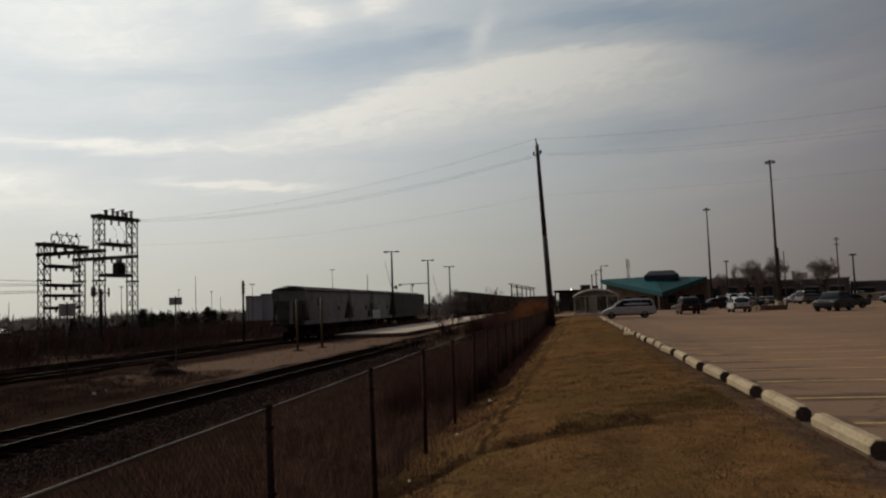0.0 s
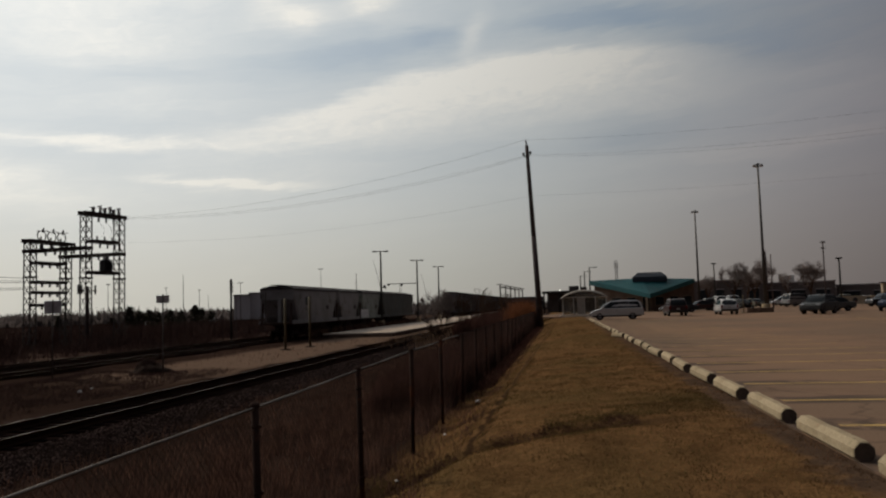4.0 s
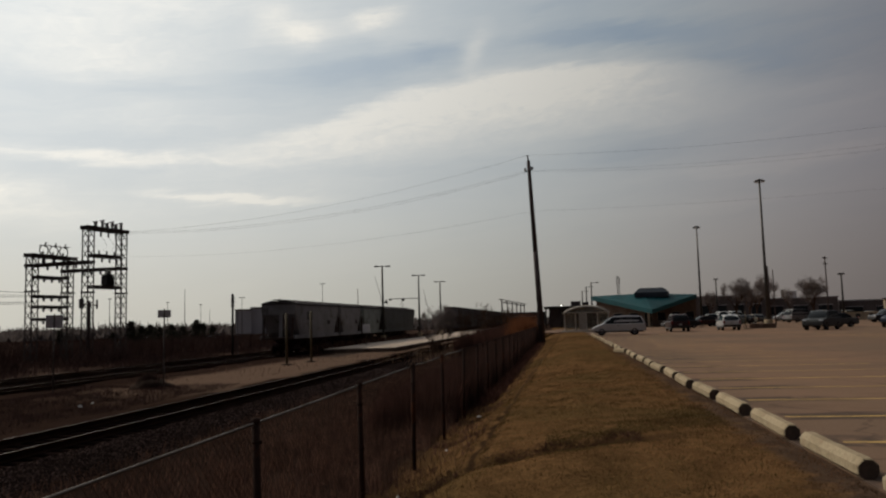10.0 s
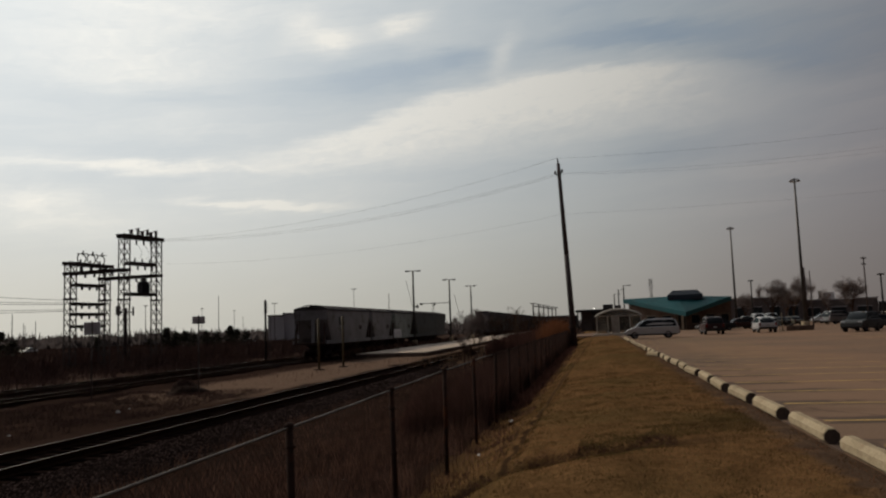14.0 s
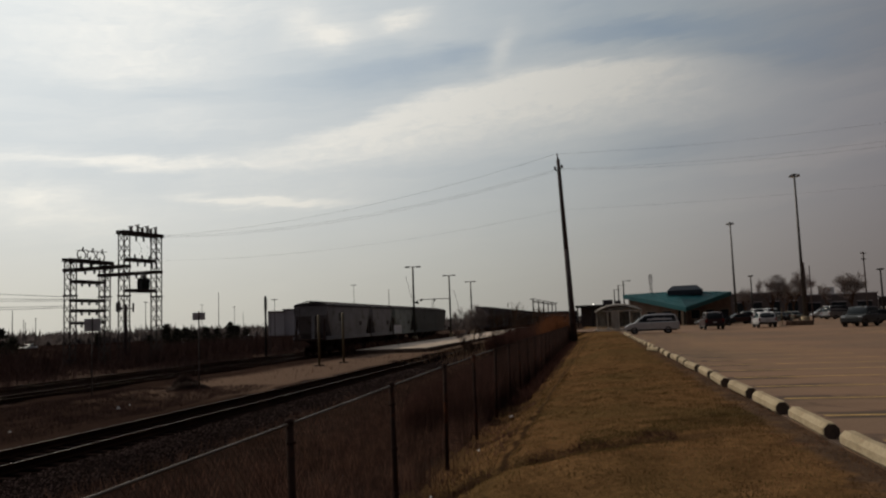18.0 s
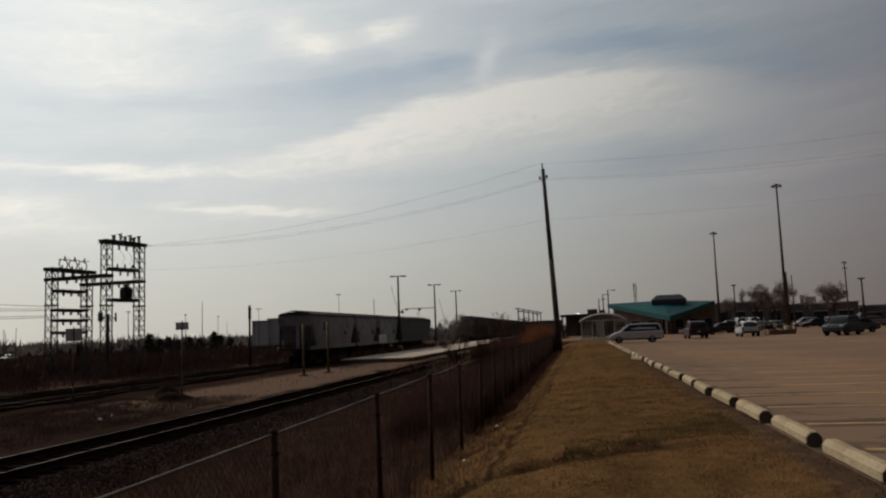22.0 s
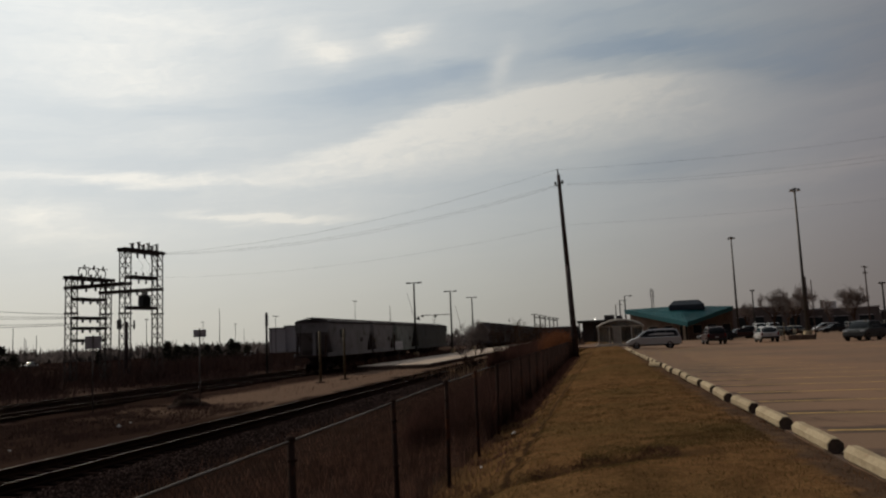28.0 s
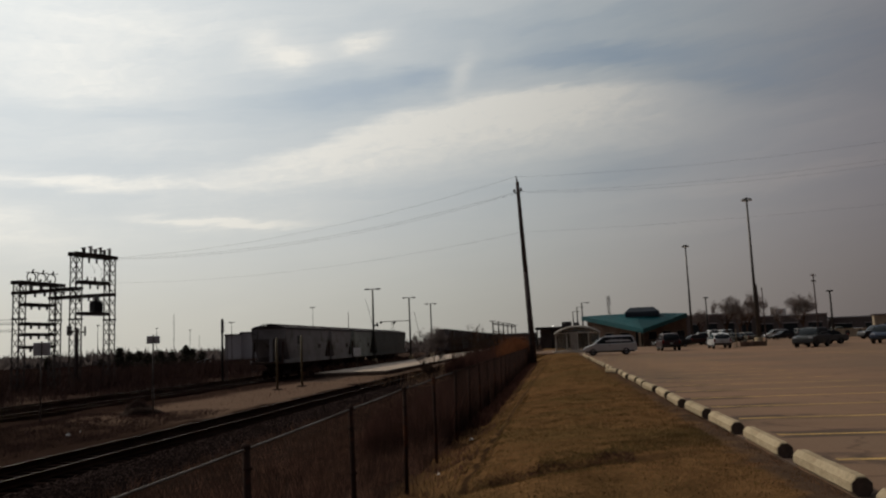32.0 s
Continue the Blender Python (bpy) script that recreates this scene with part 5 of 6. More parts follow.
        me.materials.append(M["litter"])
        ob = new("litter", me)
        ob.matrix_basis = pose(x, y, land(x, y) if abs(x) < 5 else z)
        tagged(ob, "crumpled scrap of white litter on the ground", "litter", group="scraps of litter")


# ---- vehicles ----
KINDS = {
    # length, width, height, then side profiles as fractions of length (front 0) and metres up
    "minivan": (4.8, 1.95, 1.72,
                [(0.0, 0.42), (0.005, 0.58), (0.03, 0.70), (0.10, 0.87), (0.20, 1.01), (0.97, 1.06), (0.99, 0.95), (1.0, 0.6), (0.985, 0.36), (0.02, 0.30)],
                [(0.19, 1.0), (0.37, 1.6), (0.43, 1.7), (0.6, 1.76), (0.86, 1.73), (0.925, 1.62), (0.985, 1.04)]),
    "van": (5.3, 2.0, 2.1,
            [(0.0, 0.45), (0.005, 0.65), (0.03, 0.82), (0.10, 1.0), (0.17, 1.14), (0.97, 1.22), (0.99, 1.1), (1.0, 0.65), (0.985, 0.4), (0.02, 0.33)],
            [(0.16, 1.13), (0.30, 1.85), (0.36, 2.02), (0.6, 2.1), (0.88, 2.08), (0.915, 1.98), (0.985, 1.2)]),
    "suv": (4.65, 1.88, 1.74,
            [(0.0, 0.5), (0.005, 0.75), (0.03, 0.92), (0.12, 1.0), (0.26, 1.06), (0.97, 1.08), (0.99, 0.98), (1.0, 0.62), (0.985, 0.42), (0.02, 0.38)],
            [(0.25, 1.05), (0.37, 1.58), (0.43, 1.69), (0.65, 1.74), (0.9, 1.7), (0.94, 1.6), (0.98, 1.06)]),
    "hatch": (4.3, 1.78, 1.56,
              [(0.0, 0.42), (0.005, 0.62), (0.04, 0.76), (0.14, 0.88), (0.26, 0.95), (0.97, 1.0), (0.99, 0.9), (1.0, 0.55), (0.985, 0.34), (0.02, 0.28)],
              [(0.25, 0.94), (0.41, 1.43), (0.47, 1.52), (0.62, 1.56), (0.82, 1.5), (0.88, 1.42), (0.975, 0.99)]),
    "sedan": (4.75, 1.8, 1.45,
              [(0.0, 0.4), (0.005, 0.58), (0.04, 0.7), (0.15, 0.8), (0.29, 0.9), (0.8, 0.96), (0.96, 0.93), (0.985, 0.86), (1.0, 0.55), (0.985, 0.34), (0.02, 0.28)],
              [(0.28, 0.89), (0.41, 1.34), (0.46, 1.41), (0.58, 1.45), (0.7, 1.41), (0.75, 1.34), (0.86, 0.95)]),
}


def build_car(kind, paint, m, label, group=""):
    """A car: x runs from nose (negative) to tail, its wheels on z = 0."""
    L, W, H, low, high = KINDS[kind]
    root = thing("car", m, label, "car", group=group)
    xs = lambda u: (u - 0.5) * L
    rings = []
    for y, q in ((-0.5, 0.86), (-0.485, 0.95), (-0.42, 0.99), (0, 1.0), (0.42, 0.99), (0.485, 0.95), (0.5, 0.86)):
        mid = 0.62
        rings.append([(xs(0.5 + (u - 0.5) * (1 - (1 - q) * 0.25)), y * W, mid + (z - mid) * q) for u, z in low])
    body = part("body", Solid().loft(rings, smooth=False), paint, root)
    cab = []
    for y, q in ((-0.46, 0.0), (-0.45, 0.35), (-0.40, 0.85), (-0.365, 1.0), (0.365, 1.0), (0.40, 0.85), (0.45, 0.35), (0.46, 0.0)):
        base = high[0][1]
        cab.append([(xs(0.5 + (u - 0.5 - 0.06) * (1 - 0.02 * (1 - q)) + 0.06), y * W, base - 0.02 + (z - base + 0.02) * q) for u, z in high])
    part("roof", Solid().loft(cab, smooth=False), paint, root)
    # glazing, a little proud of the cabin
    def on_side(u, z, e):
        t = (z - high[0][1]) / (H - high[0][1])
        y = float(np.interp(t, (0, 0.35, 0.85, 1.0), (0.463, 0.453, 0.405, 0.37)))
        return (xs(u), e * (y * W + 0.012), z)
    left, right = high[0][0], high[-1][0]
    z0, z1 = high[0][1] + 0.03, H - 0.11
    def edge(z, rear):
        pts = high[len(high) // 2:] if rear else high[:len(high) // 2 + 1]
        return float(np.interp(z, [p[1] for p in (pts[::-1] if rear else pts)], [p[0] for p in (pts[::-1] if rear else pts)]))
    bays = 3 if kind in ("minivan", "van", "suv") else 2
    for e in (-1, 1):
        a0, a1, b0, b1 = edge(z0, 0) + 0.03, edge(z1, 0) + 0.015, edge(z0, 1) - 0.03, edge(z1, 1) - 0.02
        for k in range(bays):
            f0, f1 = k / bays + 0.005, (k + 1) / bays - 0.005
            quad = [on_side(a0 + (b0 - a0) * f0, z0, e), on_side(a0 + (b0 - a0) * f1, z0, e), on_side(a1 + (b1 - a1) * f1, z1, e), on_side(a1 + (b1 - a1) * f0, z1, e)]
            inner = [(x, y - e * 0.02, z) for x, y, z in quad]
            part("side_window", Solid().loft([quad, inner]), M["glass"], root)
        part("sill_trim", Solid().box((0, e * (W / 2 - 0.02), 0.34), (L * 0.9, 0.06, 0.14), bevel=0.02), M["plastic"], root)
        part("door_mirror", Solid().box((xs(left + 0.06), e * (W / 2 + 0.08), high[0][1] + 0.06), (0.16, 0.2, 0.15), bevel=0.04), paint, root)
        part("door_handle", Solid().box((xs(0.5), e * (W / 2 + 0.005), 0.86), (0.2, 0.03, 0.035), bevel=0.01), M["plastic"], root)
    for rear in (False, True):
        u0, u1 = edge(z0, rear), edge(z1 + 0.03, rear)
        out = 1 if rear else -1
        rows = []
        for j in range(7):
            v = j / 6
            rows.append([(xs(u0 + (u1 - u0) * v) + out * (0.015 + 0.05 * (1 - (2 * w - 1) ** 2) * (0.5 + 0.5 * v) + 0.07 * 4 * v * (1 - v)) - out * 0.05 * abs(2 * w - 1) ** 3,
                          (2 * w - 1) * W * (0.41 - 0.04 * v), z0 + (z1 + 0.03 - z0) * v + 0.05 * 4 * v * (1 - v)) for w in np.linspace(0, 1, 9)])
        part("rear_window" if rear else "windscreen", Solid().loft(rows, closed=False, caps=False, smooth=True), M["glass"], root)
        bumper = Solid().box((xs(0.985 if rear else 0.015), 0, 0.48), (0.16, W * 0.96, 0.24), bevel=0.06)
        part("rear_bumper" if rear else "front_bumper", bumper, M["plastic"], root)
        zl = low[2][1] - 0.08 if not rear else low[-3][1] + 0.2
        for e in (-1, 1):
            if rear:
                part("tail_lamp", Solid().box((xs(0.995), e * W * 0.42, zl + 0.08), (0.06, 0.16, 0.3), bevel=0.02), M["tail"], root)
            else:
                part("head_lamp", Solid().box((xs(0.028), e * W * 0.36, zl), (0.12, 0.36, 0.14), bevel=0.03), M["head"], root)
    part("grille", Solid().box((xs(0.006), 0, 0.66), (0.05, W * 0.4, 0.14), bevel=0.02), M["plastic"], root)
    part("rear_plate", Solid().box((xs(1.003), 0, 0.72), (0.02, 0.32, 0.14)), M["plate"], root)
    r = 0.31 if kind in ("sedan", "hatch", "minivan") else 0.34
    for u in (0.185, 0.79):
        for e in (-1, 1):
            tyre = Solid().lathe([(r - 0.12, -0.1), (r - 0.02, -0.11), (r, -0.07), (r, 0.07), (r - 0.02, 0.11), (r - 0.12, 0.1)], (0, 0, 0), n=20, m=pose(0, 0, 0, 90))
            arch = Solid().lathe([(0.0, -0.12), (r + 0.045, -0.12), (r + 0.05, 0.09)], (0, 0, 0), n=20, m=pose(0, 0, 0, -90 * e))
            w = part("wheel", tyre, M["rubber"], root, m=pose(xs(u), e * (W / 2 - 0.1), r))
            part("rim", Solid().lathe([(0.0, 0.0), (0.06, 0.02), (0.1, -0.02), (r - 0.14, -0.01), (r - 0.11, 0.04), (r - 0.11, -0.08)], (0, e * 0.07, 0), n=16, m=pose(0, 0, 0, -90 * e)), M["rim"], w)
            part("wheel_arch", arch, M["plastic"], root, m=pose(xs(u), e * (W / 2 - 0.105), r + 0.02))
    if kind in ("minivan", "suv"):
        for e in (-1, 1):
            part("roof_rail", Solid().bar((xs(0.45), e * W * 0.34, H + 0.0), (xs(0.9), e * W * 0.34, H - 0.02), 0.04), M["plastic"], root)
    return root


def at(az, r):
    return r * math.sin(radians(az)), r * math.cos(radians(az))


def build_cars():
    """Parked cars; returns the one that drives off."""
    g = "cars in the parking lot"
    put = lambda kind, paint, x, y, turn, label: build_car(kind, M["car_" + paint], pose(x, y, 0.0, 0, 0, turn), label, g)
    # turn 0: nose towards -x; -90: nose towards +y
    put("minivan", "silver", 4.95, 72.6, -2, "silver minivan parked across the end of the wheel stops")
    put("suv", "maroon", 11.5, 82.3, -90, "dark maroon sport utility car parked nose away")
    put("hatch", "white", 16.7, 83.3, -92, "pale silver hatchback parked nose away")
    put("sedan", "maroon", 18.9, 111.0, 12, "dark red sedan parked side-on near the station")
    put("suv", "green", 22.9, 74.2, 54, "dark green-grey sport utility car parked beside a yellow post")
    put("sedan", "grey", 27.0, 84.0, 20, "grey sedan parked behind the dark sport utility car")
    put("suv", "blue", 30.8, 78.3, 58, "dark blue sport utility car near the lot's far side")
    put("suv", "pewter", 33.9, 79.6, 54, "silver sport utility car near the lot's far side")
    x, y = at(15.5, 151.0)
    put("sedan", "ink", x, y, 10, "low black sedan parked across the far aisle")
    for az, r, kind, paint, turn in ((10.9, 150, "van", "white", -90), (10.2, 150, "suv", "grey", -92), (11.7, 151, "van", "white", -88), (12.0, 128, "sedan", "green", -60),
                                     (13.0, 130, "sedan", "tan", -70), (15.0, 166, "minivan", "white", 2), (16.4, 168, "suv", "grey", -90), (17.4, 168, "sedan", "ink", -90),
                                     (18.6, 172, "suv", "tan", -90), (19.9, 172, "sedan", "grey", -88), (21.0, 118, "suv", "ink", 10), (24.6, 110, "suv", "ink", 25),
                                     (8.2, 104, "sedan", "ink", 10)):
        x, y = at(az, r)
        what = {"minivan": "minivan", "van": "tall van", "suv": "sport utility car", "sedan": "sedan"}[kind]
        tone = {"white": "white", "grey": "dark grey", "green": "dark green", "tan": "dull tan", "ink": "black"}[paint]
        put(kind, paint, x, y, turn, tone + " " + what + " parked in the far rows")
    x, y = at(15.9, 138.0)
    return put("van", "pewter", x, y, 207, "silver minivan in the far aisle that pulls away")


# ---- station ----
def build_station():
    cx, cy = at(5.76, 125.0)
    root = thing("station_building", pose(cx, cy, 0, 0, 0, -5.8), "low brown station with a teal folded roof dipping to a corner", "station")
    Lc, Rc, Nc, Fc, Cc = Vector((-8.1, 0, 4.98)), Vector((7.9, 0, 4.75)), Vector((1.1, -8.3, 2.55)), Vector((0, 8, 2.6)), Vector((0, 0, 5.15))
    t = Vector((0, 0, -0.55))
    roof = Solid()
    for a, b in ((Lc, Nc), (Nc, Rc), (Rc, Fc), (Fc, Lc)):
        roof.add([Cc, a, b, Cc + t, a + t, b + t], [(0, 1, 2), (3, 5, 4), (1, 4, 5, 2)])
    roof_ob = part("roof", roof, M["teal"], root, "teal standing-seam metal roof")
    for a, b in ((Lc, Nc), (Nc, Rc)):
        for k in range(1, 16):
            p, q = Cc.lerp(a, k / 16), Cc.lerp(b, k / 16)
            part("seam", Solid().bar(p.lerp(q, 0.0) + Vector((0, -0.0, 0.03)), q + Vector((0, 0, 0.03)), 0.05), M["teal"], roof_ob)
        part("fascia", Solid().loft([[a + Vector((0, -0.06, 0.06)), a + Vector((0, -0.06, -0.6)), a + Vector((0, 0.1, -0.6)), a + Vector((0, 0.1, 0.06))],
                                            [b + Vector((0, -0.06, 0.06)), b + Vector((0, -0.06, -0.6)), b + Vector((0, 0.1, -0.6)), b + Vector((0, 0.1, 0.06))]]), M["teal"], root)
    cap = Solid().loft([[(1.2 + a * 2.55, b * 2.3, z) for a, b in ((-1, -1), (1, -1), (1, 1), (-1, 1))] for z in (4.5, 5.25)]
                       + [[(1.2 + a * 1.75, b * 1.5, 5.95) for a, b in ((-1, -1), (1, -1), (1, 1), (-1, 1))]])
    part("roof_cap", cap, M["teal_dark"], root, "dark navy roof lantern")
    part("column", Solid().box((0.6, -7.7, 1.05), (0.35, 0.35, 2.1), bevel=0.02), M["pale_wall"], root)
    # walls set back under the roof
    foot = [(-7.3, 0.3), (-0.4, -4.9), (1.4, -4.9), (7.75, 0.2), (0, 5.8)]
    h = [4.35, 2.95, 2.95, 4.1, 2.6]
    for i in range(5):
        (x0, y0), (x1, y1) = foot[i], foot[(i + 1) % 5]
        nrm = Vector((y1 - y0, x0 - x1)).normalized() * 0.14
        s = Solid().loft([[(x0, y0, 0), (x0, y0, h[i]), (x0 - nrm.x, y0 - nrm.y, h[i]), (x0 - nrm.x, y0 - nrm.y, 0)],
                          [(x1, y1, 0), (x1, y1, h[(i + 1) % 5]), (x1 - nrm.x, y1 - nrm.y, h[(i + 1) % 5]), (x1 - nrm.x, y1 - nrm.y, 0)]])
        part("wall", s, M["brick"], root)
        if i in (0, 1, 2):
            n = 3 if i != 1 else 1
            for k in range(n):
                u0, u1 = (k + 0.2) / n, (k + 0.8) / n
                a, b = Vector((x0, y0, 0)).lerp(Vector((x1, y1, 0)), u0), Vector((x0, y0, 0)).lerp(Vector((x1, y1, 0)), u1)
                off = Vector((nrm.x, nrm.y, 0)) * 0.25
                up0, up1 = Vector((0, 0, 0.9 if i != 1 else 0.05)), Vector((0, 0, 2.2))
                w = part("window", Solid().loft([[a + off + up0, a + off + up1, a + up1, a + up0], [b + off + up0, b + off + up1, b + up1, b + up0]]), M["glass"], root)
                part("window_frame", Solid().bar(a + off * 1.5 + up1, b + off * 1.5 + up1, 0.09).bar(a + off * 1.5 + up0, b + off * 1.5 + up0, 0.09)
                     .bar(a + off * 1.5 + up0, a + off * 1.5 + up1, 0.08).bar(b + off * 1.5 + up0, b + off * 1.5 + up1, 0.08), M["pale_wall"], w)
    # flat canopy towards the platforms
    x, y = at(0.42, 138)
    root = thing("canopy", pose(x, y, 0), "flat dark canopy on posts leading to the platforms", "canopy")
    part("roof", Solid().box((0, 0, 3.55), (8.4, 4.0, 0.4), bevel=0.04), M["black"], root)
    for px_ in (-3.9, -1.3, 1.3, 3.9):
        for py_ in (-1.6, 1.6):
            part("post", Solid().rod((px_, py_, 0), (px_, py_, 3.4), 0.09, n=8), M["black"], root)
    part("lit_lamp", Solid().lathe([(0.0, 0.09), (0.08, 0.065), (0.11, 0), (0.08, -0.06), (0, -0.085)], (-1.15, -2.1, 3.85), n=12), M["lit"], root, "glaring canopy lamp")
    # wall added only to darken the space beneath the canopy roof
    part("darkening_wall", Solid().box((1.4, 1.85, 1.7), (9.6, 0.2, 3.36)), M["far_wall"], root, "added dull wall that stands in for the dark under the canopy")
    part("roof_unit", Solid().box((1.3, 0.3, 4.15), (1.7, 1.4, 0.8), bevel=0.03).box((3.0, 0.3, 4.05), (1.0, 1.4, 0.6), bevel=0.03), M["far_wall"], root)


def build_shelter():
    root = thing("waiting_shelter", pose(2.75, 94.0, 0, 0, 0, -2), "white-framed glazed waiting shelter with an arched roof", "shelter")
    w, d = 5.1, 2.2
    arch = lambda x: 2.2 + 0.82 * (1 - (2 * x / (w + 0.3)) ** 2) ** 0.8 if abs(2 * x) < w + 0.3 else 2.2
    for x in np.linspace(-w / 2, w / 2, 5):
        for y in (-d / 2, d / 2):
            part("post", Solid().box((x, y, 1.15), (0.08, 0.08, 2.3), bevel=0.01), M["white"], root)
    for z in (0.2, 2.25):
        for y in (-d / 2, d / 2):
            part("rail", Solid().box((0, y, z), (w, 0.07, 0.07), bevel=0.01), M["white"], root)
    xs = np.linspace(-w / 2 - 0.15, w / 2 + 0.15, 17)
    shell = [[(x, e * (d / 2 + 0.1) * k, arch(x) + dz) for e, k, dz in ((-1, 1, -0.10), (-1, 0.96, 0.0), (-1, 0.5, 0.10), (1, 0.5, 0.10), (1, 0.96, 0.0), (1, 1, -0.10))] for x in xs]
    part("arched_roof", Solid().loft(shell, closed=False, caps=False, smooth=True), M["poly"], root, "arched grey translucent roof")
    for e in (-1, 1):
        s = Solid()
        for a, b in zip(xs, xs[1:]):
            s.bar((a, e * (d / 2 + 0.11), arch(a) - 0.09), (b, e * (d / 2 + 0.11), arch(b) - 0.09), 0.05)
        part("roof_rim", s, M["white"], root)
        for x0, x1 in zip(xs[1:-1], xs[2:-1]):
            pane = Solid().loft([[(x0, e * d / 2, 2.3), (x0, e * d / 2, arch(x0) - 0.12), (x0, e * (d / 2 - 0.02), arch(x0) - 0.12), (x0, e * (d / 2 - 0.02), 2.3)],
                                 [(x1, e * d / 2, 2.3), (x1, e * d / 2, arch(x1) - 0.12), (x1, e * (d / 2 - 0.02), arch(x1) - 0.12), (x1, e * (d / 2 - 0.02), 2.3)]])
            part("gable_pane", pane, M["pane"], root)
    for i, x in enumerate(np.linspace(-w / 2, w / 2, 5)[:-1]):
        if i == 1:
            part("pane", Solid().box((x + w / 8 + 0.25, -d / 2, 1.25), (w / 4 - 0.35, 0.015, 1.95)), M["poly"], root, "pale frosted pane")
        part("pane", Solid().box((x + w / 8, d / 2, 1.25), (w / 4 - 0.14, 0.015, 1.95)), M["pane"], root)
    part("bench", Solid().box((0, 0.5, 0.45), (3.2, 0.4, 0.06), bevel=0.01).box((-1.2, 0.5, 0.22), (0.08, 0.35, 0.42)).box((1.2, 0.5, 0.22), (0.08, 0.35, 0.42)), M["steel"], root)
    part("kerb", Solid().box((0, -d / 2 - 0.1, 0.06), (w + 0.8, 0.3, 0.14), bevel=0.02), M["white"], root, "white painted kerb")


# ---- lot furniture, masts and poles ----
def utility_pole(x, y, h, label, arms=1, turn=0, r=0.15):
    root = thing("utility_pole", pose(x, y, 0, 0, 0, turn), label, "utility pole", group="distant poles")
    part("pole", Solid().rod((0, 0, -0.5), (0, 0, h), r, r * 0.62, n=10), M["wood_pole"], root)
    for k in range(arms):
        arm = part("crossarm", Solid().box((0, 0, h - 0.35 - 1.0 * k), (1.5 - 0.2 * k, 0.06, 0.07), bevel=0.01), M["wood_pole"], root)
        for e in (-1.0, -0.4, 0.4, 1.0):
            part("insulator", insulator(e * (0.7 - 0.1 * k), 0, h - 0.31 - 1.0 * k, 0.18, True, 0.3), M["porcelain"], arm)
    return root


def build_lot_furniture():
    high_mast(pose(22.35, 90.3, 0), 16.5, "tall steel lamp mast with floodlights on a concrete footing")
    high_mast(pose(21.2, 125.2, 0), 15.4, "tall steel lamp mast with floodlights behind the station")
    utility_pole(22.75, 91.2, 6.8, "short thick wooden pole beside the tall lamp mast", 0, r=0.2)
    utility_pole(27.3, 106.6, 7.2, "slim wooden pole behind the lamp mast", 0, r=0.1)
    x, y = at(17.6, 150)
    utility_pole(x, y, 11.1, "wooden utility pole with crossarms at the lot's edge", 2, 40)
    x, y = at(22.47, 120)
    utility_pole(x, y, 11.0, "wooden utility pole with crossarms at the lot's edge", 3, 40)
    for az, r, h, kind in ((10.68, 150, 8.0, "box"), (18.49, 120, 6.7, "box"), (24.06, 95, 6.8, "single"), (2.12, 150, 8.3, "single"), (1.75, 165, 8.1, "single"), (1.45, 176, 7.6, "single")):
        x, y = at(az, r)
        lamp_post("lot_lamp", pose(x, y, 0, 0, 0, 10), h, kind, "dark square-headed lamp post in the lot", group="lot lamp posts")
    root = thing("planter_kerb", pose(20.9, 88.4, 0, 0, 0, 10), "low brown timber island kerb at the mast's foot", "planter")
    for x, y, a, b in ((0, -0.8, 2.9, 0.3), (0, 0.8, 2.9, 0.3), (-1.3, 0, 0.3, 1.4), (1.3, 0, 0.3, 1.4)):
        part("timber", Solid().box((x, y, 0.25), (a, b, 0.5), bevel=0.03), M["brick"], root)
    part("soil", Solid().box((0, 0, 0.2), (2.4, 1.3, 0.36)), M["earth"], root)
    for x, y, h in ((19.1, 86.4, 1.9), (23.0, 73.6, 1.75)):
        root = thing("bollard", pose(x, y, 0), "slim yellow sign post on a small round base in the lot", "bollard", group="yellow lot posts")
        part("post", Solid().rod((0, 0, 0), (0, 0, h), 0.055, n=8), M["yellow"], root)
        part("base", Solid().lathe([(0, 0.09), (0.28, 0.08), (0.36, 0)], n=14), M["yellow"], root)
    # ticket hut and low barrier on the lot's far side
    x, y = at(21.45, 150)
    root = thing("hut", pose(x, y, 0, 0, 0, -15), "small tan hut with a flat roof at the lot's edge", "hut")
    part("wall", Solid().box((0, 0, 1.7), (3.2, 3.0, 3.4), bevel=0.03), M["pale_wall"], root)
    part("roof", Solid().box((0, 0, 3.5), (3.6, 3.4, 0.2), bevel=0.03), M["far_wall"], root)
    part("door", Solid().box((0.3, -1.52, 1.05), (0.9, 0.05, 2.1)), M["glass"], root)
    x, y = at(19.45, 150)
    root = thing("low_wall", pose(x, y, 0, 0, 0, -19), "low beige masonry wall with two dark round openings", "wall")
    part("wall", Solid().box((0, 0, 0.65), (5.6, 0.3, 1.3), bevel=0.02), M["pale_wall"], root)
    part("coping", Solid().box((0, 0, 1.34), (5.8, 0.42, 0.08), bevel=0.02), M["concrete"], root)
    for px_ in (-0.4, 1.6):
        part("round_opening", Solid().lathe([(0.0, 0.02), (0.36, 0.02), (0.40, 0.0), (0.40, -0.04)], (px_, -0.16, 0.75), n=16, m=pose(0, 0, 0, 90)), M["black"], root)


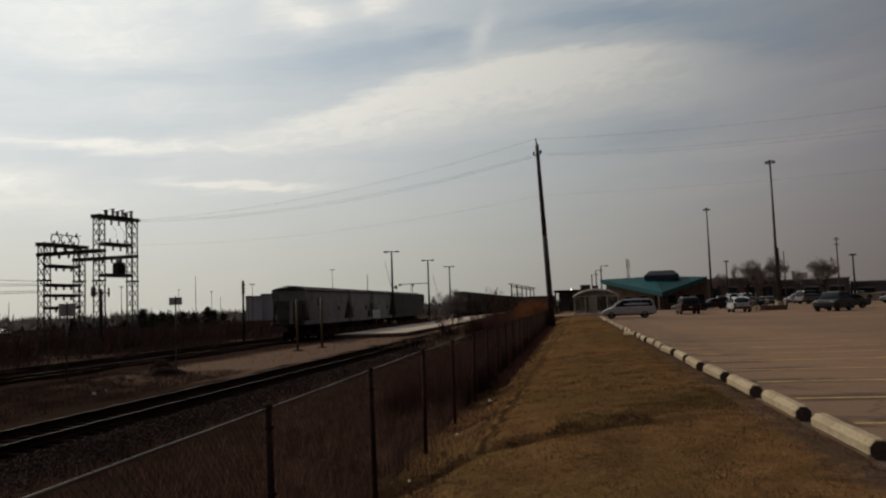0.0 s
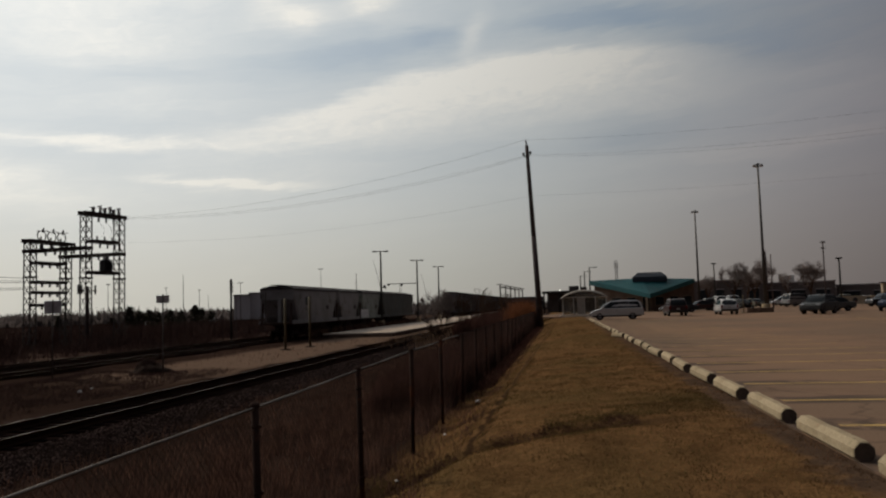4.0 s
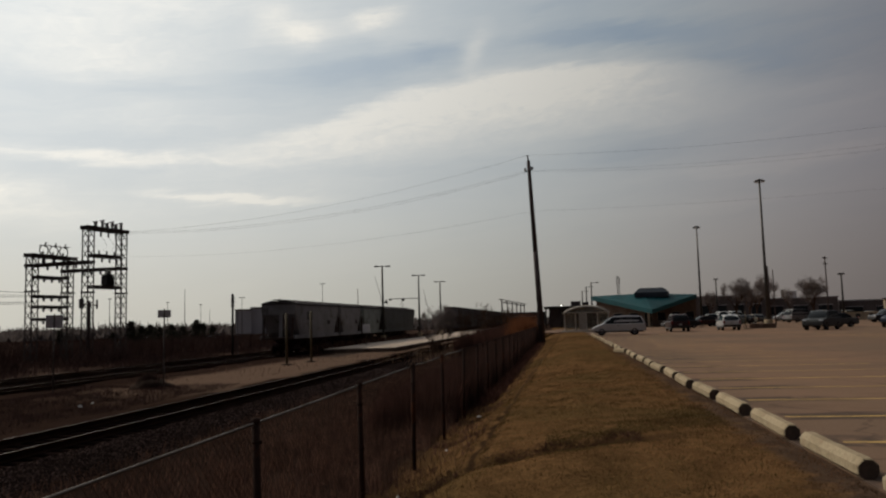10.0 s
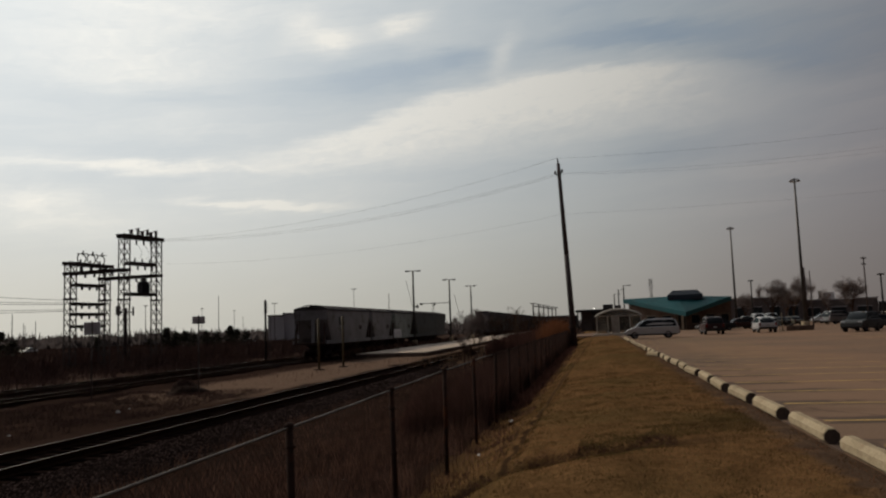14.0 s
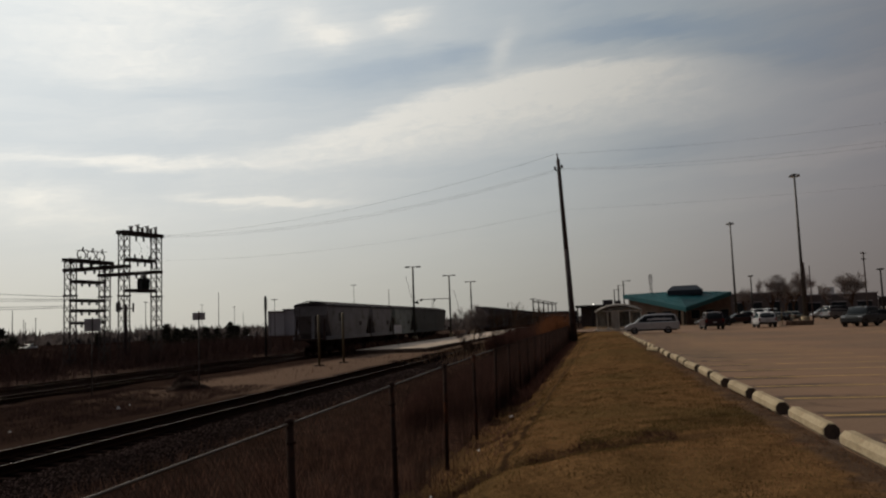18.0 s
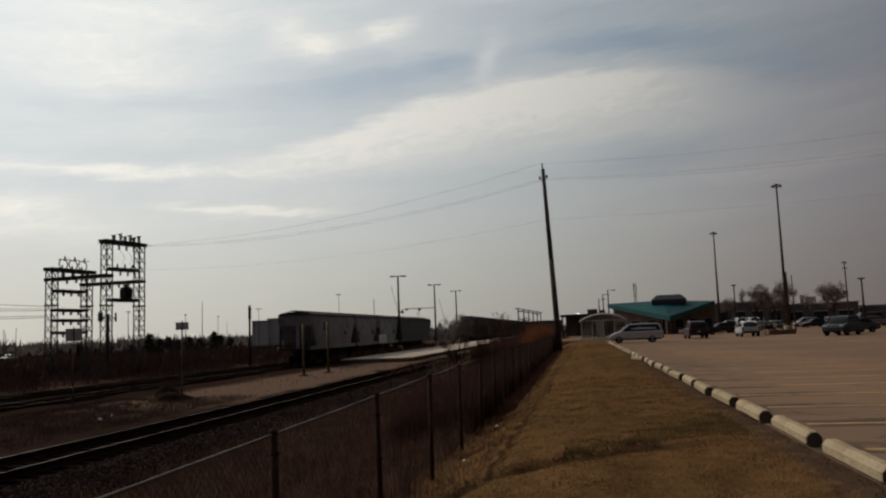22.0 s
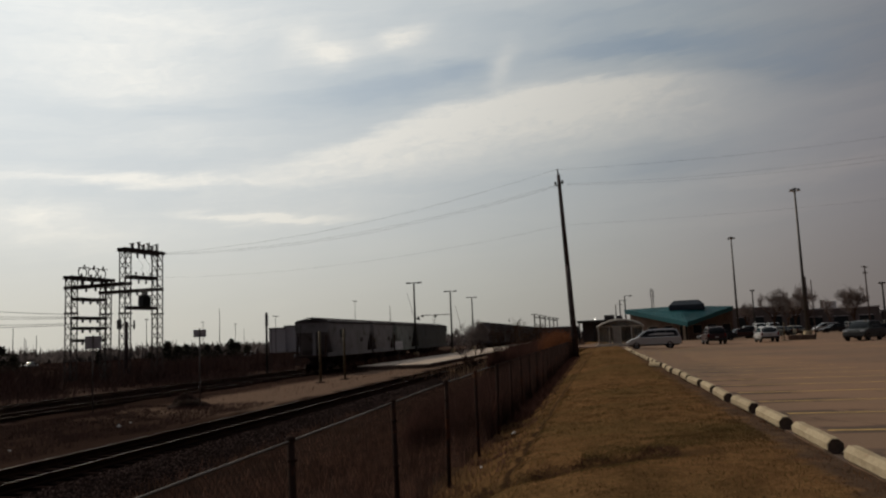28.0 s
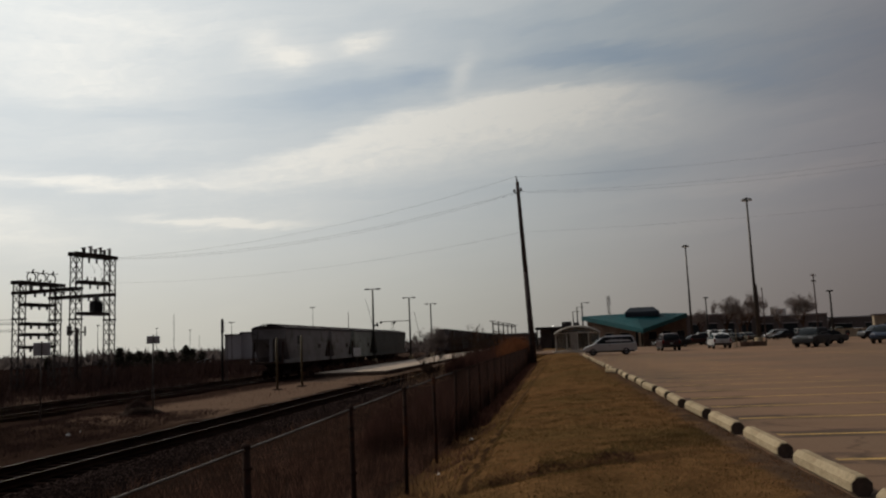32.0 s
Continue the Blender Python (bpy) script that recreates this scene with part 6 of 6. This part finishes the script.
def block(name, az0, az1, r, z, depth, mat, label, category, bays=0, parapet=True):
    """A far building whose front spans two bearings."""
    a, b = Vector((*at(az0, r), 0)), Vector((*at(az1, r), 0))
    way, mid, w = b - a, (a + b) / 2, (b - a).length
    turn = math.degrees(math.atan2(way.y, way.x))
    root = thing(name, pose(mid.x, mid.y, -0.2, 0, 0, turn), label, category)
    part("wall", Solid().box((0, depth / 2, z / 2), (w, depth, z)), mat, root)
    if parapet:
        part("roof_edge", Solid().box((0, depth / 2, z + 0.12), (w + 0.4, depth + 0.4, 0.3), bevel=0.03), M["far_wall"] if mat is not M["far_wall"] else M["sign_back"], root)
    for k in range(bays):
        x = -w / 2 + w * (k + 0.5) / bays
        win = part("window", Solid().box((x, -0.02, z * 0.45), (w / bays * 0.55, 0.08, z * 0.4)), M["glass"], root)
        part("lintel", Solid().box((x, -0.05, z * 0.66), (w / bays * 0.6, 0.1, 0.12)), M["sign_back"], win)
        part("window_sill", Solid().box((x, -0.05, z * 0.24), (w / bays * 0.6, 0.1, 0.12)), M["sign_back"], win)
    return root


def build_distance():
    block("warehouse", -23.64, -22.55, 215, 6.4, 40, M["shed"], "pale grey clad warehouse behind the train", "warehouse", 0)
    block("warehouse", -22.6, -18.5, 216, 6.9, 40, M["shed"], "tall pale grey clad warehouse behind the train", "warehouse", 0)
    block("low_building", 9.3, 13.76, 205, 6.2, 18, M["far_wall"], "long dull low building behind the parking lot", "building", 4)
    block("low_building", 13.7, 18.2, 208, 5.2, 18, M["far_wall"], "long dull low building with a pale roof edge", "building", 3)
    block("low_building", 18.25, 23.5, 215, 4.2, 18, M["far_wall"], "dull low building set behind the beige wall", "building", 3)
    block("storage_tank_house", 14.78, 14.98, 330, 10.7, 8, M["white"], "pale boxy building rising behind the low roofs", "building", 1, False)
    block("storage_tank_house", 15.15, 15.75, 332, 10.0, 8, M["shed"], "grey boxy building rising behind the low roofs", "building", 1, False)
    block("low_building", 22.2, 29.5, 175, 4.2, 18, M["far_wall"], "dark low building at the lot's far corner", "building", 6)
    block("low_building", -6.5, -1.2, 340, 4.8, 20, M["far_wall"], "dull far building beyond the platforms", "building", 8)
    # telecommunication mast
    x, y = at(4.03, 300)
    root = thing("telecom_mast", pose(x, y, 0), "far lattice telecommunication mast", "mast")
    part("lattice", lattice_leg(0, 0, 0, 17.0, 0.8, 40), M["steel"], root)
    for z in (14.2, 15.6):
        for e in (-1, 1):
            part("antenna", Solid().box((e * 0.5, 0, z + 0.1 - e * 0.1), (0.3, 0.5, 1.2), bevel=0.05), M["sign_back"], root)
    # far light masts and poles over the yard
    for az, el, r, top in ((-27.07, 2.79, 190, 0), (-26.0, 1.7, 240, 1), (-23.2, 2.15, 215, 2), (-17.5, 3.03, 230, 2), (-14.95, 2.6, 150, 0), (-39.94, 1.8, 160, 0), (-39.2, 1.05, 200, 0),
                           (-38.6, 1.3, 190, 0), (-31.9, 2.2, 180, 1), (-28.2, 1.9, 230, 1), (-25.4, 1.3, 260, 0), (-39.3, 1.2, 230, 0)):
        x, y = at(az, r)
        h = 3.0 + r * math.tan(radians(el))
        root = thing("yard_mast", pose(x, y, -1.4), "slim far light mast over the rail yard", "lamp mast", group="far yard masts")
        part("mast", Solid().rod((0, 0, 0), (0, 0, h), 0.1, 0.06, n=8), M["mast"], root)
        if top:
            part("head", Solid().box((0, 0, h - 0.1), (0.8 * top, 0.25, 0.18), pose(0, 0, 0, 0, 0, az * -1)), M["mast"], root)
    # signal gantry down the line
    x, y = at(-3.7, 190)
    root = thing("signal_gantry", pose(x, y, -0.9), "far row of dark posts with a signal gantry beam", "gantry")
    for k in range(6):
        p = part("post", Solid().rod((-2.3 + 0.5 * k, 12 * k, 0), (-2.3 + 0.5 * k, 12 * k, 7.6), 0.16, n=8), M["steel"], root)
        part("arm", Solid().box((-2.3 + 0.5 * k, 12 * k, 7.5), (1.4, 0.2, 0.2)), M["steel"], p)
    part("beam", Solid().bar((-2.3, 0, 6.9), (0.2, 60, 6.9), 0.25), M["steel"], root)
    # tower crane far off
    x, y = at(-11.73, 700)
    root = thing("tower_crane", pose(x, y, 0, 0, 0, 5), "far pale tower crane above the roofs", "crane")
    part("tower", lattice_leg(0, 0, 0, 24.0, 1.6, 12), M["mast"], root)
    part("jib", Solid().bar((-12, 0, 23.4), (15, 0, 23.4), 0.5, 0.6), M["mast"], root)
    part("cab", Solid().box((1.4, -0.6, 22.2), (1.8, 1.6, 2.0), bevel=0.1), M["mast"], root)
    part("counterweight", Solid().box((-10.5, 0, 22.8), (2.4, 1.2, 1.6), bevel=0.1), M["mast"], root)
    for az, h, lean in ((-12.8, 35, 8), (-9.6, 25, 5)):
        x, y = at(az, 520)
        root = thing("mobile_crane", pose(x, y, -1.5), "far crane boom leaning over the roofs", "crane", group="far crane booms")
        part("boom", Solid().bar((0, 0, 2), (-lean, 0, h), 0.2, 0.2), M["mast"], root)
        part("carrier", Solid().box((0, 0, 1.3), (6, 2.6, 2.4), bevel=0.2), M["mast"], root)
    # a parked car that catches the light beside the field road
    x, y = at(-39.0, 222)
    build_car("sedan", M["car_white"], pose(x, y, -1.37, 0, 0, 92), "white sedan beside the field road, glinting", "cars by the field")
    x, y = at(-25.3, 200)
    build_car("minivan", M["car_white"], pose(x, y, -1.35, 0, 0, 20), "white van parked before the far trees", "cars by the field")
    x, y = at(-30.0, 190)
    build_car("sedan", M["car_grey"], pose(x, y, -1.35, 0, 0, 20), "grey sedan parked before the far trees", "cars by the field")
    s = Solid().add([(-330, 190, -1.33), (-60, 250, -1.33), (-60, 257, -1.33), (-330, 199, -1.33)], [(0, 1, 2, 3)])
    single("field_road", s, M["asphalt"], "pale strip of road across the field", "road", kind="structure")


# ---- plants ----
def tufts(name, spots, lo, hi, width, lean, mat, seed, label, category="grass"):
    """Blades at the given places: each a narrow triangle, bent once, leaning its own way."""
    rng = np.random.default_rng(seed)
    p = np.asarray(spots, float)
    k = len(p)
    h = rng.uniform(lo, hi, k) * rng.uniform(0.7, 1.0, k)
    a, b = rng.uniform(0, 2 * math.pi, k), rng.uniform(0, 2 * math.pi, k)
    side = np.stack([np.cos(a), np.sin(a), np.zeros(k)], -1) * (width * rng.uniform(0.6, 1.3, k))[:, None] / 2
    bend = np.stack([np.cos(b), np.sin(b), np.zeros(k)], -1) * (h * lean * rng.uniform(0.1, 1.0, k))[:, None]
    up = np.stack([np.zeros(k), np.zeros(k), h], -1)
    base = p - np.array([0, 0, 0.02])
    v = np.stack([base - side, base + side, base + up * 0.55 + bend * 0.35 + side * 0.7, base + up * 0.55 + bend * 0.35 - side * 0.7, base + up * 0.97 + bend], 1)
    i = 5 * np.arange(k)[:, None]
    f = np.concatenate([i + np.array([0, 1, 2]), i + np.array([0, 2, 3]), i + np.array([3, 2, 4])])
    return tagged(new(name, cloud_mesh(name, v.reshape(-1, 3), f, mat)), label, category, kind="stuff")


def scatter(k, x0, x1, y0, y1, seed, power=1.0, clump=0.0, cell=1.0):
    """Places on the land, denser towards y0 with a higher power, gathered in clumps."""
    rng = np.random.default_rng(seed)
    out = []
    while len(out) < k:
        x, y = rng.uniform(x0, x1), y0 + (y1 - y0) * rng.random() ** power
        if clump and noise.noise((x / cell, y / cell, seed)) < clump * rng.uniform(-1, 1):
            continue
        if x > -2.3 and abs(y - 10.45 - 0.4 * x) < 0.3 * min(1.0, max(0.0, 0.8 - x)) and rng.random() < 0.9:
            continue
        if y > 9.8 and abs(x + 1.45 - 0.013 * y) < 0.07 and rng.random() < 0.85:
            continue
        out.append((x, y, land(x, y)))
    return out


def build_grass():
    tufts("lawn_grass", scatter(80000, -2.2, 2.35, 3.6, 26, 21, 1.6), 0.025, 0.065, 0.009, 1.1, M["lawn"], 31, "short dry green-brown lawn grass")
    tufts("lawn_grass", scatter(24000, -2.2, 2.5, 14, 72, 22, 1.2), 0.03, 0.07, 0.02, 1.1, M["lawn"], 32, "short dry green-brown lawn grass farther off")
    tufts("lawn_grass", scatter(14000, -2.2, 2.4, -4, 3.8, 54), 0.025, 0.065, 0.01, 1.1, M["lawn"], 55, "short dry green-brown lawn grass close by")
    tufts("lawn_tufts", scatter(16000, -2.2, 2.3, 3.6, 34, 58, 1.5, 0.25, 0.3), 0.035, 0.075, 0.011, 1.2, M["tuft"], 59, "coarser green tufts in the lawn")
    band = []
    rng = np.random.default_rng(70)
    while len(band) < 9000:
        x = rng.uniform(-0.3, 2.35)
        y = 11.0 + 0.95 * x + 0.75 * rng.normal()
        if y > 4 and noise.noise((x * 1.3, y * 1.1, 3.0)) > -0.25:
            band.append((x, y, land(x, y)))
    tufts("lawn_tufts", band, 0.03, 0.075, 0.011, 1.2, M["tuft_dark"], 71, "dark green damp patch of grass across the lawn")
    tufts("verge_litter", scatter(9000, 2.1, 2.72, 3, 40, 56, 1.5, 0.5, 0.4), 0.02, 0.06, 0.014, 1.4, M["verge"], 57, "dead leaves and straw along the wheel stops", "litter")
    tufts("bank_weeds", scatter(11000, -2.5, -1.4, 4, 72, 23, 1.6, 0.5), 0.05, 0.2, 0.012, 0.6, M["weed"], 33, "brown weeds along the foot of the fence")
    tufts("bank_weeds", scatter(9000, -2.45, -1.75, 20, 74, 78, 1.1, 0.3), 0.08, 0.34, 0.02, 0.6, M["weed_dark"], 79, "ragged dead weeds along the far foot of the fence")
    tufts("fence_weeds", scatter(19000, -6.5, -2.42, 4, 30, 24, 1.2, 0.3, 0.8), 0.15, 0.7, 0.014, 0.5, M["weed"], 34, "dead brown weeds standing behind the fence")
    tufts("fence_weeds", scatter(34000, -4.4, -2.40, 17, 95, 25, 1.25, 0.4), 0.7, 1.5, 0.03, 0.3, M["weed_dark"], 35, "dense tall dead weeds behind the fence")
    tufts("track_weeds", scatter(15000, -9.6, -5.5, 8, 60, 26, 1.3, 0.6), 0.1, 0.4, 0.014, 0.6, M["weed"], 36, "low dead weeds between fence and track")
    tufts("track_weeds", scatter(22000, -22.0, -14.6, 10, 34, 27, 0.8, 0.6), 0.06, 0.24, 0.016, 0.7, M["field_weed"], 37, "low dead weeds between the tracks")
    tufts("track_weeds", scatter(700, -22.0, -14.6, 36, 72, 28, 1.0, 0.9), 0.08, 0.3, 0.03, 0.7, M["weed"], 38, "sparse weeds on the dirt strip")
    tufts("track_weeds", scatter(9000, -23.0, -22.2, 69, 122, 76, 0.9, 0.1), 0.8, 1.3, 0.035, 0.4, M["weed"], 77, "dead weeds between train and platform")
    tufts("field_weeds", scatter(34000, -66, -32, 22, 130, 29, 0.9, 0.3, 4.0), 0.25, 0.85, 0.06, 0.35, M["field_weed"], 39, "rough dead weeds in the field beyond the tracks")
    tufts("field_weeds", scatter(26000, -190, -50, 60, 260, 30, 1.0, 0.3, 8.0), 0.3, 0.75, 0.22, 0.35, M["field_weed"], 40, "far rough weeds in the field")
    tufts("line_side_brush", scatter(24000, -9.2, -4.4, 66, 120, 44, 1.2, 0.3), 1.1, 2.4, 0.045, 0.35, M["weed_dark"], 45, "dark dead brush between fence and track")
    tufts("line_side_brush", scatter(9000, -9.4, -6.0, 82, 118, 52, 1.0, 0.3), 1.5, 2.7, 0.04, 0.4, M["weed_dark"], 53, "tall dark dead brush hiding the platform's foot")
    rim = []
    rng = np.random.default_rng(50)
    while len(rim) < 3600:
        x = rng.uniform(-2.3, 1.0)
        y = 10.45 + 0.4 * x + 0.26 + 0.16 * rng.normal() + 0.35 * noise.noise((x * 2.1, 0.0, 9.0))
        rim.append((x, y, land(x, y)))
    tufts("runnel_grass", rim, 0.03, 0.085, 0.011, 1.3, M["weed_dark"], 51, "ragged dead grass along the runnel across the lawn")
    rng = np.random.default_rng(46)
    heap = [(-18.9 + a, 33.7 + b, -0.85 + 0.3 * math.exp(-(a * a + b * b))) for a, b in rng.normal(0, 0.5, (200, 2))]
    tufts("heap_brush", heap, 0.12, 0.4, 0.02, 0.7, M["field_weed"], 47, "dead brush on the heap of earth", "brush")
    rng = np.random.default_rng(41)
    spots = []
    for _ in range(5200):
        x, y = rng.normal(-3.5, 0.6), rng.normal(70.0, 1.6)
        if x < -2.55:
            spots.append((x, y, land(x, y)))
    tufts("rust_brown_bush", spots, 1.7, 3.4, 0.045, 0.35, M["reed"], 42, "dense rust-brown dry brush behind the fence", "bush")
    spots = [(rng.uniform(-13.5, -8.5), y, land(-9, y)) for y in rng.uniform(50, 92, 1500)]
    tufts("pale_reeds", spots, 0.4, 1.1, 0.03, 0.8, M["straw"], 43, "pale broken reeds beside the track", "reeds")


def bare_tree(m, height, spread, seed, label, name="tree", trunk_r=0.16, depth=5, group="bare trees", twigs=3, fine_r=0.016, crown=None, twig="twig"):
    """A leafless tree: tapered trunk and limbs, and a haze of fine twigs."""
    rng = random.Random(seed)
    root = thing(name, m, label, "tree" if name == "tree" else "shrub", group=group)
    wood, fine = Solid(), Solid()

    def grow(p, way, length, r, level):
        q = p + way * length
        if crown and level:
            # keep to a rounded crown: middle height, half-width, half-height
            for _ in range(4):
                d = math.hypot(q.x, q.y) / crown[1], (q.z - crown[0]) / crown[2]
                if math.hypot(*d) > rng.uniform(0.85, 1.1):
                    length *= 0.6
                    q = p + way * length
            if q.z < crown[0] - crown[2]:
                return
        (wood if level < 3 else fine).rod(p, q, r, r * 0.68, n=7 if level < 2 else 3, caps=False, smooth=level < 3)
        if level >= depth:
            return
        for _ in range(twigs if level > 0 else twigs + 2):
            turn = Vector((rng.gauss(0, 1), rng.gauss(0, 1), rng.gauss(0.3, 0.5))).normalized()
            w = (way * rng.uniform(0.5, 1.0) + turn * spread * rng.uniform(0.5, 1.0)).normalized()
            start = p.lerp(q, rng.uniform(0.55, 1.0))
            grow(start, w, length * rng.uniform(0.58, 0.82), max(r * 0.58, fine_r), level + 1)

    grow(Vector((0, 0, -0.1)), Vector((rng.uniform(-0.06, 0.06), rng.uniform(-0.06, 0.06), 1)).normalized(), height * 0.33, trunk_r, 0)
    part("trunk", wood, M["bark"], root)
    tagged(part("twig_haze", fine, M[twig], root), kind="stuff")
    return root


def evergreen(m, h, w, seed, label, group="dark evergreens"):
    """A ragged dark conifer or juniper: trunk and many small drooping sprays."""
    rng = np.random.default_rng(seed)
    root = thing("evergreen", m, label, "tree", group=group)
    part("trunk", Solid().rod((0, 0, -0.1), (0, 0, h * 0.8), 0.1 * h / 4, 0.02, n=6), M["bark"], root)
    k = 420
    t = rng.random(k) ** 0.8
    rad = w * (1 - t) ** 0.7 * rng.uniform(0.35, 1.0, k) * (1 + 0.35 * np.sin(t * 19 + seed))
    a = rng.uniform(0, 6.28, k)
    c = np.stack([rad * np.cos(a), rad * np.sin(a), 0.15 + t * h * 0.97], -1)
    d = rng.normal(0, 1, (k, 3, 3)) * np.array([0.2, 0.2, 0.14]) * h / 3.2
    v = (c[:, None] + d).reshape(-1, 3)
    me = cloud_mesh("crown", v, np.arange(3 * k).reshape(-1, 3), M["evergreen"])
    part("crown", me, None, root)
    return root


def thicket(name, spots, mat, seed, label):
    """Low leafless scrub: bunches of thin stems, as one mass."""
    rng = np.random.default_rng(seed)
    p = np.asarray(spots, float)
    k = len(p)
    n = 16
    base = np.repeat(p[:, None], n, 1) + rng.normal(0, 0.35, (k, n, 3)) * np.array([1, 1, 0])
    h = rng.uniform(0.8, 2.6, (k, 1)) * rng.uniform(0.6, 1.0, (k, n))
    tip = base + np.stack([rng.normal(0, 0.45, (k, n)), rng.normal(0, 0.45, (k, n)), h], -1)
    a = rng.uniform(0, 6.28, (k, n))
    w = np.stack([np.cos(a), np.sin(a), 0 * a], -1) * 0.05
    v = np.stack([base - w, base + w, tip], 2).reshape(-1, 3)
    return tagged(new(name, cloud_mesh(name, v, np.arange(len(v)).reshape(-1, 3), mat)), label, "scrub", kind="stuff")


def build_trees():
    for az, r, h, s, seed, w in ((11.95, 130, 7.6, 0.8, 1, 0.3), (16.7, 130, 7.3, 0.9, 2, 0.34), (13.25, 150, 8.4, 0.7, 3, 0.26), (14.0, 160, 10.0, 0.7, 4, 0.24), (12.75, 165, 7.6, 0.8, 5, 0.24), (10.2, 170, 6.5, 0.8, 6, 0.3), (15.3, 190, 8.0, 0.8, 7, 0.2)):
        x, y = at(az, r)
        bare_tree(pose(x, y, 0), h * 1.12, s, seed, "leafless rounded tree behind the parked cars", depth=6, twigs=4, fine_r=0.011 if seed < 4 else 0.008, crown=(h * 0.72, h * w * 1.1, h * 0.38))
    for k, (x, y, h) in enumerate(((-9.6, 60.0, 1.6), (-10.1, 62.5, 1.9), (-9.0, 69.0, 4.3), (-7.6, 74.0, 5.0), (-9.2, 80.0, 5.2), (-7.2, 86.0, 5.0), (-6.8, 92.0, 5.0))):
        bare_tree(pose(x, y, land(x, y)), h, 0.55, 20 + k, "thin leafless sapling beside the track", "sapling", 0.06, 5, "trackside saplings", 3, 0.008, twig="bark")
    for k, (x, y, h) in enumerate(((-10.35, 61.5, 4.7), (-10.0, 65.0, 4.9), (-10.2, 68.5, 4.9))):
        bare_tree(pose(x, y, land(x, y)), h, 0.8, 50 + k, "dense leafless grey shrub between fence and track", "shrub", 0.035, 6, "trackside shrubs", 4, 0.006, crown=(h * 0.62, h * 0.22, h * 0.36))
    for k, (az, r, h, w) in enumerate(((-30.55, 150, 4.9, 1.6), (-29.9, 152, 4.0, 2.0), (-29.3, 156, 4.2, 2.4), (-28.7, 150, 3.6, 2.2), (-27.9, 160, 4.2, 2.6), (-27.2, 158, 3.8, 2.2), (-26.3, 150, 4.8, 1.9), (-25.9, 154, 4.2, 2.0),
                                       (-25.2, 160, 3.6, 2.2), (-31.6, 120, 3.0, 1.0), (-40.6, 120, 4.6, 3.4), (-41.8, 118, 5.0, 3.6), (-39.9, 135, 3.4, 2.2), (-34.9, 110, 3.4, 0.8))):
        x, y = at(az, r)
        evergreen(pose(x, y, -1.4), h * 0.92, w, 60 + k, "dark ragged evergreen at the edge of the field")
    rng = np.random.default_rng(5)
    spots = [(x, y, land(x, y)) for x, y in zip(rng.uniform(-62, -38, 1500), rng.uniform(48, 130, 1500)) if noise.noise((x * 0.1, y * 0.1, 0)) > -0.15]
    thicket("field_scrub", spots, M["scrub"], 6, "dark leafless scrub in the field beyond the tracks")
    far = []
    for _ in range(5200):
        az = rng.uniform(-44, 30)
        if 1.5 < az < 9.5:
            continue
        r = rng.uniform(420, 640) if az > -8 else rng.uniform(300, 520)
        x, y = at(az, r)
        far.append((x, y, -1.4 if az < 0 else -0.1))
    p = np.asarray(far)
    k = len(p)
    h = rng.uniform(3.0, 6.5, k) * (0.75 + 0.5 * np.sin(p[:, 0] * 0.05) ** 2) * np.where(p[:, 0] < -120, 0.9, 1.0)
    t = 10
    base = np.repeat(p[:, None], t, 1) + rng.normal(0, 2.2, (k, t, 3)) * np.array([1, 1, 0])
    tip = base + np.stack([rng.normal(0, 1.3, (k, t)), rng.normal(0, 1.3, (k, t)), h[:, None] * rng.uniform(0.5, 1.0, (k, t))], -1)
    a = rng.uniform(0, 6.28, (k, t))
    w = np.stack([np.cos(a), np.sin(a), 0 * a], -1) * 0.95
    v = np.stack([base - w, base + w, tip], 2).reshape(-1, 3)
    tagged(new("far_woods", cloud_mesh("far_woods", v, np.arange(len(v)).reshape(-1, 3), M["far_wood"])), "far line of dark leafless woods", "woods", kind="stuff")


build_ground()
build_lot()
build_railway()
build_platform()
build_train()
build_fence()
build_wheel_stops()
build_markings()
build_towers()
build_pole_line()
build_trackside()
leaving_van = build_cars()
build_station()
build_shelter()
build_lot_furniture()
build_distance()
build_trees()
build_grass()


def motions():
    """The silver minivan in the far aisle pulls away to the east; all else stands still."""
    start = 15.9
    rows = []
    for t, d, way in ((0, 0, 27), (18.3, 0, 27), (18.8, 0.06, 27), (19.3, 0.16, 27), (19.8, 0.34, 27), (20.3, 0.62, 26), (20.8, 1.1, 21), (21.3, 1.8, 12), (21.8, 2.7, 4), (22.4, 4.2, -2),
                      (22.8, 5.7, -6), (23.2, 7.4, -8), (24.0, 11.0, -12), (25.0, 15.5, -17), (27.0, 25.0, -26), (29.0, 36.0, -37), (32.0, 38.0, -39)):
        x, y = at(start + d, 138.0)
        rows.append((t, pose(x, y, 0.0, 0, 0, 180 + way)))
    walk(leaving_van, rows)


motions()
